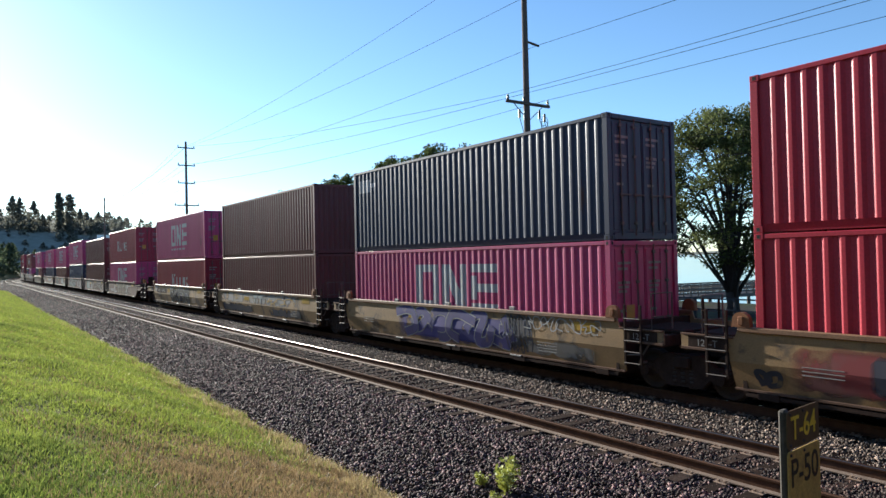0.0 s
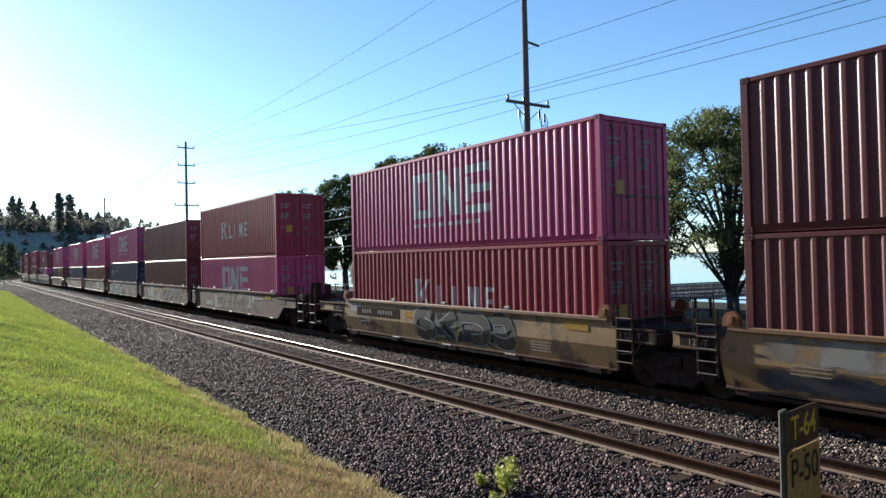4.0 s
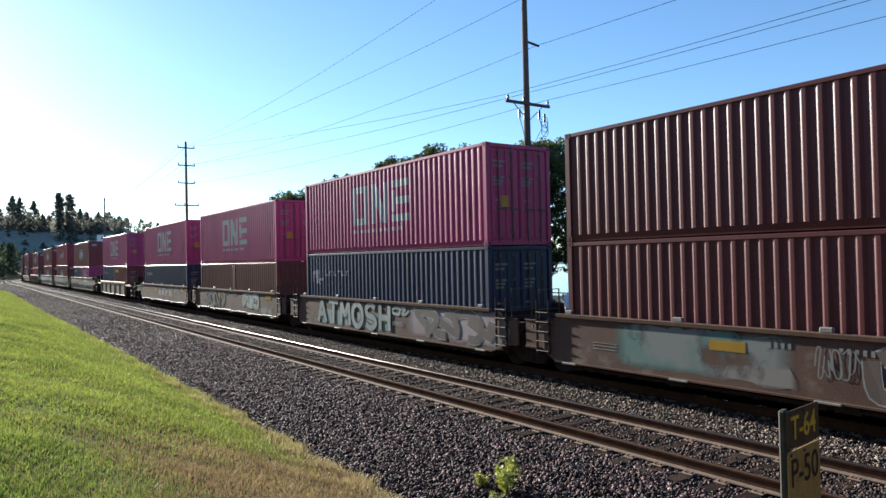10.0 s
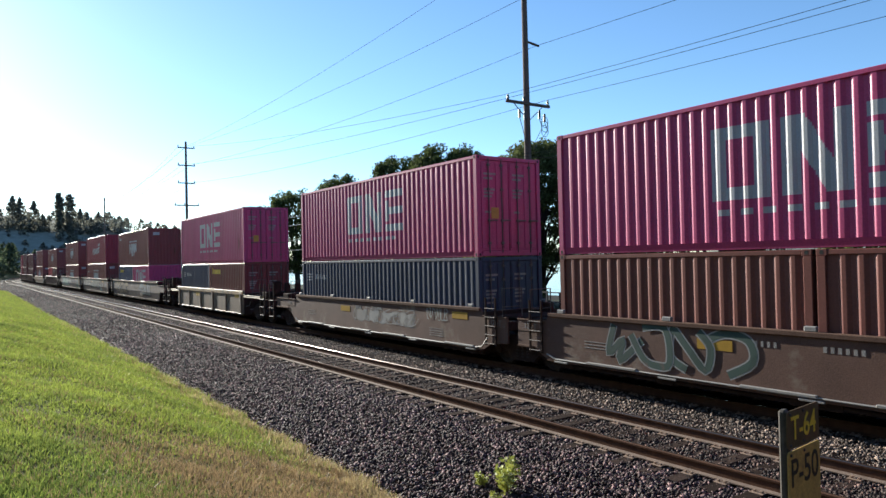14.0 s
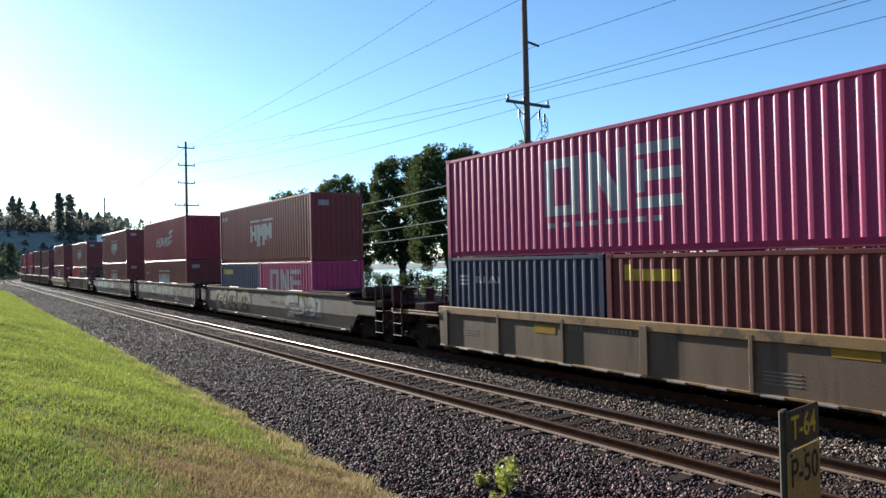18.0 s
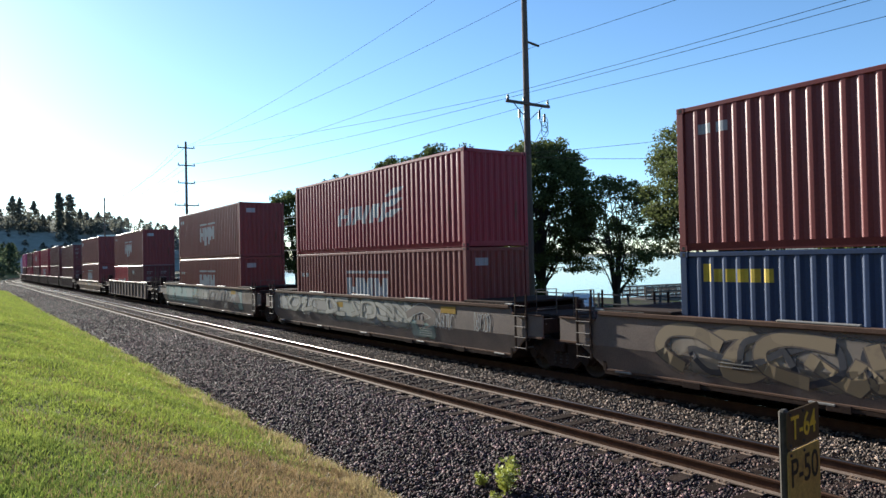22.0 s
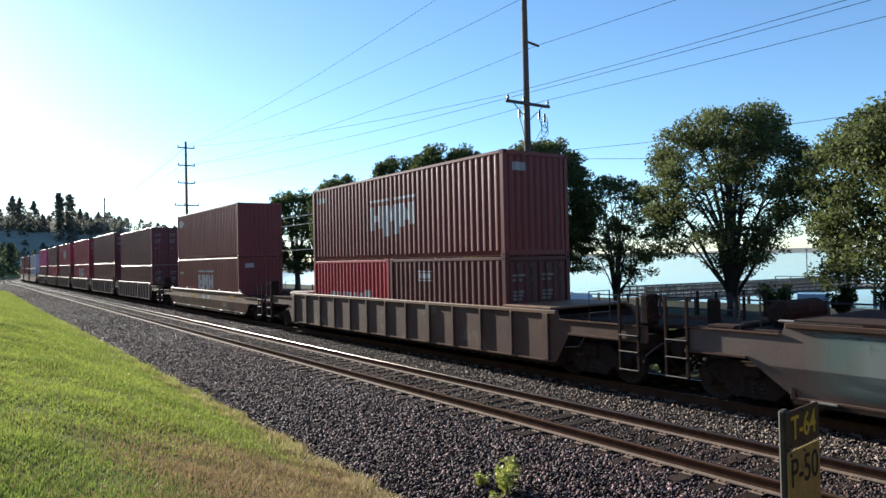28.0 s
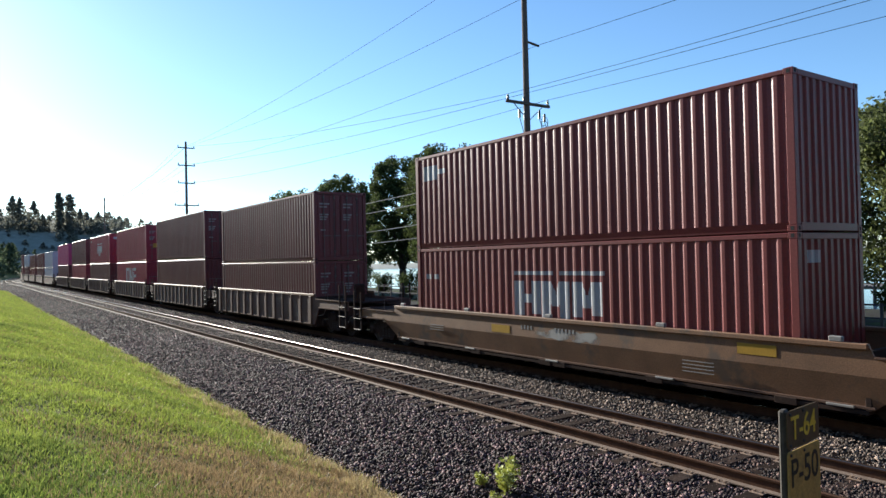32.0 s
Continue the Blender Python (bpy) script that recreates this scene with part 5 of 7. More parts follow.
# leading end of the container (m), car kind, lower boxes, upper boxes
TRAIN = [
    (-5.16, "yellow", box40("red"), box40("red")),
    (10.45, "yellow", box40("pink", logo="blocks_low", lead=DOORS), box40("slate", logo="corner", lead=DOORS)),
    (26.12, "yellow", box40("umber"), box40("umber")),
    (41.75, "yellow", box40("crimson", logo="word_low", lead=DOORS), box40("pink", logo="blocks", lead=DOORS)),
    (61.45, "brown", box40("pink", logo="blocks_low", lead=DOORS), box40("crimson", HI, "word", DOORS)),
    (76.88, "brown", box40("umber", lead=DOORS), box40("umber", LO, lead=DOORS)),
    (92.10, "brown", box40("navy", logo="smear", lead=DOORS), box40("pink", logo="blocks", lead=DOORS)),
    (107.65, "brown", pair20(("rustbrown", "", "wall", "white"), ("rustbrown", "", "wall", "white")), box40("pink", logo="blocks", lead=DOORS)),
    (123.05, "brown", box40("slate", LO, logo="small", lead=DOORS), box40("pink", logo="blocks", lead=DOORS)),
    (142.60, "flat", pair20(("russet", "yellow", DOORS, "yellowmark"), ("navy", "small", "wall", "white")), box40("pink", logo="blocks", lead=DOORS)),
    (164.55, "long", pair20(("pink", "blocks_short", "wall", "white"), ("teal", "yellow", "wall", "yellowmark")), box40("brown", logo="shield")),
    (183.95, "long", box40("brown", logo="shield_low"), box40("crimson", logo="slant")),
    (203.50, "long", box40("brown", logo="shield_low"), box40("brown", logo="shield")),
    (226.85, "ribbed", pair20(("maroon", "patch", DOORS, "white"), ("red", "low_word", "wall", "white")), box40("brown", logo="shield")),
    (248.45, "tan", box40("brown", logo="shield_low"), box40("brown", logo="corner")),
    (268.40, "ribbed", box40("umber", LO, lead=DOORS), box40("umber", lead=DOORS)),
    (283.95, "ribbed", box40("umber"), box40("maroon", lead=DOORS)),
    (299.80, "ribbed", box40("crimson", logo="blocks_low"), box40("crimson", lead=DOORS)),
    (316.00, "ribbed", box40("maroon"), box40("crimson", logo="shield")),
    (331.60, "ribbed", box40("crimson"), box40("maroon")),
    (347.30, "ribbed", box40("maroon"), box40("pink")),
    (367.00, "brown", box40("grey", LO), box40("grey", LO)),
    (382.60, "brown", box40("maroon", LO), box40("maroon", LO)),
    (398.20, "brown", box40("brown", LO), box40("rustbrown", LO)),
    (413.80, "brown", box40("maroon"), box40("grey", LO)),
    (429.40, "brown", box40("brown"), box40("maroon")),
]
MOVING = []      # (thing, distance of its middle along the line at 0 s, distance of its base from its middle, height)


def make_train():
    n = len(TRAIN)
    ext = [2.0 if k in ("long", "ribbed") and i in (10, 11, 12, 13) else 1.1 if i == 14 else 0.2 for i, (_, k, *_r) in enumerate(TRAIN)]
    head, tail = {10: 3.5}, {12: 3.4}
    wording = {0: "with sprayed mural", 1: "with purple graffiti", 3: "with black graffiti", 4: "with pale sprayed arrow", 6: "with pale block graffiti", 7: "with white sprayed panel",
             11: "with green and white graffiti"}
    kinds = {"yellow": "dirty yellow articulated well car", "brown": "dusty brown articulated well car", "flat": "tan well car with yellow top chord", "long": "grimy grey-brown long well car",
             "ribbed": "brown well car with upright side ribs", "tan": "faded tan low-sided well car"}
    for i, (s, kind, lower, upper) in enumerate(TRAIN):
        e0, e1 = -head.get(i, ext[i]), F40 + tail.get(i, ext[i])
        if i:
            pe = TRAIN[i - 1][0] + F40 + tail.get(i - 1, ext[i - 1])
            h0 = (s + e0 - pe) / 2
        else:
            h0 = 1.7
        h1 = ((TRAIN[i + 1][0] - head.get(i + 1, ext[i + 1])) - (s + e1)) / 2 if i < n - 1 else 1.7
        d0, d1 = e0 - h0, e1 + h1
        lead, rear, arts = [], [], []
        if h0 > 2.2:
            lead = [d0 + 2.0]
        else:
            lead = [d0]
            arts = [d0]
        if h1 > 2.2:
            rear = [d1 - 2.0]
        mid = (d0 + d1) / 2
        lab = kinds[kind] + (" " + wording[i] if i in wording else " of a container train")
        car = well_car(lab, kind, F40, e0, e1, d0, d1, lead, rear, h0 > 2.2, h1 > 2.2, s < 300, arts)
        MOVING.append((car, s + F40 / 2, -F40 / 2, 0.0))
        for k, (pnt, y0, y1, z0, z1) in enumerate(SPRAY.get(i, [])):
            part("graffiti", scrawl(i * 10 + k, y0, y1, z0, z1, pnt, CARS[kind]["band"]), car, "patch of faded spray paint")
        for k, (y0, y1, z0, z1, cnt, fill, edge, fat) in enumerate(TAGS.get(i, [])):
            for stroke in bubbles(i * 7 + k, y0, y1, z0, z1, cnt, fill, edge, fat, {"y": "y", "c": "y", "b": "b"}.get(CARS[kind]["body"][4], "g"), CARS[kind]["band"]):
                part("spray_stroke", stroke, car, "sprayed outlined stroke")
        for word in TEXTS.get(i, []):
            for letter in lettering(*word, "y" if kind == "yellow" else "b", CARS[kind]["band"]):
                part("letter", letter, car, "sprayed block letter")
        if i in (7, 8):
            part("train_pipe", kept("tpipe", lambda: side_pipe_mesh(F40, 0.45)), car, "pale dusty pipe along the side plate", pose(-PX, 0, 0))
        z = FLOOR_Z
        for row in (lower, upper):
            for off, L, H, col, logo, door, mark in row:
                lab = "%s corrugated container%s%s" % (WORDS[col], " with pale block marks" if "blocks" in logo else " with white shield mark" if "shield" in logo else " with small marks" if logo else "",
                                                       " low in a car" if row is lower else " on top")
                ob = container(("short " if L < 10 else "") + lab, L, H, col, logo, door, mark)
                MOVING.append((ob, s + F40 / 2, off - F40 / 2, z))
            z += row[0][2] + 0.012


# car -> patches: paint, y from, y to, z from, z to
SPRAY = {
    0: [("h_red", 7.6, 11.5, 0.42, 1.4), ("h_grey", 0.5, 8.0, 0.5, 1.5), ("h_slate", 9.0, 10.2, 0.5, 1.3)],
    1: [("h_violet", 3.0, 9.0, 0.42, 1.4), ("h_slate", 2.4, 3.7, 0.5, 1.5), ("h_grey", 0.4, 2.9, 0.42, 0.9)],
    2: [("h_grey", 1.2, 12.0, 0.88, 1.52), ("h_slate", 7.0, 12.1, 0.4, 0.9), ("h_slate", 1.1, 5.1, 0.4, 0.9), ("h_grey", 4.9, 7.0, 0.9, 1.5)],
    3: [("h_slate", 2.9, 7.9, 0.4, 1.4), ("h_grey", 11.0, 12.2, 1.0, 1.5)],
    4: [("h_olive", 3.0, 8.6, 0.4, 1.55), ("h_pale", 7.7, 9.15, 0.4, 1.35), ("h_pale", 2.5, 3.7, 0.55, 1.45), ("h_pale", 9.2, 10.7, 0.5, 0.95), ("h_olive", 3.2, 8.4, 0.8, 1.55)],
    5: [("h_teal", 6.6, 10.7, 0.45, 1.52), ("h_teal", 7.6, 10.3, 1.05, 1.55), ("h_pale", 6.6, 8.0, 0.45, 0.95)],
    6: [("h_rose", -0.9, 4.0, 0.42, 1.55), ("h_mint", 4.9, 10.9, 0.42, 1.2)],
    7: [("h_white", 1.75, 4.5, 0.6, 1.53), ("h_white", 1.8, 4.4, 0.62, 1.5), ("h_pale", 0.2, 1.8, 0.45, 0.9)],
    8: [("h_pale", 3.0, 7.4, 0.7, 1.3)],
    10: [("h_beige", 7.2, 12.6, 0.45, 1.6), ("h_beige", 7.6, 10.0, 0.7, 1.6), ("h_grey", -1.4, 2.2, 0.5, 1.6)],
    11: [("h_sage", 2.4, 14.0, 0.75, 1.66), ("h_sage", 2.6, 9.0, 0.6, 1.6), ("h_mint", 1.4, 2.9, 0.4, 1.1), ("h_pale", 8.0, 14.0, 0.9, 1.66)],
    12: [("h_grey", 4.6, 13.5, 0.7, 1.66), ("h_sage", 5.0, 10.0, 0.9, 1.6), ("h_mint", -0.7, 0.9, 0.4, 1.66), ("h_grey", -0.2, 5.0, 0.8, 1.64), ("h_mint", 7.0, 15.4, 0.4, 1.66), ("h_mint", 8.0, 15.0, 0.6, 1.6)],
    14: [("h_pale", 4.4, 6.6, 0.85, 1.2)],
}
# car -> rows of strokes: y from, y to, z from, z to, how many, fill, edge, breadth
TAGS = {
    0: [(9.1, 9.9, 0.5, 1.35, 1, "", "slate", 0.14), (2.0, 7.0, 0.55, 1.4, 4, "", "grey", 0.1), (11.7, 12.2, 0.48, 0.8, 2, "", "slate", 0.1)],
    1: [(3.2, 8.9, 0.44, 1.5, 6, "violet", "white", 0.32), (0.2, 2.7, 1.12, 1.45, 9, "", "white", 0.03), (2.5, 3.5, 0.5, 1.45, 6, "", "slate", 0.035)],
    2: [(2.0, 5.0, 1.0, 1.3, 3, "", "amber", 0.04), (9.0, 9.8, 1.1, 1.35, 2, "", "amber", 0.04)],
    3: [(2.9, 5.4, 0.44, 1.44, 2, "black", "chalk", 0.36), (10.9, 11.4, 0.6, 0.9, 3, "", "black", 0.05)],
    4: [(1.2, 2.7, 1.12, 1.24, 1, "", "silver", 0.05), (9.3, 10.6, 0.6, 0.92, 2, "", "silver", 0.03), (2.5, 3.2, 0.5, 0.8, 4, "", "silver", 0.025), (3.4, 8.2, 0.95, 1.48, 7, "", "olive", 0.03)],
    5: [(1.0, 5.4, 0.5, 1.5, 5, "taupe", "white", 0.3), (0.2, 0.95, 0.48, 0.98, 1, "", "white", 0.05), (5.6, 6.3, 0.8, 1.3, 5, "", "silver", 0.025), (2.0, 5.2, 1.25, 1.4, 3, "", "amber", 0.06)],
    6: [(0.2, 3.7, 0.5, 1.48, 3, "grey", "white", 0.3), (-0.9, 0.3, 0.6, 1.45, 1, "taupe", "white", 0.3), (4.0, 4.9, 1.1, 1.4, 2, "", "chalk", 0.1)],
    7: [(2.0, 4.2, 0.66, 1.45, 3, "chalk", "grey", 0.3), (7.2, 10.6, 0.52, 1.5, 4, "bottle", "silver", 0.2), (0.0, 1.4, 0.6, 0.85, 6, "", "silver", 0.02)],
    8: [(1.3, 2.4, 1.1, 1.5, 6, "", "chalk", 0.025), (3.0, 7.2, 0.8, 1.3, 6, "", "silver", 0.02)],
    10: [(-0.7, 2.2, 0.7, 1.58, 2, "silver", "grey", 0.42), (4.0, 6.2, 1.3, 1.6, 6, "", "silver", 0.02), (7.2, 12.5, 0.5, 1.56, 5, "tan", "taupe", 0.3), (8.0, 11.8, 0.6, 1.4, 4, "", "slate", 0.12)],
    11: [(2.8, 12.6, 0.85, 1.6, 9, "sage", "olive", 0.2), (0.45, 1.4, 0.85, 1.3, 6, "", "white", 0.03), (-1.25, -0.5, 0.9, 1.4, 6, "", "white", 0.03), (1.6, 2.8, 0.75, 1.55, 1, "taupe", "sage", 0.3)],
    12: [(-0.2, 5.0, 0.5, 1.58, 5, "taupe", "slate", 0.26), (-2.2, -0.8, 1.0, 1.5, 7, "", "tan", 0.03), (6.0, 8.5, 1.0, 1.5, 4, "", "tan", 0.025)],
}
# car -> words: text, y from, y to, z from, z to, fill, edge, breadth
TEXTS = {
    3: [("SK", 5.3, 7.8, 0.42, 1.46, "black", "chalk", 0.3)],
    6: [("ATMOSH", 4.95, 10.8, 0.46, 1.5, "chalk", "bottle", 0.2), ("ATTMOSH", 4.25, 4.95, 0.74, 0.9, "chalk", "", 0.02)],
    2: [("TT", 5.6, 7.05, 0.98, 1.36, "chalk", "", 0.13)],
}


# ---- shore, poles, trees, pier ----
def water_mat():
    m = mat("calm_sound_water", (0.06, 0.15, 0.23), rough=0.12, vary=0.15, scale=0.05, fine=1.2, bump=0.3, spec=0.5)
    return m


M["water"] = water_mat()
M["timber"] = mat("weathered_pole_timber", (0.13, 0.095, 0.075), rough=0.85, vary=0.35, scale=4, streak=True, bump=0.4)
M["pier"] = mat("brown_grey_pier_timber", (0.12, 0.098, 0.082), rough=0.85, vary=0.35, scale=2, bump=0.3)
M["darksteel"] = mat("dark_fence_steel", (0.04, 0.04, 0.045), rough=0.6, vary=0.3)
M["wire"] = mat("black_cable", (0.025, 0.025, 0.03), rough=0.9, spec=0.1)
M["porcelain"] = mat("brown_glazed_insulator", (0.09, 0.07, 0.06), rough=0.4)
M["bark"] = mat("dark_maple_bark", (0.06, 0.048, 0.04), rough=0.9, vary=0.4, scale=8, bump=0.5)
M["leaf"] = mat("maple_leaves", (0.112, 0.13, 0.046), rough=0.65, spec=0.2, vary=0.35, scale=0.5, fine=5, bump=0, random_by="island", through=0.5)
M["leafbright"] = mat("yellow_green_leaves", (0.19, 0.215, 0.045), rough=0.65, spec=0.2, vary=0.35, scale=0.5, fine=5, bump=0, random_by="island", through=0.6)
M["leafdeep"] = mat("shaded_maple_leaves", (0.075, 0.095, 0.032), rough=0.7, spec=0.15, vary=0.35, scale=0.5, fine=5, bump=0, random_by="island", through=0.42)
# far leaves greyed and lightened: distance haze is put into the colour
M["leafpaled"] = mat("haze_paled_evergreen_leaves", (0.17, 0.17, 0.14), rough=0.7, vary=0.35, scale=0.4, fine=4, bump=0, random_by="island", through=0.7)
M["leafthick"] = mat("thicket_leaves", (0.08, 0.1, 0.05), rough=0.7, vary=0.35, scale=0.4, fine=4, bump=0, random_by="island", through=0.5)
# hill colour lifted towards grey, with the haze over the far slope in it
M["hill"] = mat("haze_paled_hill", (0.2, 0.205, 0.17), rough=1.0, vary=0.4, scale=0.02, fine=0.3, bump=0.5)

wb = Build()
wb.face([(30, -3000, -3.2), (3000, -3000, -3.2), (3000, 3500, -3.2), (30, 3500, -3.2)])
tagged(new("water", wb.mesh("water", [M["water"]])), "calm pale-blue open water beyond the park", "water", kind="structure")


def utility_pole(x, y, height, arms, label, extra=False):
    root = tagged(new("utility_pole"), label, "utility pole", "utility poles along the line")
    root.matrix_basis = pose(x, y, ground_z(x), 0, 0, 0)
    b = Build()
    b.tube([(0, 0, 0), (0, 0, height * 0.5), (0, 0, height)], [0.17, 0.145, 0.11], 12)
    part("pole_shaft", b.mesh("pole_shaft", [M["timber"]]), root)
    for z, w in arms:
        a = Build()
        a.box(-w / 2, w / 2, -0.16, -0.06, z - 0.06, z + 0.06, c=0.008)
        arm = part("crossarm", a.mesh("crossarm", [M["timber"]]), root)
        if w > 2:
            br = Build()
            for sx in (-1, 1):
                br.tube([(0, -0.1, z - 0.75), (sx * w * 0.33, -0.11, z - 0.05)], 0.02, 5)
            part("brace", br.mesh("brace", [M["darksteel"]]), arm)
        for f in (-0.46, -0.1 if w > 2 else 0.46, 0.46):
            i = Build()
            i.tube([(f * w, -0.11, z + 0.06), (f * w, -0.11, z + 0.12), (f * w, -0.11, z + 0.22), (f * w, -0.11, z + 0.28)], [0.025, 0.06, 0.05, 0.03], 8)
            part("insulator", i.mesh("insulator", [M["porcelain"]]), arm)
    if extra:
        g = Build()
        g.tube([(0, 0, 13.08), (0.75, -0.05, 12.96)], 0.05, 6)
        part("side_arm", g.mesh("side_arm", [M["timber"]]), root)
        for dx, dz in ((-0.6, 9.75), (-0.3, 9.7), (0.55, 9.8), (0.85, 9.7)):
            h = Build()
            h.tube([(dx, -0.2, dz + 0.25), (dx, -0.2, dz - 0.1)], 0.05, 8)
            h.tube([(dx, -0.2, dz - 0.1), (dx + 0.1, -0.25, dz - 0.5), (dx * 0.3, -0.15, dz - 1.3)], 0.015, 5)
            part("cutout_fuse", h.mesh("cutout_fuse", [M["porcelain"]]), root)
        l = Build()
        for k in range(3):
            ring = [(0.85 + 0.2 * math.cos(a), -0.2, 9.6 - 0.2 * k + 0.25 * math.sin(a)) for a in [i * math.pi / 7 for i in range(15)]]
            l.tube(ring, 0.014, 4, caps=False)
        part("wire_loop", l.mesh("wire_loop", [M["wire"]]), root)
        c = Build()
        c.tube([(-0.22, -0.12, 0.2), (-0.2, -0.12, 8.8)], 0.03, 6)
        part("conduit", c.mesh("conduit", [M["porcelain"]]), root)
    return root


PX0 = 20.0
utility_pole(PX0 + 0.12, 22.05, 17.5, [(10.32, 2.5)], "tall weathered timber power pole with one braced crossarm", True)
utility_pole(PX0, 76.2, 17.0, [(16.3, 1.8), (14.4, 1.8), (12.5, 1.8), (10.1, 2.6)], "timber power pole with four crossarms far down the line")
utility_pole(PX0, 127.5, 15.4, [(12.0, 1.8)], "thin far timber power pole")
utility_pole(PX0, -28.0, 17.5, [(10.55, 2.5)], "tall weathered timber power pole beside the lawn's far side")


def wire(label, pts, sag, r=0.0095, sheath="wire"):
    b = Build()
    for p, q in zip(pts, pts[1:]):
        p, q = Vector(p), Vector(q)
        run = []
        for i in range(17):
            u = i / 16
            w = p.lerp(q, u)
            run.append((w.x, w.y, w.z - sag * 4 * u * (1 - u)))
        b.tube(run, r, 5)
    tagged(new("overhead_wire", b.mesh("overhead_wire", [M[sheath]])), label, "cable", "overhead wires")


def make_wires():
    gz = ground_z(PX0)
    for dx, z0, z1, sag in ((-1.15, 10.58, 16.4, 0.5), (-0.6, 10.58, 14.5, 0.5), (1.15, 10.58, 12.6, 0.5)):
        wire("thin black power line on the crossarms", [(PX0 + dx, -28, gz + z0), (PX0 + dx, 22.0, gz + z0), (PX0 + dx * 0.7, 76.1, gz + z1), (PX0 + dx * 0.7, 127.4, gz + 12.2)], sag)
    for dx, z0, z1 in ((0.75, 12.96, 14.5), (-0.1, 14.85, 16.4), (0.1, 17.4, 16.5)):
        wire("thin black power line high on the poles", [(PX0 + dx, -28, gz + z0), (PX0 + dx, 22.0, gz + z0), (PX0 + dx * 0.7, 76.1, gz + z1), (PX0 + dx * 0.7, 127.4, gz + 14.0)], 0.6)
    for z in (5.2, 5.9, 7.0, 7.6):
        # drawn thicker and paler than the other wires, for their glints
        wire("low slack communication cable", [(PX0 - 0.2, 22.1, gz + z), (PX0 - 0.2, 76.2, gz + z + 0.4), (PX0 - 0.2, 127.5, gz + z)], 0.8, 0.02, "cable")
    for za, zb, sag in ((11.2, 7.27, 3.24), (9.07, 7.39, 1.62)):
        wire("low slack communication cable", [(PX0 - 0.2, -28, za), (PX0 - 0.2, 22.1, zb)], sag, 0.008)


def leaf_cloud(centres, n, size, seed):
    """Leaves as small folded quads in clumps; centres: (x, y, z, rx, rz)."""
    rng = np.random.default_rng(seed)
    cs = np.array(centres)
    w = cs[:, 3] ** 2 * cs[:, 4]
    k = rng.choice(len(cs), n, p=w / w.sum())
    d = rng.normal(size=(n, 3))
    d /= np.linalg.norm(d, axis=1, keepdims=True)
    rad = rng.random((n, 1)) ** 0.45
    p = cs[k, :3] + d * rad * np.stack([cs[k, 3], cs[k, 3], cs[k, 4]], -1)
    a = rng.normal(size=(n, 3))
    a /= np.linalg.norm(a, axis=1, keepdims=True)
    c = np.cross(a, rng.normal(size=(n, 3)))
    c /= np.linalg.norm(c, axis=1, keepdims=True)
    s = size * rng.uniform(0.6, 1.3, (n, 1))
    v = np.stack([p - a * s, p + c * s * 0.55, p + a * s, p - c * s * 0.55], 1)
    f = np.arange(n * 4).reshape(n, 4)
    return v.reshape(-1, 3), f


def tree(x, y, height, spread, label, seed, leaves, size=0.14, crown_from=0.1):
    """A dense maple with a broad rounded crown on a short forked trunk."""
    rnd = random.Random(seed)
    root = tagged(new("tree"), label, "tree", "park trees")
    root.matrix_basis = pose(x, y, ground_z(x - bend(y)) - 0.05)
    b, centres = Build(), []
    hf = height * 0.18
    b.tube([(0, 0, 0), (0.05, 0, hf * 0.5), (0, 0.05, hf)], [height * 0.032, height * 0.025, height * 0.024], 9)
    for i in range(9):
        a = 2 * math.pi * (i + rnd.uniform(-0.3, 0.3)) / 9
        reach = spread * rnd.uniform(0.35, 0.95) * (0.45 if i % 3 == 0 else 1)
        tip = Vector((math.cos(a) * reach, math.sin(a) * reach, height * rnd.uniform(0.6, 0.9) - reach * 0.35))
        k1 = Vector((0, 0, hf)).lerp(tip, 0.35) + Vector((rnd.uniform(-0.3, 0.3), rnd.uniform(-0.3, 0.3), 0.3))
        k2 = Vector((0, 0, hf)).lerp(tip, 0.7) + Vector((rnd.uniform(-0.4, 0.4), rnd.uniform(-0.4, 0.4), 0.2))
        r0 = height * rnd.uniform(0.010, 0.016)
        b.tube([(0, 0, hf * 0.92), k1, k2, tip], [r0, r0 * 0.7, r0 * 0.45, r0 * 0.15], 6)
        centres.append((*tip, spread * 0.28, spread * 0.24))
    for i in range(460):
        a, e = rnd.uniform(0, 2 * math.pi), math.asin(rnd.uniform(-0.95, 1.0))
        k = rnd.uniform(0.74, 0.93) * (1 + 0.16 * noise.noise((math.cos(a) * 2.2, math.sin(a) * 2.2 + e * 1.6, seed)))
        ce = math.cos(e) ** 0.55
        c = (math.cos(a) * ce * spread * k, math.sin(a) * ce * spread * k, height * 0.54 + math.sin(e) * height * 0.43 * k)
        if c[2] > height * crown_from + rnd.uniform(0, 0.12) * height:
            r = spread * rnd.uniform(0.12, 0.2)
            centres.append((*c, r, r * 0.75))
    part("trunk", b.mesh("trunk", [M["bark"]], True), root)
    v, f = leaf_cloud(centres, leaves, size, seed)
    part("crown", stuff_mesh("crown", v, f, [M["leafdeep"]]), root)


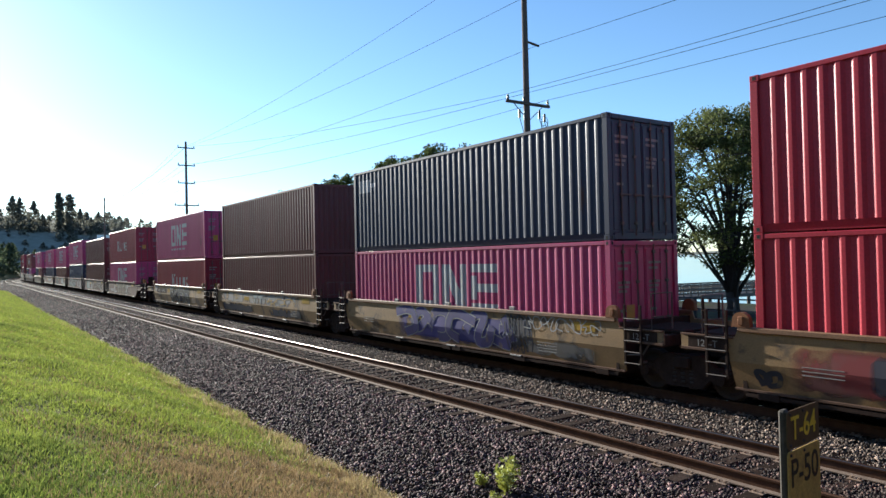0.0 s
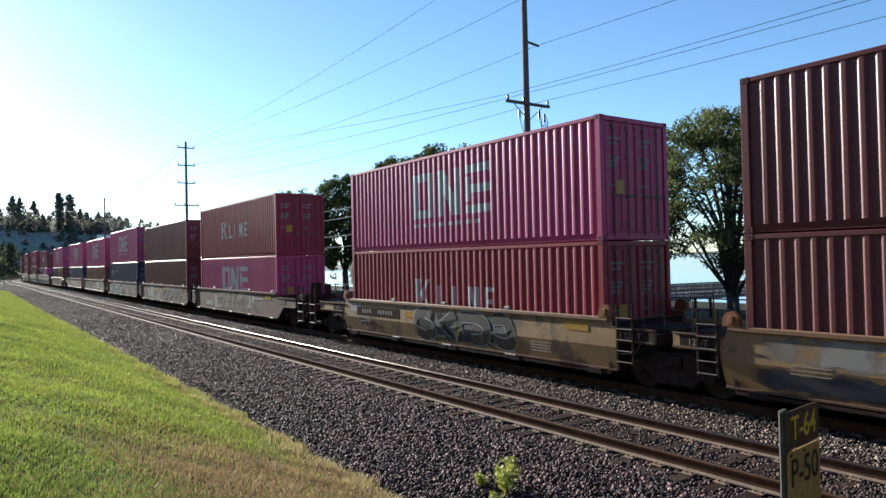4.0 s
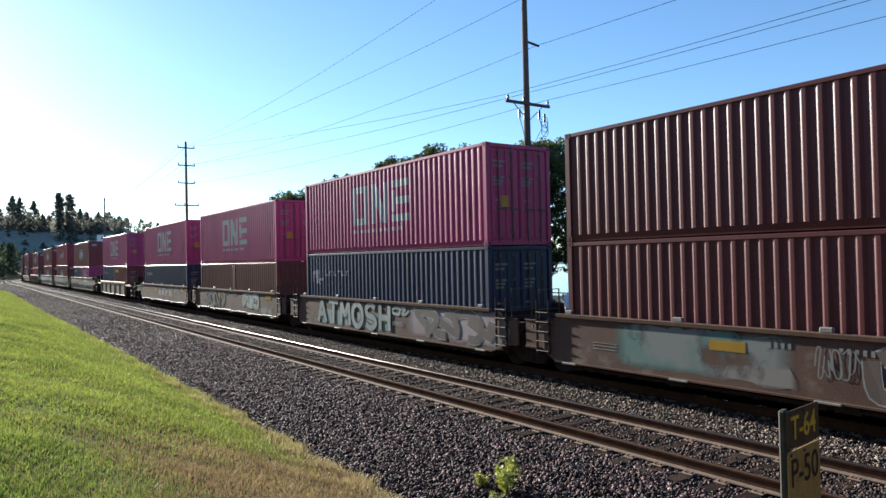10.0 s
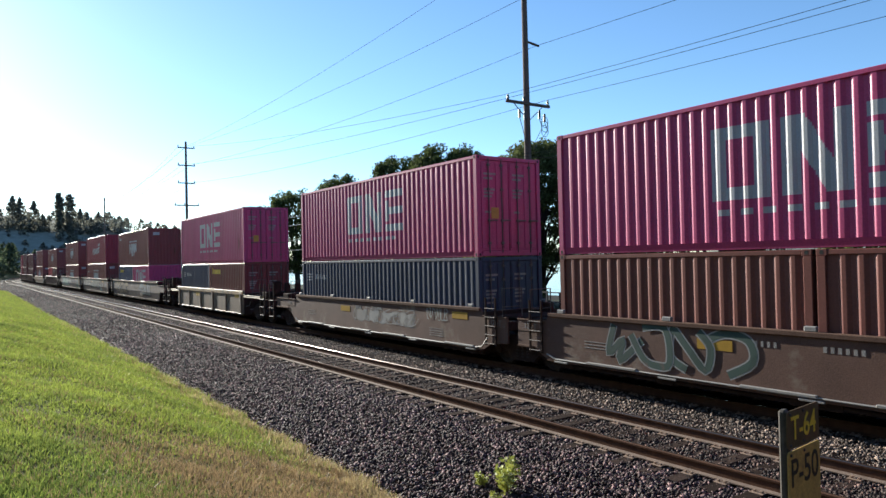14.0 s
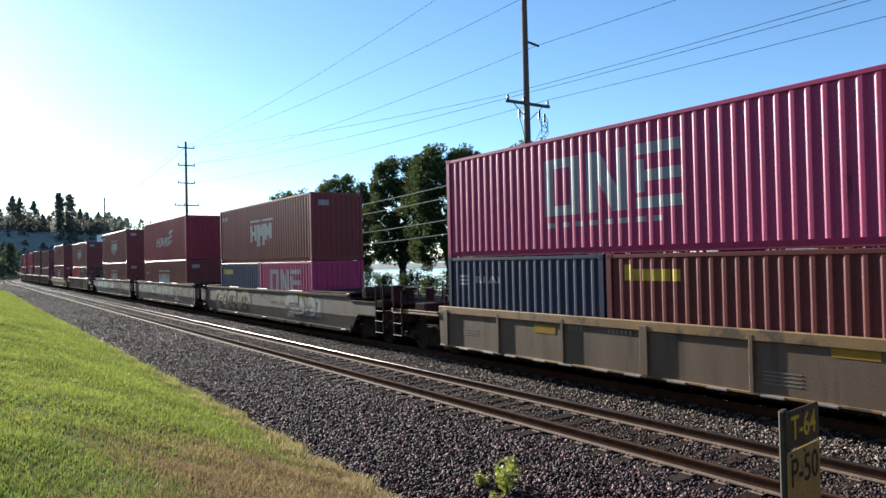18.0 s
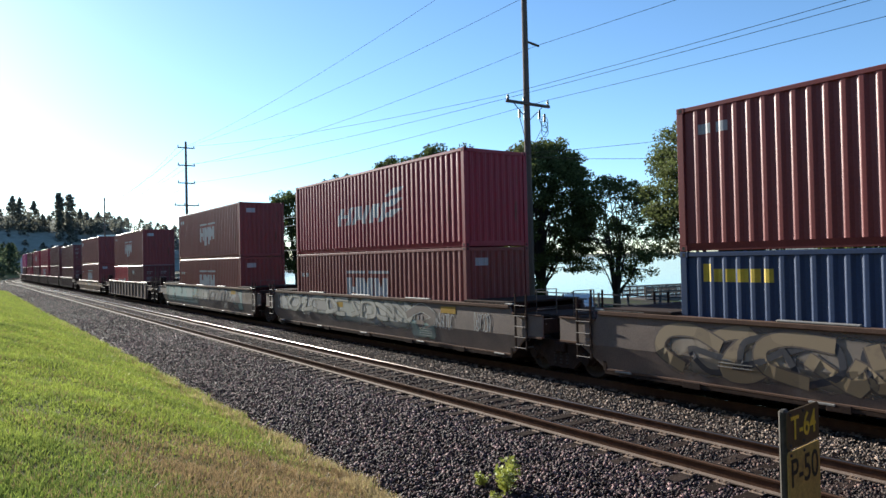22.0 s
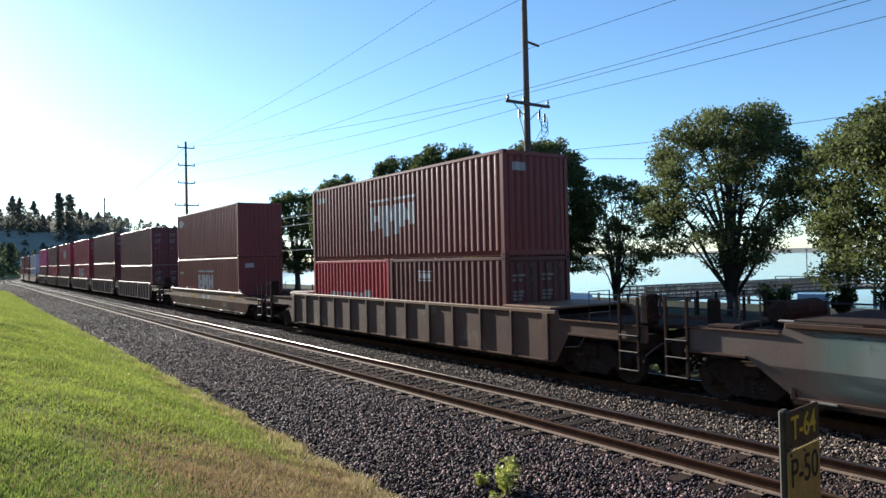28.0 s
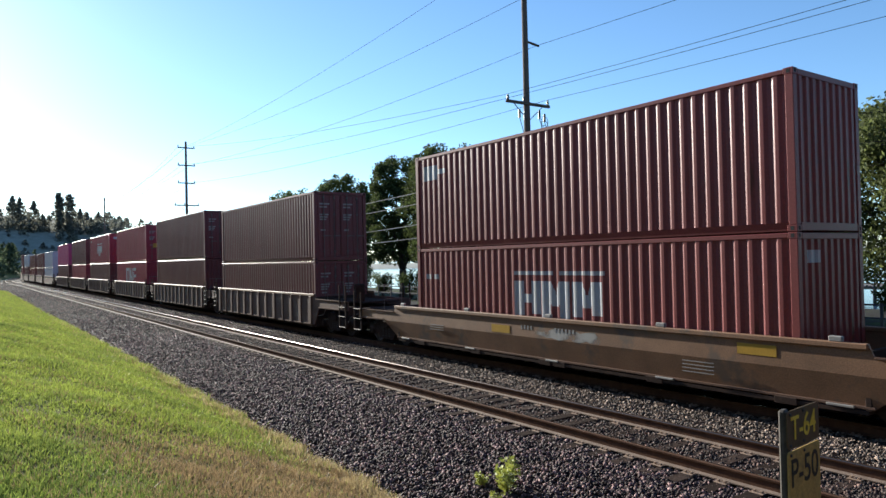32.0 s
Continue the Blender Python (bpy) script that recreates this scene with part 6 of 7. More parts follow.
def maple(x, y, height, spread, label, seed, leaves, stems=16, low=0.12, size=0.12, shell=150, fork=0.1, skirt=0.0, leaf="leaf"):
    """An open vase-shaped maple: many stems from a low fork, leaves at the ends of the twigs, gaps between them."""
    rnd = random.Random(seed)
    root = tagged(new("tree"), label, "tree", "park trees")
    root.matrix_basis = pose(x, y, ground_z(x - bend(y)) - 0.05)
    b, centres = Build(), []
    hf, zc, rz = height * fork, height * 0.56, height * 0.42
    b.tube([(0, 0, 0), (0.06, 0, hf * 0.5), (0, 0.04, hf * 1.15)], [height * 0.034, height * 0.027, height * 0.03], 10)
    for i in range(stems):
        a = 2 * math.pi * (i * 0.618 + rnd.uniform(-0.06, 0.06))
        e = -0.6 + 2.0 * ((i + 0.5) / stems) ** 0.85
        k = rnd.uniform(0.78, 0.95)
        tip = Vector((math.cos(a) * math.cos(e) * spread * k, math.sin(a) * math.cos(e) * spread * k, zc + math.sin(e) * rz * k))
        foot = Vector((math.cos(a) * 0.12, math.sin(a) * 0.12, hf * rnd.uniform(0.7, 1.1)))
        up = 0.5 if e > 0.2 else 0.3
        k1 = Vector((tip.x * 0.22, tip.y * 0.22, foot.z + (tip.z - foot.z) * up)) + Vector((rnd.uniform(-0.25, 0.25), rnd.uniform(-0.25, 0.25), 0))
        k2 = Vector((tip.x * 0.6, tip.y * 0.6, foot.z + (tip.z - foot.z) * 0.82))
        r0 = height * rnd.uniform(0.008, 0.013)
        b.tube([foot, foot.lerp(k1, 0.5) + Vector((0, 0, 0.1)), k1, k2, tip], [r0, r0 * 0.8, r0 * 0.62, r0 * 0.36, r0 * 0.12], 6)
        for j in range(13):
            f = rnd.uniform(0.0, 1.0)
            s0 = k1.lerp(k2, f * 2) if f < 0.5 else k2.lerp(tip, f * 2 - 1)
            d = Vector((rnd.uniform(-1, 1), rnd.uniform(-1, 1), rnd.uniform(-0.25, 0.8))).normalized() * spread * rnd.uniform(0.16, 0.36)
            d += Vector((tip.x, tip.y, 0)).normalized() * spread * 0.08
            end = s0 + d
            out = math.hypot(end.x / spread, end.y / spread, (end.z - zc) / rz)
            if out > 1.0:
                end = Vector((end.x / out, end.y / out, zc + (end.z - zc) / out))
            b.tube([s0, s0.lerp(end, 0.55) + Vector((0, 0, 0.12)), end], [r0 * 0.36, r0 * 0.22, r0 * 0.09], 4)
            if end.z > height * low and out > 0.58:
                r = spread * rnd.uniform(0.09, 0.18)
                centres.append((*end, r, r * 0.6))
        centres.append((*tip, spread * 0.16, spread * 0.11))
    for i in range(shell):
        a, e = rnd.uniform(0, 2 * math.pi), math.asin(rnd.uniform(-0.8, 1.0))
        k = rnd.uniform(0.76, 0.97) * (1 + 0.14 * noise.noise((math.cos(a) * 2, math.sin(a) * 2 + e * 2, seed)))
        w = math.cos(e) ** (0.8 - 0.6 * skirt if e < 0 else 0.8)
        c = (math.cos(a) * w * spread * k, math.sin(a) * w * spread * k, zc + math.sin(e) * rz * k * (1 + 0.2 * skirt if e < 0 else 1))
        if c[2] > height * low and rnd.random() < 0.5 + 0.6 * (math.sin(e) + 0.2) + skirt:
            r = spread * rnd.uniform(0.1, 0.19)
            centres.append((*c, r, r * 0.65))
    part("trunk", b.mesh("trunk", [M["bark"]], True), root)
    v, f = leaf_cloud(centres, leaves, size, seed)
    part("crown", stuff_mesh("crown", v, f, [M[leaf]]), root)


def make_trees():
    lab = "round-crowned green maple with many dark stems in the park"
    dark = "dense dark rounded maple beyond the tracks"
    maple(39.1, 24.5, 13.2, 5.3, lab, 11, 47000, stems=26, shell=260, size=0.1, low=0.1)
    maple(37.5, 13.0, 11.8, 5.4, lab, 12, 60000, stems=24, low=0.02, shell=360, size=0.11, skirt=0.9)
    maple(40.5, 34.9, 10.2, 3.8, "smaller thin-leaved maple with leaning forked trunk", 13, 20000, stems=18, shell=130, low=0.1, size=0.1)
    maple(38.2, 40.6, 13.8, 4.3, "tall green maple behind a power pole", 14, 56000, stems=22, low=0.02, size=0.12, shell=380, skirt=1.0)
    maple(31.0, 37.4, 10.2, 2.3, "slender yellow-green young maple", 15, 19000, stems=14, low=0.07, size=0.11, shell=170, skirt=0.8, leaf="leafbright")
    tree(37.5, 52.3, 15.5, 4.3, dark, 16, 42000, crown_from=0.16)
    tree(38.0, 61.4, 15.8, 3.6, dark, 17, 38000, crown_from=0.16)
    tree(38.0, 74.6, 15.0, 4.0, dark, 18, 28000, size=0.16, crown_from=0.12)
    tree(38.0, 89.0, 14.8, 4.3, dark, 19, 22000, size=0.18)
    tree(38.0, 105.0, 13.8, 4.0, dark, 20, 16000, size=0.19)


make_trees()
make_wires()


def fence():
    root = tagged(new("fence"), "dark steel post-and-rail fence along the park", "fence")
    post = Build()
    post.box(-0.06, 0.06, -0.06, 0.06, 0, 1.4, c=0.01)
    me = post.mesh("post", [M["darksteel"]])
    for i in range(30):
        y = 2 + i * 2.4
        part("post", me, root, m=pose(34, y, ground_z(34)))
    for z in (0.7, 1.3):
        r = Build()
        r.box(33.97, 34.03, 2, 71.6, ground_z(34) + z - 0.04, ground_z(34) + z + 0.04, c=0.01)
        part("fence_rail", r.mesh("fence_rail", [M["darksteel"]]), root)


fence()


def brambles():
    """Low dark brush between the far track and the park road."""
    rng = np.random.default_rng(31)
    rnd = random.Random(31)
    cs = []
    for i in range(420):
        y = rnd.uniform(-6, 95)
        x = 17.6 + rnd.uniform(-0.5, 2.2)
        r = rnd.uniform(0.35, 0.7)
        cs.append((x, y, ground_z(x) + 0.3 + rnd.uniform(0, 0.75), r, r * 0.75))
    v, f = leaf_cloud(cs, 46000, 0.1, 31)
    tagged(new("brambles", stuff_mesh("brambles", v, f, [M["leafdeep"]])), "low dark brambles beside the far track", "bushes", kind="stuff")


brambles()


def shrub(x, y, h, seed):
    """A loose dark shrub: a few stems and clumps of small leaves."""
    rnd = random.Random(seed)
    root = tagged(new("shrub"), "loose dark green shrub beside the park fence", "shrub", "park shrubs")
    root.matrix_basis = pose(x, y, ground_z(x) - 0.05)
    b, cs = Build(), []
    for i in range(7):
        a, r = rnd.uniform(0, 6.28), rnd.uniform(0.1, 0.55) * h
        tip = Vector((math.cos(a) * r, math.sin(a) * r, h * rnd.uniform(0.55, 0.95)))
        b.tube([(0, 0, 0), tip * 0.55 + Vector((0, 0, 0.1)), tip], [0.035, 0.022, 0.008], 5)
        for f in (0.5, 0.75, 1.0):
            q = h * rnd.uniform(0.14, 0.26)
            cs.append((*(tip * f), q, q * 0.8))
    part("stems", b.mesh("stems", [M["bark"]]), root)
    v, f = leaf_cloud(cs, 2000, 0.1, seed)
    part("leaves", stuff_mesh("leaves", v, f, [M["leafdeep"]]), root)


for k_, (sx_, sy_, sh_) in enumerate(((35.2, 38.0, 1.7), (35.8, 41.5, 2.2), (35.0, 45.0, 1.6), (35.6, 49.0, 2.3), (35.2, 52.5, 1.8), (35.9, 56.5, 2.2), (35.3, 61.0, 1.9), (36.0, 66.0, 2.4), (44.5, 24.6, 2.3), (43.8, 20.2, 2.0), (44.6, 17.8, 2.6))):
    shrub(sx_, sy_, sh_ * (1.35 if sy_ > 30 else 1.0), 200 + k_)


def pier():
    root = tagged(new("pier"), "long grey timber fishing pier with railings over the water", "pier")
    a, b_ = Vector((56.0, 46.03, -1.5)), Vector((89.0, 40.2, -1.45))
    d = (b_ - a).normalized()
    ang = math.degrees(math.atan2(d.y, d.x))
    L = (b_ - a).length
    root.matrix_basis = pose(*a, 0, 0, ang)
    k = Build()
    k.box(0, L, -1.8, 1.8, -0.35, 0.0, c=0.02)
    part("deck", k.mesh("deck", [M["pier"]]), root)
    post = Build()
    post.box(-0.06, 0.06, -0.06, 0.06, 0, 1.15, c=0.01)
    pm = post.mesh("railing_post", [M["pier"]])
    pick = Build()
    for j in range(5):
        pick.box(-0.42 + 0.19 * j, -0.34 + 0.19 * j, -0.02, 0.02, 0.2, 1.05)
    panel = pick.mesh("picket_panel", [M["pier"]])
    pile = Build()
    pile.tube([(0, 0, -6.5), (0, 0, -0.3)], 0.2, 8)
    pl = pile.mesh("pile", [M["timber"]])
    for i in range(int(L)):
        for y in (-1.75, 1.75):
            part("railing_post", pm, root, m=pose(i * 1.0, y, 0))
            part("picket_panel", panel, root, m=pose(i * 1.0 + 0.5, y, 0))
            if i % 6 == 0:
                part("pillar", pl, root, m=pose(i * 1.0, y * 0.85, 0))
    for y in (-1.75, 1.75):
        for z in (0.3, 0.7, 1.12):
            r = Build()
            r.box(0, L, y - 0.03, y + 0.03, z - 0.08, z + 0.08, c=0.01)
            part("railing", r.mesh("railing", [M["pier"]]), root)


pier()


def pier_head():
    root = tagged(new("fishing_platform"), "wide timber platform with railing at the pier's end", "pier")
    root.matrix_basis = pose(92.0, 40.0, -1.45)
    k = Build()
    k.box(-4, 4, -9, 9, -0.35, 0.0, c=0.02)
    part("deck", k.mesh("deck", [M["pier"]]), root)
    pile, post, lamp = Build(), Build(), Build()
    pile.tube([(0, 0, -6.5), (0, 0, -0.3)], 0.22, 8)
    post.box(-0.06, 0.06, -0.06, 0.06, 0, 1.15, c=0.01)
    lamp.tube([(0, 0, 0), (0, 0, 4.6)], 0.06, 6)
    lamp.box(-0.3, 0.3, -0.1, 0.1, 4.5, 4.6, c=0.02)
    pm, qm, lm = pile.mesh("pile", [M["timber"]]), post.mesh("railing_post", [M["pier"]]), lamp.mesh("lamp_post", [M["darksteel"]])
    for i in range(10):
        for x in (-3.8, 3.8):
            part("railing_post", qm, root, m=pose(x, -9 + i * 2, 0))
            if i % 3 == 0:
                part("pillar", pm, root, m=pose(x, -9 + i * 2, 0))
    for y in (-4, 5):
        part("lamp_post", lm, root, m=pose(-3.5, y, 0))
    for x in (-3.8, 3.8):
        for z in (0.35, 0.75, 1.12):
            r = Build()
            r.box(x - 0.03, x + 0.03, -9, 9, z - 0.05, z + 0.05, c=0.01)
            part("railing", r.mesh("railing", [M["pier"]]), root)


pier_head()


def hills():
    g = Build()
    n = 70
    for i in range(n + 1):
        az = -30 + i * 0.95
        a = radians(az)
        h = 40 + 9 * noise.noise((i * 0.21, 0.4, 0)) + 5 * noise.noise((i * 0.6, 2.4, 0))
        h *= min(1.0, max(0.0, 1 - (az - 9) / 16))
        for rr, hh in ((470, -3.0), (520, h * 0.45), (600, h), (900, h * 1.05), (901, -8)):
            g.v.append((math.sin(a) * rr, math.cos(a) * rr, -1.0 + hh))
    for i in range(n):
        for j in range(4):
            g.f.append((i * 5 + j, i * 5 + 5 + j, i * 5 + 6 + j, i * 5 + 1 + j))
            g.m.append(0)
    tagged(new("hillside", g.mesh("hillside", [M["hill"]], True)), "wooded hillside behind the bend, colour paled for haze", "hill", kind="structure")
    f = Build()
    for i in range(60):
        y = -2500 + i * 110
        h = 13 + 9 * noise.noise((i * 0.13, 3.1, 0)) + 4 * noise.noise((i * 0.5, 8.1, 0))
        f.v += [(2750, y, -6), (2800, y, h), (2990, y, h), (2995, y, -6)]
    for i in range(59):
        for j in range(3):
            f.f.append((i * 4 + j, i * 4 + 4 + j, i * 4 + 5 + j, i * 4 + 1 + j))
            f.m.append(0)
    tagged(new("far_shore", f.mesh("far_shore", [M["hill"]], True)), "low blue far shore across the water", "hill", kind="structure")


hills()


def conifer_cloud(centres, rng, column=False, leaf=0.045):
    """Rough crowns for far woods: each a tapering heap of leaf quads. centres: (x, y, base, height, radius, leaves)."""
    vs = []
    for x, y, z, h, r, n in centres:
        u = rng.random(n)
        a = rng.uniform(0, 2 * np.pi, n)
        taper = np.where(u < 0.15, u / 0.15, 1 - (np.maximum(u - 0.15, 0) / 0.85) ** 1.4)
        if column:
            taper = np.sqrt(np.maximum(1 - ((u - 0.5) / 0.52) ** 4, 0.02))
        rad = r * np.maximum(taper, 0.03) * rng.random(n) ** 0.4 * (1 + 0.35 * np.sin(a * 5 + u * 30))
        p = np.stack([x + rad * np.cos(a), y + rad * np.sin(a), z + h * u], -1)
        d1, d2 = rng.normal(size=(n, 3)), rng.normal(size=(n, 3))
        s = leaf * h * rng.uniform(0.5, 1.2, (n, 1))
        d1 = d1 / np.linalg.norm(d1, axis=1, keepdims=True) * s
        d2 = d2 / np.linalg.norm(d2, axis=1, keepdims=True) * s
        vs.append(np.stack([p - d1, p + d2, p + d1, p - d2], 1).reshape(-1, 3))
    v = np.concatenate(vs)
    return v, np.arange(len(v)).reshape(-1, 4)


def on_bearing(az, dist):
    return math.sin(radians(az)) * dist, math.cos(radians(az)) * dist


def woods():
    rng = np.random.default_rng(21)
    rnd = random.Random(9)
    # woods over the hillside
    cs = []
    for i in range(560):
        az, d = rnd.uniform(-26, 20), rnd.uniform(505, 640)
        x, y = on_bearing(az, d)
        k = min(1.0, max(0.0, 1 - (az - 9) / 16))
        z = -1 + 40 * k * min(1, max(0.1, (d - 480) / 120))
        cs.append((x, y, z - 3, rnd.uniform(7, 12), rnd.uniform(4.5, 8), 90))
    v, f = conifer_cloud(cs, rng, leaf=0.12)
    tagged(new("hill_woods", stuff_mesh("hill_woods", v, f, [M["leafpaled"]])), "mixed woods on the far hillside, colour paled for haze", "woods", kind="stuff")
    # tall single trees on the skyline, crowns thinned and paled to stand for haze
    for az, h, r in ((3.05, 27, 7.5), (3.5, 26, 7.0), (4.35, 24, 6.5), (5.95, 30, 2.6), (6.62, 29, 2.9), (7.3, 19, 6.0), (8.5, 17, 7.0), (9.6, 13, 7.0), (2.2, 20, 7.0), (5.3, 14, 7.0), (8.0, 13, 6.0), (4.9, 15, 6.0)):
        x, y = on_bearing(az, 560)
        root = tagged(new("tree"), "tall tree on the hill's skyline, thinned and paled for haze", "tree", "skyline trees")
        root.matrix_basis = pose(x, y, 26)
        t = Build()
        t.tube([(0, 0, 0), (0, 0, h * 0.95)], [0.5, 0.08], 6)
        part("trunk", t.mesh("trunk", [M["bark"]]), root)
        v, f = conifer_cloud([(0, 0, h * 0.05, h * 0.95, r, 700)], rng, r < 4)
        part("crown", stuff_mesh("crown", v, f, [M["leafpaled"]]), root)
    # thicket on the lawn's side of the bend
    cs = []
    for i in range(60):
        y = rnd.uniform(232, 330)
        x = bend(y) + rnd.uniform(-16, 4.5) - (3 if y < 260 else 0)
        cs.append((x, y, ground_z(x - bend(y)) - 0.5, rnd.uniform(8, 14), rnd.uniform(3, 5), 300))
    v, f = conifer_cloud(cs, rng, leaf=0.05)
    tagged(new("trackside_thicket", stuff_mesh("trackside_thicket", v, f, [M["leafthick"]])), "dark green thicket on the inside of the bend", "bushes", kind="stuff")


woods()


def house(az, dist, z, w, seed, label):
    """A small pale house among the trees of the hillside."""
    x, y = on_bearing(az, dist)
    root = tagged(new("house"), label, "house", "hillside houses")
    root.matrix_basis = pose(x, y, z, 0, 0, -az)
    b = Build()
    b.box(-w / 2, w / 2, -4, 4, -4, 4.5)
    part("wall", b.mesh("wall", [M["carwhite"]]), root)
    r = Build()
    r.prism([(-w / 2 - 0.5, 4.5), (w / 2 + 0.5, 4.5), (0, 7.2)], "y", -4.5, 4.5)
    part("roof", r.mesh("roof", [M["pier"]]), root)
    g = kept("housewin", lambda: bar_mesh("window", -0.7, 0.7, -0.05, 0.05, 0, 1.4, M["carglass"], 0.02))
    for wx in (-w / 4, w / 4):
        part("window", g, root, m=pose(wx, -4.03, 1.6))


def make_grass():
    rng = np.random.default_rng(8)
    n = 330000
    y = 6.0 + 110 * rng.random(n) ** 2.4
    x = rng.uniform(-0.3, 5.3, n)
    keep = x < 5.0 + 0.12 * np.sin(y * 2.1) + 0.1 * np.sin(y * 5.3 + 1) + rng.normal(0, 0.08, n)
    x, y = x[keep], y[keep]
    m = len(x)
    z = np.interp(x, [a for a, _ in PROFILE], [b for _, b in PROFILE]) + lawn_swell(x, y)
    # dry where the bank faces the stones and in a patch near the camera
    patch = np.exp(-((x - 3.35) / 1.95) ** 4 - ((y - 7.6) / 3.3) ** 4) * 0.96 + np.clip((x - 4.3) / 0.6, 0, 1) * np.clip(1.3 - y / 24, 0.15, 1) * 0.9
    dry = rng.random(m) < np.clip(patch + 0.05 + 0.1 * np.sin(x * 3 + y * 1.7), 0.02, 0.96)
    # the shade close to the camera, put into the colour as darker blades
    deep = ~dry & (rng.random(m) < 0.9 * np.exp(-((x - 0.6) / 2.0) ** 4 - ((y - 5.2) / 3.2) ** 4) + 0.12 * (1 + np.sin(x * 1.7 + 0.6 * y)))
    tall = np.where(x > 4.75, 1.9, 1.0)
    a = rng.uniform(0, 2 * np.pi, m)
    h = (0.034 + 0.0011 * y) * rng.uniform(0.5, 1.6, m) * tall * (1 + 0.22 * np.sin(x * 4.1 + 2 * np.sin(y * 1.3)) * np.sin(y * 2.7 + np.sin(x * 2.2)))
    wid = 0.0045 + 0.00055 * y
    lean = rng.normal(0, 0.5, (m, 2)) * h[:, None]
    dx, dy = np.cos(a) * wid, np.sin(a) * wid
    v = np.stack([np.stack([x - dx, y - dy, z - 0.02], -1), np.stack([x + dx, y + dy, z - 0.02], -1), np.stack([x + lean[:, 0], y + lean[:, 1], z + h], -1)], 1)
    for name, pick, material, label in (("grass", ~dry & ~deep, "blade", "short mown bright green lawn grass"), ("deep_grass", deep, "shadeblade", "short mown lawn grass, darker green for the shade near the camera"), ("dry_grass", dry, "dryblade", "dry straw-brown lawn grass")):
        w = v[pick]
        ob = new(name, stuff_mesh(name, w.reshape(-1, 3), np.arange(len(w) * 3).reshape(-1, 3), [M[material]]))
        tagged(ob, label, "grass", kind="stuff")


def edge_grass():
    """Unmown tall blades where the lawn meets the stones: straw near by, greener further along."""
    rng = np.random.default_rng(12)
    n = 26000
    y = 4.5 + 46 * rng.random(n) ** 1.7
    x = 4.9 + 0.12 * np.sin(y * 2.1) + 0.1 * np.sin(y * 5.3 + 1) + rng.normal(0, 0.13, n)
    z = np.interp(x, [a for a, _ in PROFILE], [b for _, b in PROFILE])
    h = (0.07 + 0.0012 * y) * rng.uniform(0.5, 1.9, n)
    wid, a = 0.0035 + 0.00045 * y, rng.uniform(0, 2 * np.pi, n)
    lean = rng.normal(0, 0.45, (n, 2)) * h[:, None]
    dx, dy = np.cos(a) * wid, np.sin(a) * wid
    v = np.stack([np.stack([x - dx, y - dy, z - 0.02], -1), np.stack([x + dx, y + dy, z - 0.02], -1), np.stack([x + lean[:, 0], y + lean[:, 1], z + h], -1)], 1)
    straw = rng.random(n) < np.clip(1.35 - y / 22, 0.25, 0.97)
    for name, pick, material, label in (("edge_straw", straw, "strawblade", "tall pale straw along the stones, backlight put into its colour"), ("edge_grass", ~straw, "blade", "tall unmown green grass along the edge of the stones")):
        w = v[pick]
        tagged(new(name, stuff_mesh(name, w.reshape(-1, 3), np.arange(len(w) * 3).reshape(-1, 3), [M[material]])), label, "grass", kind="stuff")


# straw, coloured paler than the dry lawn for the backlight in tall blades
M["strawblade"] = mat("backlit_straw_blades", (0.42, 0.33, 0.17), rough=0.6, vary=0.3, scale=1.3, fine=8, bump=0, random_by="island", spread=(0.7, 1.3), through=0.5)
M["blade"] = mat("grass_blades", (0.275, 0.325, 0.062), rough=0.5, vary=0.3, scale=1.3, fine=8, bump=0, tint=(0.19, 0.24, 0.055), tint_at=0.5, tint_scale=0.55, random_by="island", spread=(0.72, 1.28), through=0.5)
# darker copy of the lawn blades: the near shade is in this colour
M["shadeblade"] = mat("shade_darkened_grass_blades", (0.15, 0.2, 0.045), rough=0.5, vary=0.3, scale=1.3, fine=8, bump=0, random_by="island", spread=(0.75, 1.25), through=0.45)
M["dryblade"] = mat("dry_grass_blades", (0.31, 0.22, 0.115), rough=0.6, vary=0.35, scale=1.3, fine=8, bump=0, random_by="island", spread=(0.7, 1.3), through=0.4)
make_grass()
edge_grass()


def weed(x, y, h, seed, label):
    rnd = random.Random(seed)
    root = tagged(new("weed"), label, "plant", "weeds in the ballast")
    root.matrix_basis = pose(x, y, float(bed_z(np.array([x]))[0]) - 0.03)
    st, lf = Build(), Build()
    for i in range(9):
        a, r = rnd.uniform(0, 6.28), rnd.uniform(0.05, 0.48) * h
        tip = Vector((math.cos(a) * r, math.sin(a) * r, h * rnd.uniform(0.55, 1.0)))
        st.tube([(0, 0, 0), tip * 0.6 + Vector((0, 0, 0.05)), tip], [0.006, 0.004, 0.002], 4)
        for k in range(45):
            p = tip * rnd.uniform(0.3, 1.0) + Vector((rnd.uniform(-1, 1), rnd.uniform(-1, 1), rnd.uniform(-1, 1))) * 0.09 * h
            d = Vector((rnd.uniform(-1, 1), rnd.uniform(-1, 1), rnd.uniform(-0.2, 0.7))).normalized()
            s = d.orthogonal().normalized()
            L = h * rnd.uniform(0.08, 0.17)
            lf.face([p, p + d * L * 0.5 + s * L * 0.3, p + d * L, p + d * L * 0.5 - s * L * 0.3])
    part("stems", st.mesh("stems", [M["blade"]]), root)
    part("leaves", lf.mesh("leaves", [M["weedleaf"]]), root)


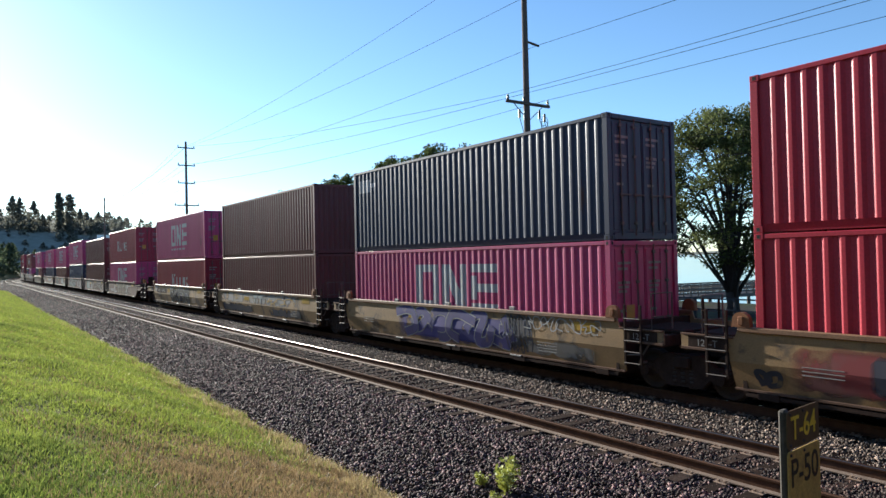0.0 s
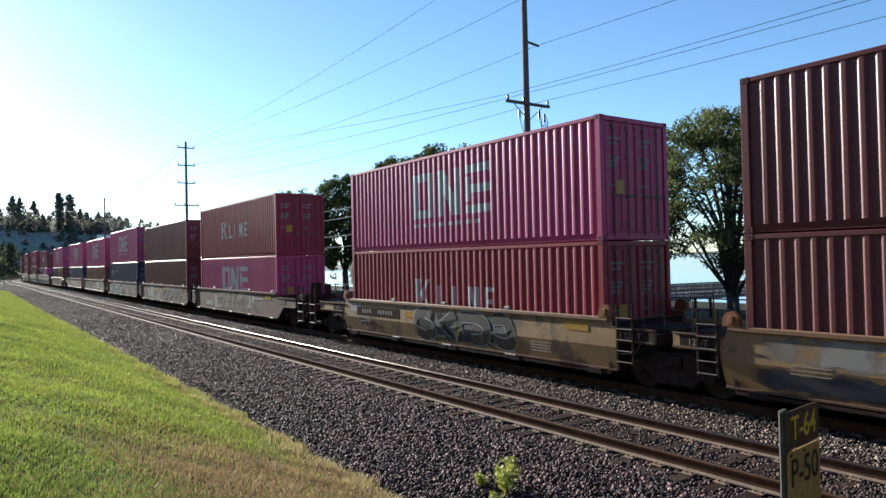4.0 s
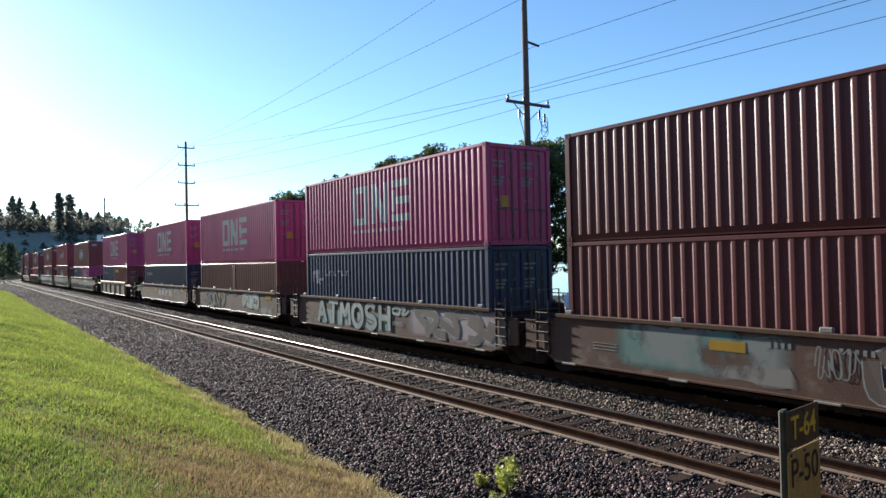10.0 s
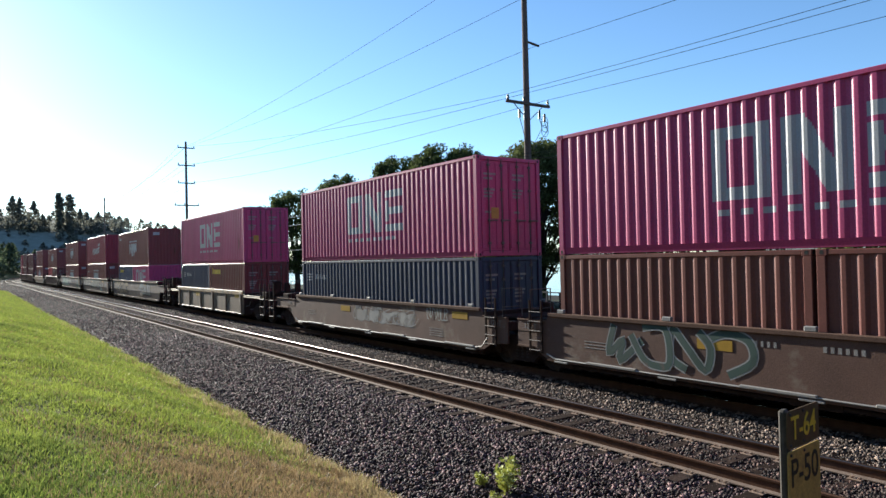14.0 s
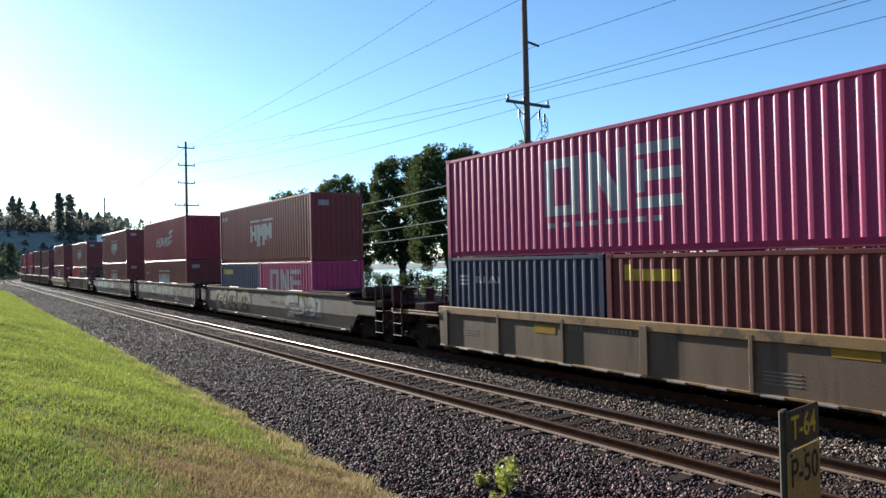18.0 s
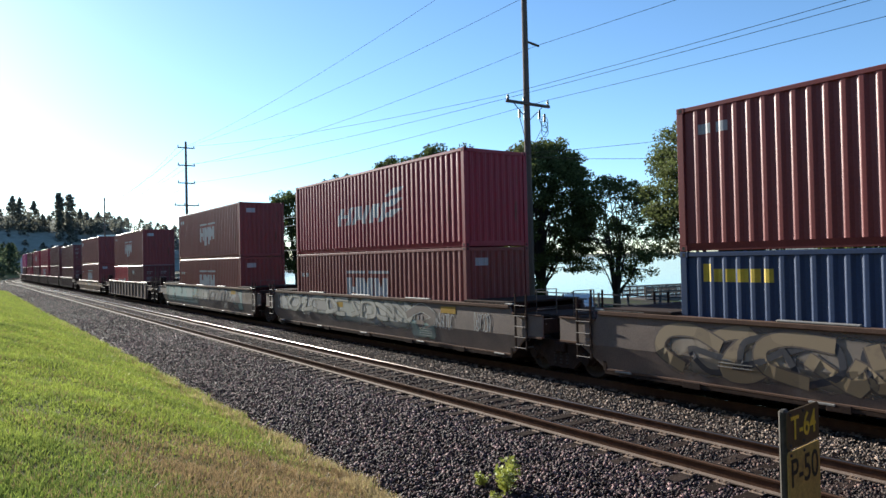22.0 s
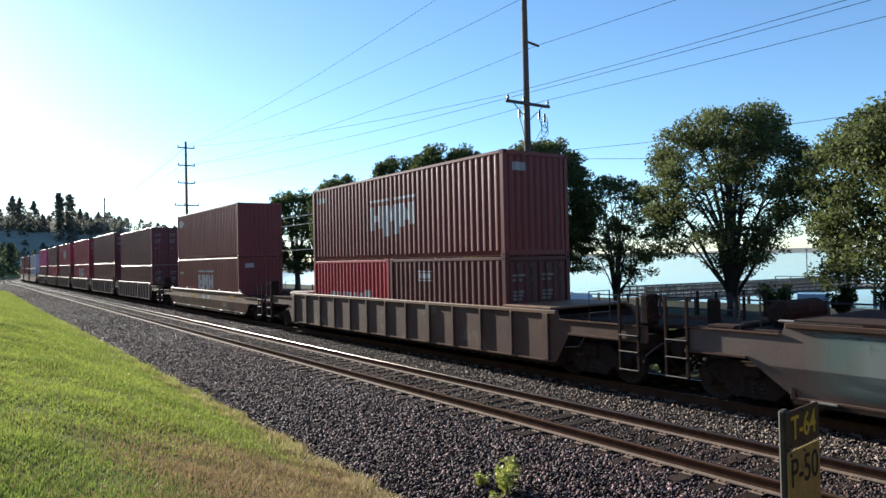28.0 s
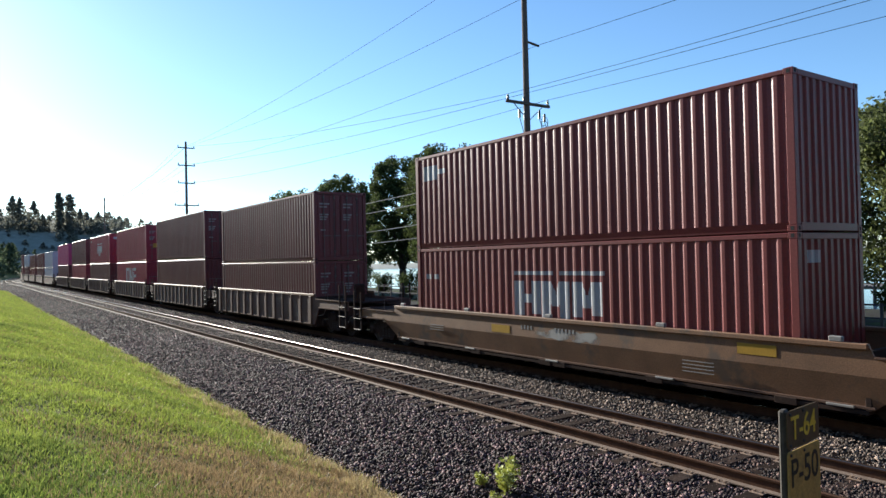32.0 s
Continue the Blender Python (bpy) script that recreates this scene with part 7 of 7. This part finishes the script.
def bank():
    """An unseen slope added landward of the lawn, behind the camera, to block low sky light."""
    g = Build()
    for i in range(41):
        y = -320 + i * 15
        k = 1 + 0.2 * noise.noise((i * 0.4, 7, 0))
        for x, z in ((-13, 1.3), (-16, 9 * k), (-22, 17 * k), (-38, 25 * k), (-90, 28 * k), (-200, 24)):
            g.v.append((x + 1.5 * noise.noise((i * 0.7, x, 1)), y, z))
    for i in range(40):
        for j in range(5):
            g.f.append((i * 6 + j, i * 6 + 6 + j, i * 6 + 7 + j, i * 6 + 1 + j))
            g.m.append(0)
    tagged(new("wooded_bank", g.mesh("wooded_bank", [M["hill"]], True)), "unseen bluff added on the landward side to block sky light", "hill", kind="structure")


bank()


def blockers_behind():
    """Unseen trees added behind the camera, both sides of the line, to darken facing ends."""
    rng = np.random.default_rng(77)
    rnd = random.Random(77)
    cs = [(rnd.uniform(19, 40), rnd.uniform(-95, -14), -1.0, rnd.uniform(15, 23), rnd.uniform(4.5, 6.5), 280) for _ in range(56)]
    cs += [(rnd.uniform(-12, 2), rnd.uniform(-90, -16), 0.5, rnd.uniform(13, 21), rnd.uniform(4, 6), 260) for _ in range(46)]
    cs += [(rnd.uniform(-5, 30), rnd.uniform(-150, -110), -0.5, rnd.uniform(20, 28), rnd.uniform(6, 8), 240) for _ in range(34)]
    v, f = conifer_cloud(cs, rng, True, 0.055)
    tagged(new("park_trees", stuff_mesh("park_trees", v, f, [M["leafdeep"]])), "unseen rows of trees added behind the view to block sky light", "trees", kind="stuff")


blockers_behind()
M["weedleaf"] = mat("weed_leaves", (0.4, 0.42, 0.085), rough=0.5, vary=0.3, scale=8, bump=0, random_by="island", through=0.4)
weed(6.27, 7.5, 0.55, 1, "bright yellow-green leafy weed growing in the ballast")
weed(6.2, 8.0, 0.28, 2, "small yellow-green weed growing in the ballast")
weed(5.92, 7.3, 0.24, 3, "small yellow-green weed growing in the ballast")


def parked_car(x, y, colour, label, turn):
    root = tagged(new("parked_car"), label, "car", "parked cars")
    root.matrix_basis = pose(x, y, ground_z(x) + 0.02, 0, 0, turn)
    body = [(-2.2, 0.35), (-2.25, 0.7), (-2.1, 0.92), (-1.2, 0.98), (-0.5, 1.4), (1.1, 1.42), (1.8, 1.0), (2.2, 0.92), (2.25, 0.4), (2.1, 0.28), (-2.1, 0.28)]
    b = Build()
    b.prism(body, "y", -0.86, 0.86)
    part("body", b.mesh("body", [M[colour]]), root)
    g = Build()
    g.prism([(-1.05, 1.0), (-0.47, 1.35), (1.05, 1.37), (1.62, 1.02)], "y", -0.868, 0.868)
    part("windows", g.mesh("windows", [M["carglass"]]), root)
    w = Build()
    w.tube([(0, -0.1, 0), (0, 0.1, 0)], 0.32, 16)
    me = w.mesh("wheel", [M["gap"]])
    for wx in (-1.4, 1.4):
        for wy in (-0.8, 0.8):
            part("wheel", me, root, m=pose(wx, wy, 0.31))


M["carsilver"] = mat("silver_car_paint", (0.42, 0.44, 0.46), rough=0.25, metal=0.5, vary=0.05)
M["carwhite"] = mat("white_car_paint", (0.7, 0.7, 0.7), rough=0.25, vary=0.05)
M["carglass"] = mat("dark_car_glass", (0.02, 0.025, 0.03), rough=0.08, vary=0.1, bump=0)
M["asphalt"] = mat("park_road_asphalt", (0.05, 0.048, 0.046), rough=1.0, spec=0.05, vary=0.3, scale=1.5, fine=40, bump=0.3)
house(9.1, 520, 20, 13, 1, "pale house with grey gable roof on the hillside")
rd = Build()
rd.box(27.6, 33.2, -60, 175, -0.95, -0.79)
tagged(new("road", rd.mesh("road", [M["asphalt"]])), "narrow asphalt park road behind the tracks", "road", kind="structure")
parked_car(43.7, 21.9, "carsilver", "silver car parked near the shore", 26)
parked_car(31.5, 30.3, "carwhite", "white car parked on the park road", 48)


def marker_sign():
    M["signface"] = mat("dark_sign_face", (0.11, 0.07, 0.03), rough=0.6, vary=0.35, scale=7)
    M["signyellow"] = mat("yellow_sign_paint", (0.9, 0.56, 0.05), rough=0.55, vary=0.3, scale=9)
    M["signtan"] = mat("faded_tan_sign_face", (0.5, 0.32, 0.085), rough=0.7, vary=0.35, scale=9, tint=(0.3, 0.19, 0.07), tint_at=0.55, tint_scale=5)
    M["signpost"] = mat("grey_weathered_post", (0.07, 0.06, 0.05), rough=0.9, vary=0.4, scale=6)
    M["signink"] = mat("black_sign_figures", (0.035, 0.025, 0.015), rough=0.7, vary=0.3, scale=9)
    root = tagged(new("speed_sign"), "small track-side speed sign, yellow figures on dark plate over yellow plate", "sign")
    root.matrix_basis = pose(5.478, 2.99, 0.022, 0, 0, 5)
    gz = float(bed_z(np.array([5.5]))[0])
    b = Build()
    b.box(-0.01, 0.08, 0.004, 0.066, gz - 0.12, 1.612, c=0.018)
    part("post", b.mesh("post", [M["signpost"]]), root)
    for name, z0, z1, body, word, ink, size, zc in (("upper_plate", 1.287, 1.6, "signface", "T-64", "signyellow", 0.275, 1.44), ("lower_plate", 0.72, 1.268, "signtan", "P-50", "signink", 0.325, 1.075)):
        b = Build()
        r = 0.03
        x0, x1 = 0.0, 0.62
        out = [(x0, z0 + r), (x0 + r, z0), (x1 - r, z0), (x1, z0 + r), (x1, z1 - r), (x1 - r * 0.3, z1 - r * 0.3), (x1 - r, z1), (x0 + r, z1), (x0 + r * 0.3, z1 - r * 0.3), (x0, z1 - r)]
        b.prism(out, "y", -0.006, 0.003)
        p = part(name, b.mesh(name, [M[body]]), root)
        cu = bpy.data.curves.new("inscription", "FONT")
        cu.body, cu.size, cu.align_x, cu.align_y, cu.extrude = word, size, "CENTER", "CENTER", 0.001
        cu.offset = 0.003
        cu.materials.append(M[ink])
        f = new("inscription", cu)
        f.parent = p
        f.matrix_basis = pose(0.31, -0.0085, zc, 90, 0, 0) @ Matrix.Diagonal((0.92, 1.0, 1, 1))
        bolt = kept("signbolt", lambda: bar_mesh("bolt", -0.012, 0.012, -0.012, 0.0, -0.012, 0.012, M["darksteel"], 0.004))
        for z in (z0 + 0.03, z1 - 0.03):
            part("bolt", bolt, p, m=pose(0.05, -0.0055, z))
            part("bolt", bolt, p, m=pose(0.3, -0.0055, z))


marker_sign()
make_train()
make_ties()
make_stones()


# ---- movement ----
def travelled(t):
    return 7.8 * t - 0.0072 * t * t


def motions():
    for thing, mid, base, z in MOVING:
        rows = []
        for k in range(33):
            q, h = line(mid - travelled(k), TRAIN_X)
            rows.append((float(k), pose(q.x, q.y, z, 0, 0, h) @ pose(0, base, 0)))
        walk(thing, rows)
    for w, dy in WHEELS:
        rows = []
        for k in range(481):
            t = k / 15
            rows.append((t, pose(0, dy, 0.455, math.degrees(travelled(t) / 0.425))))
        walk(w, rows)


motions()
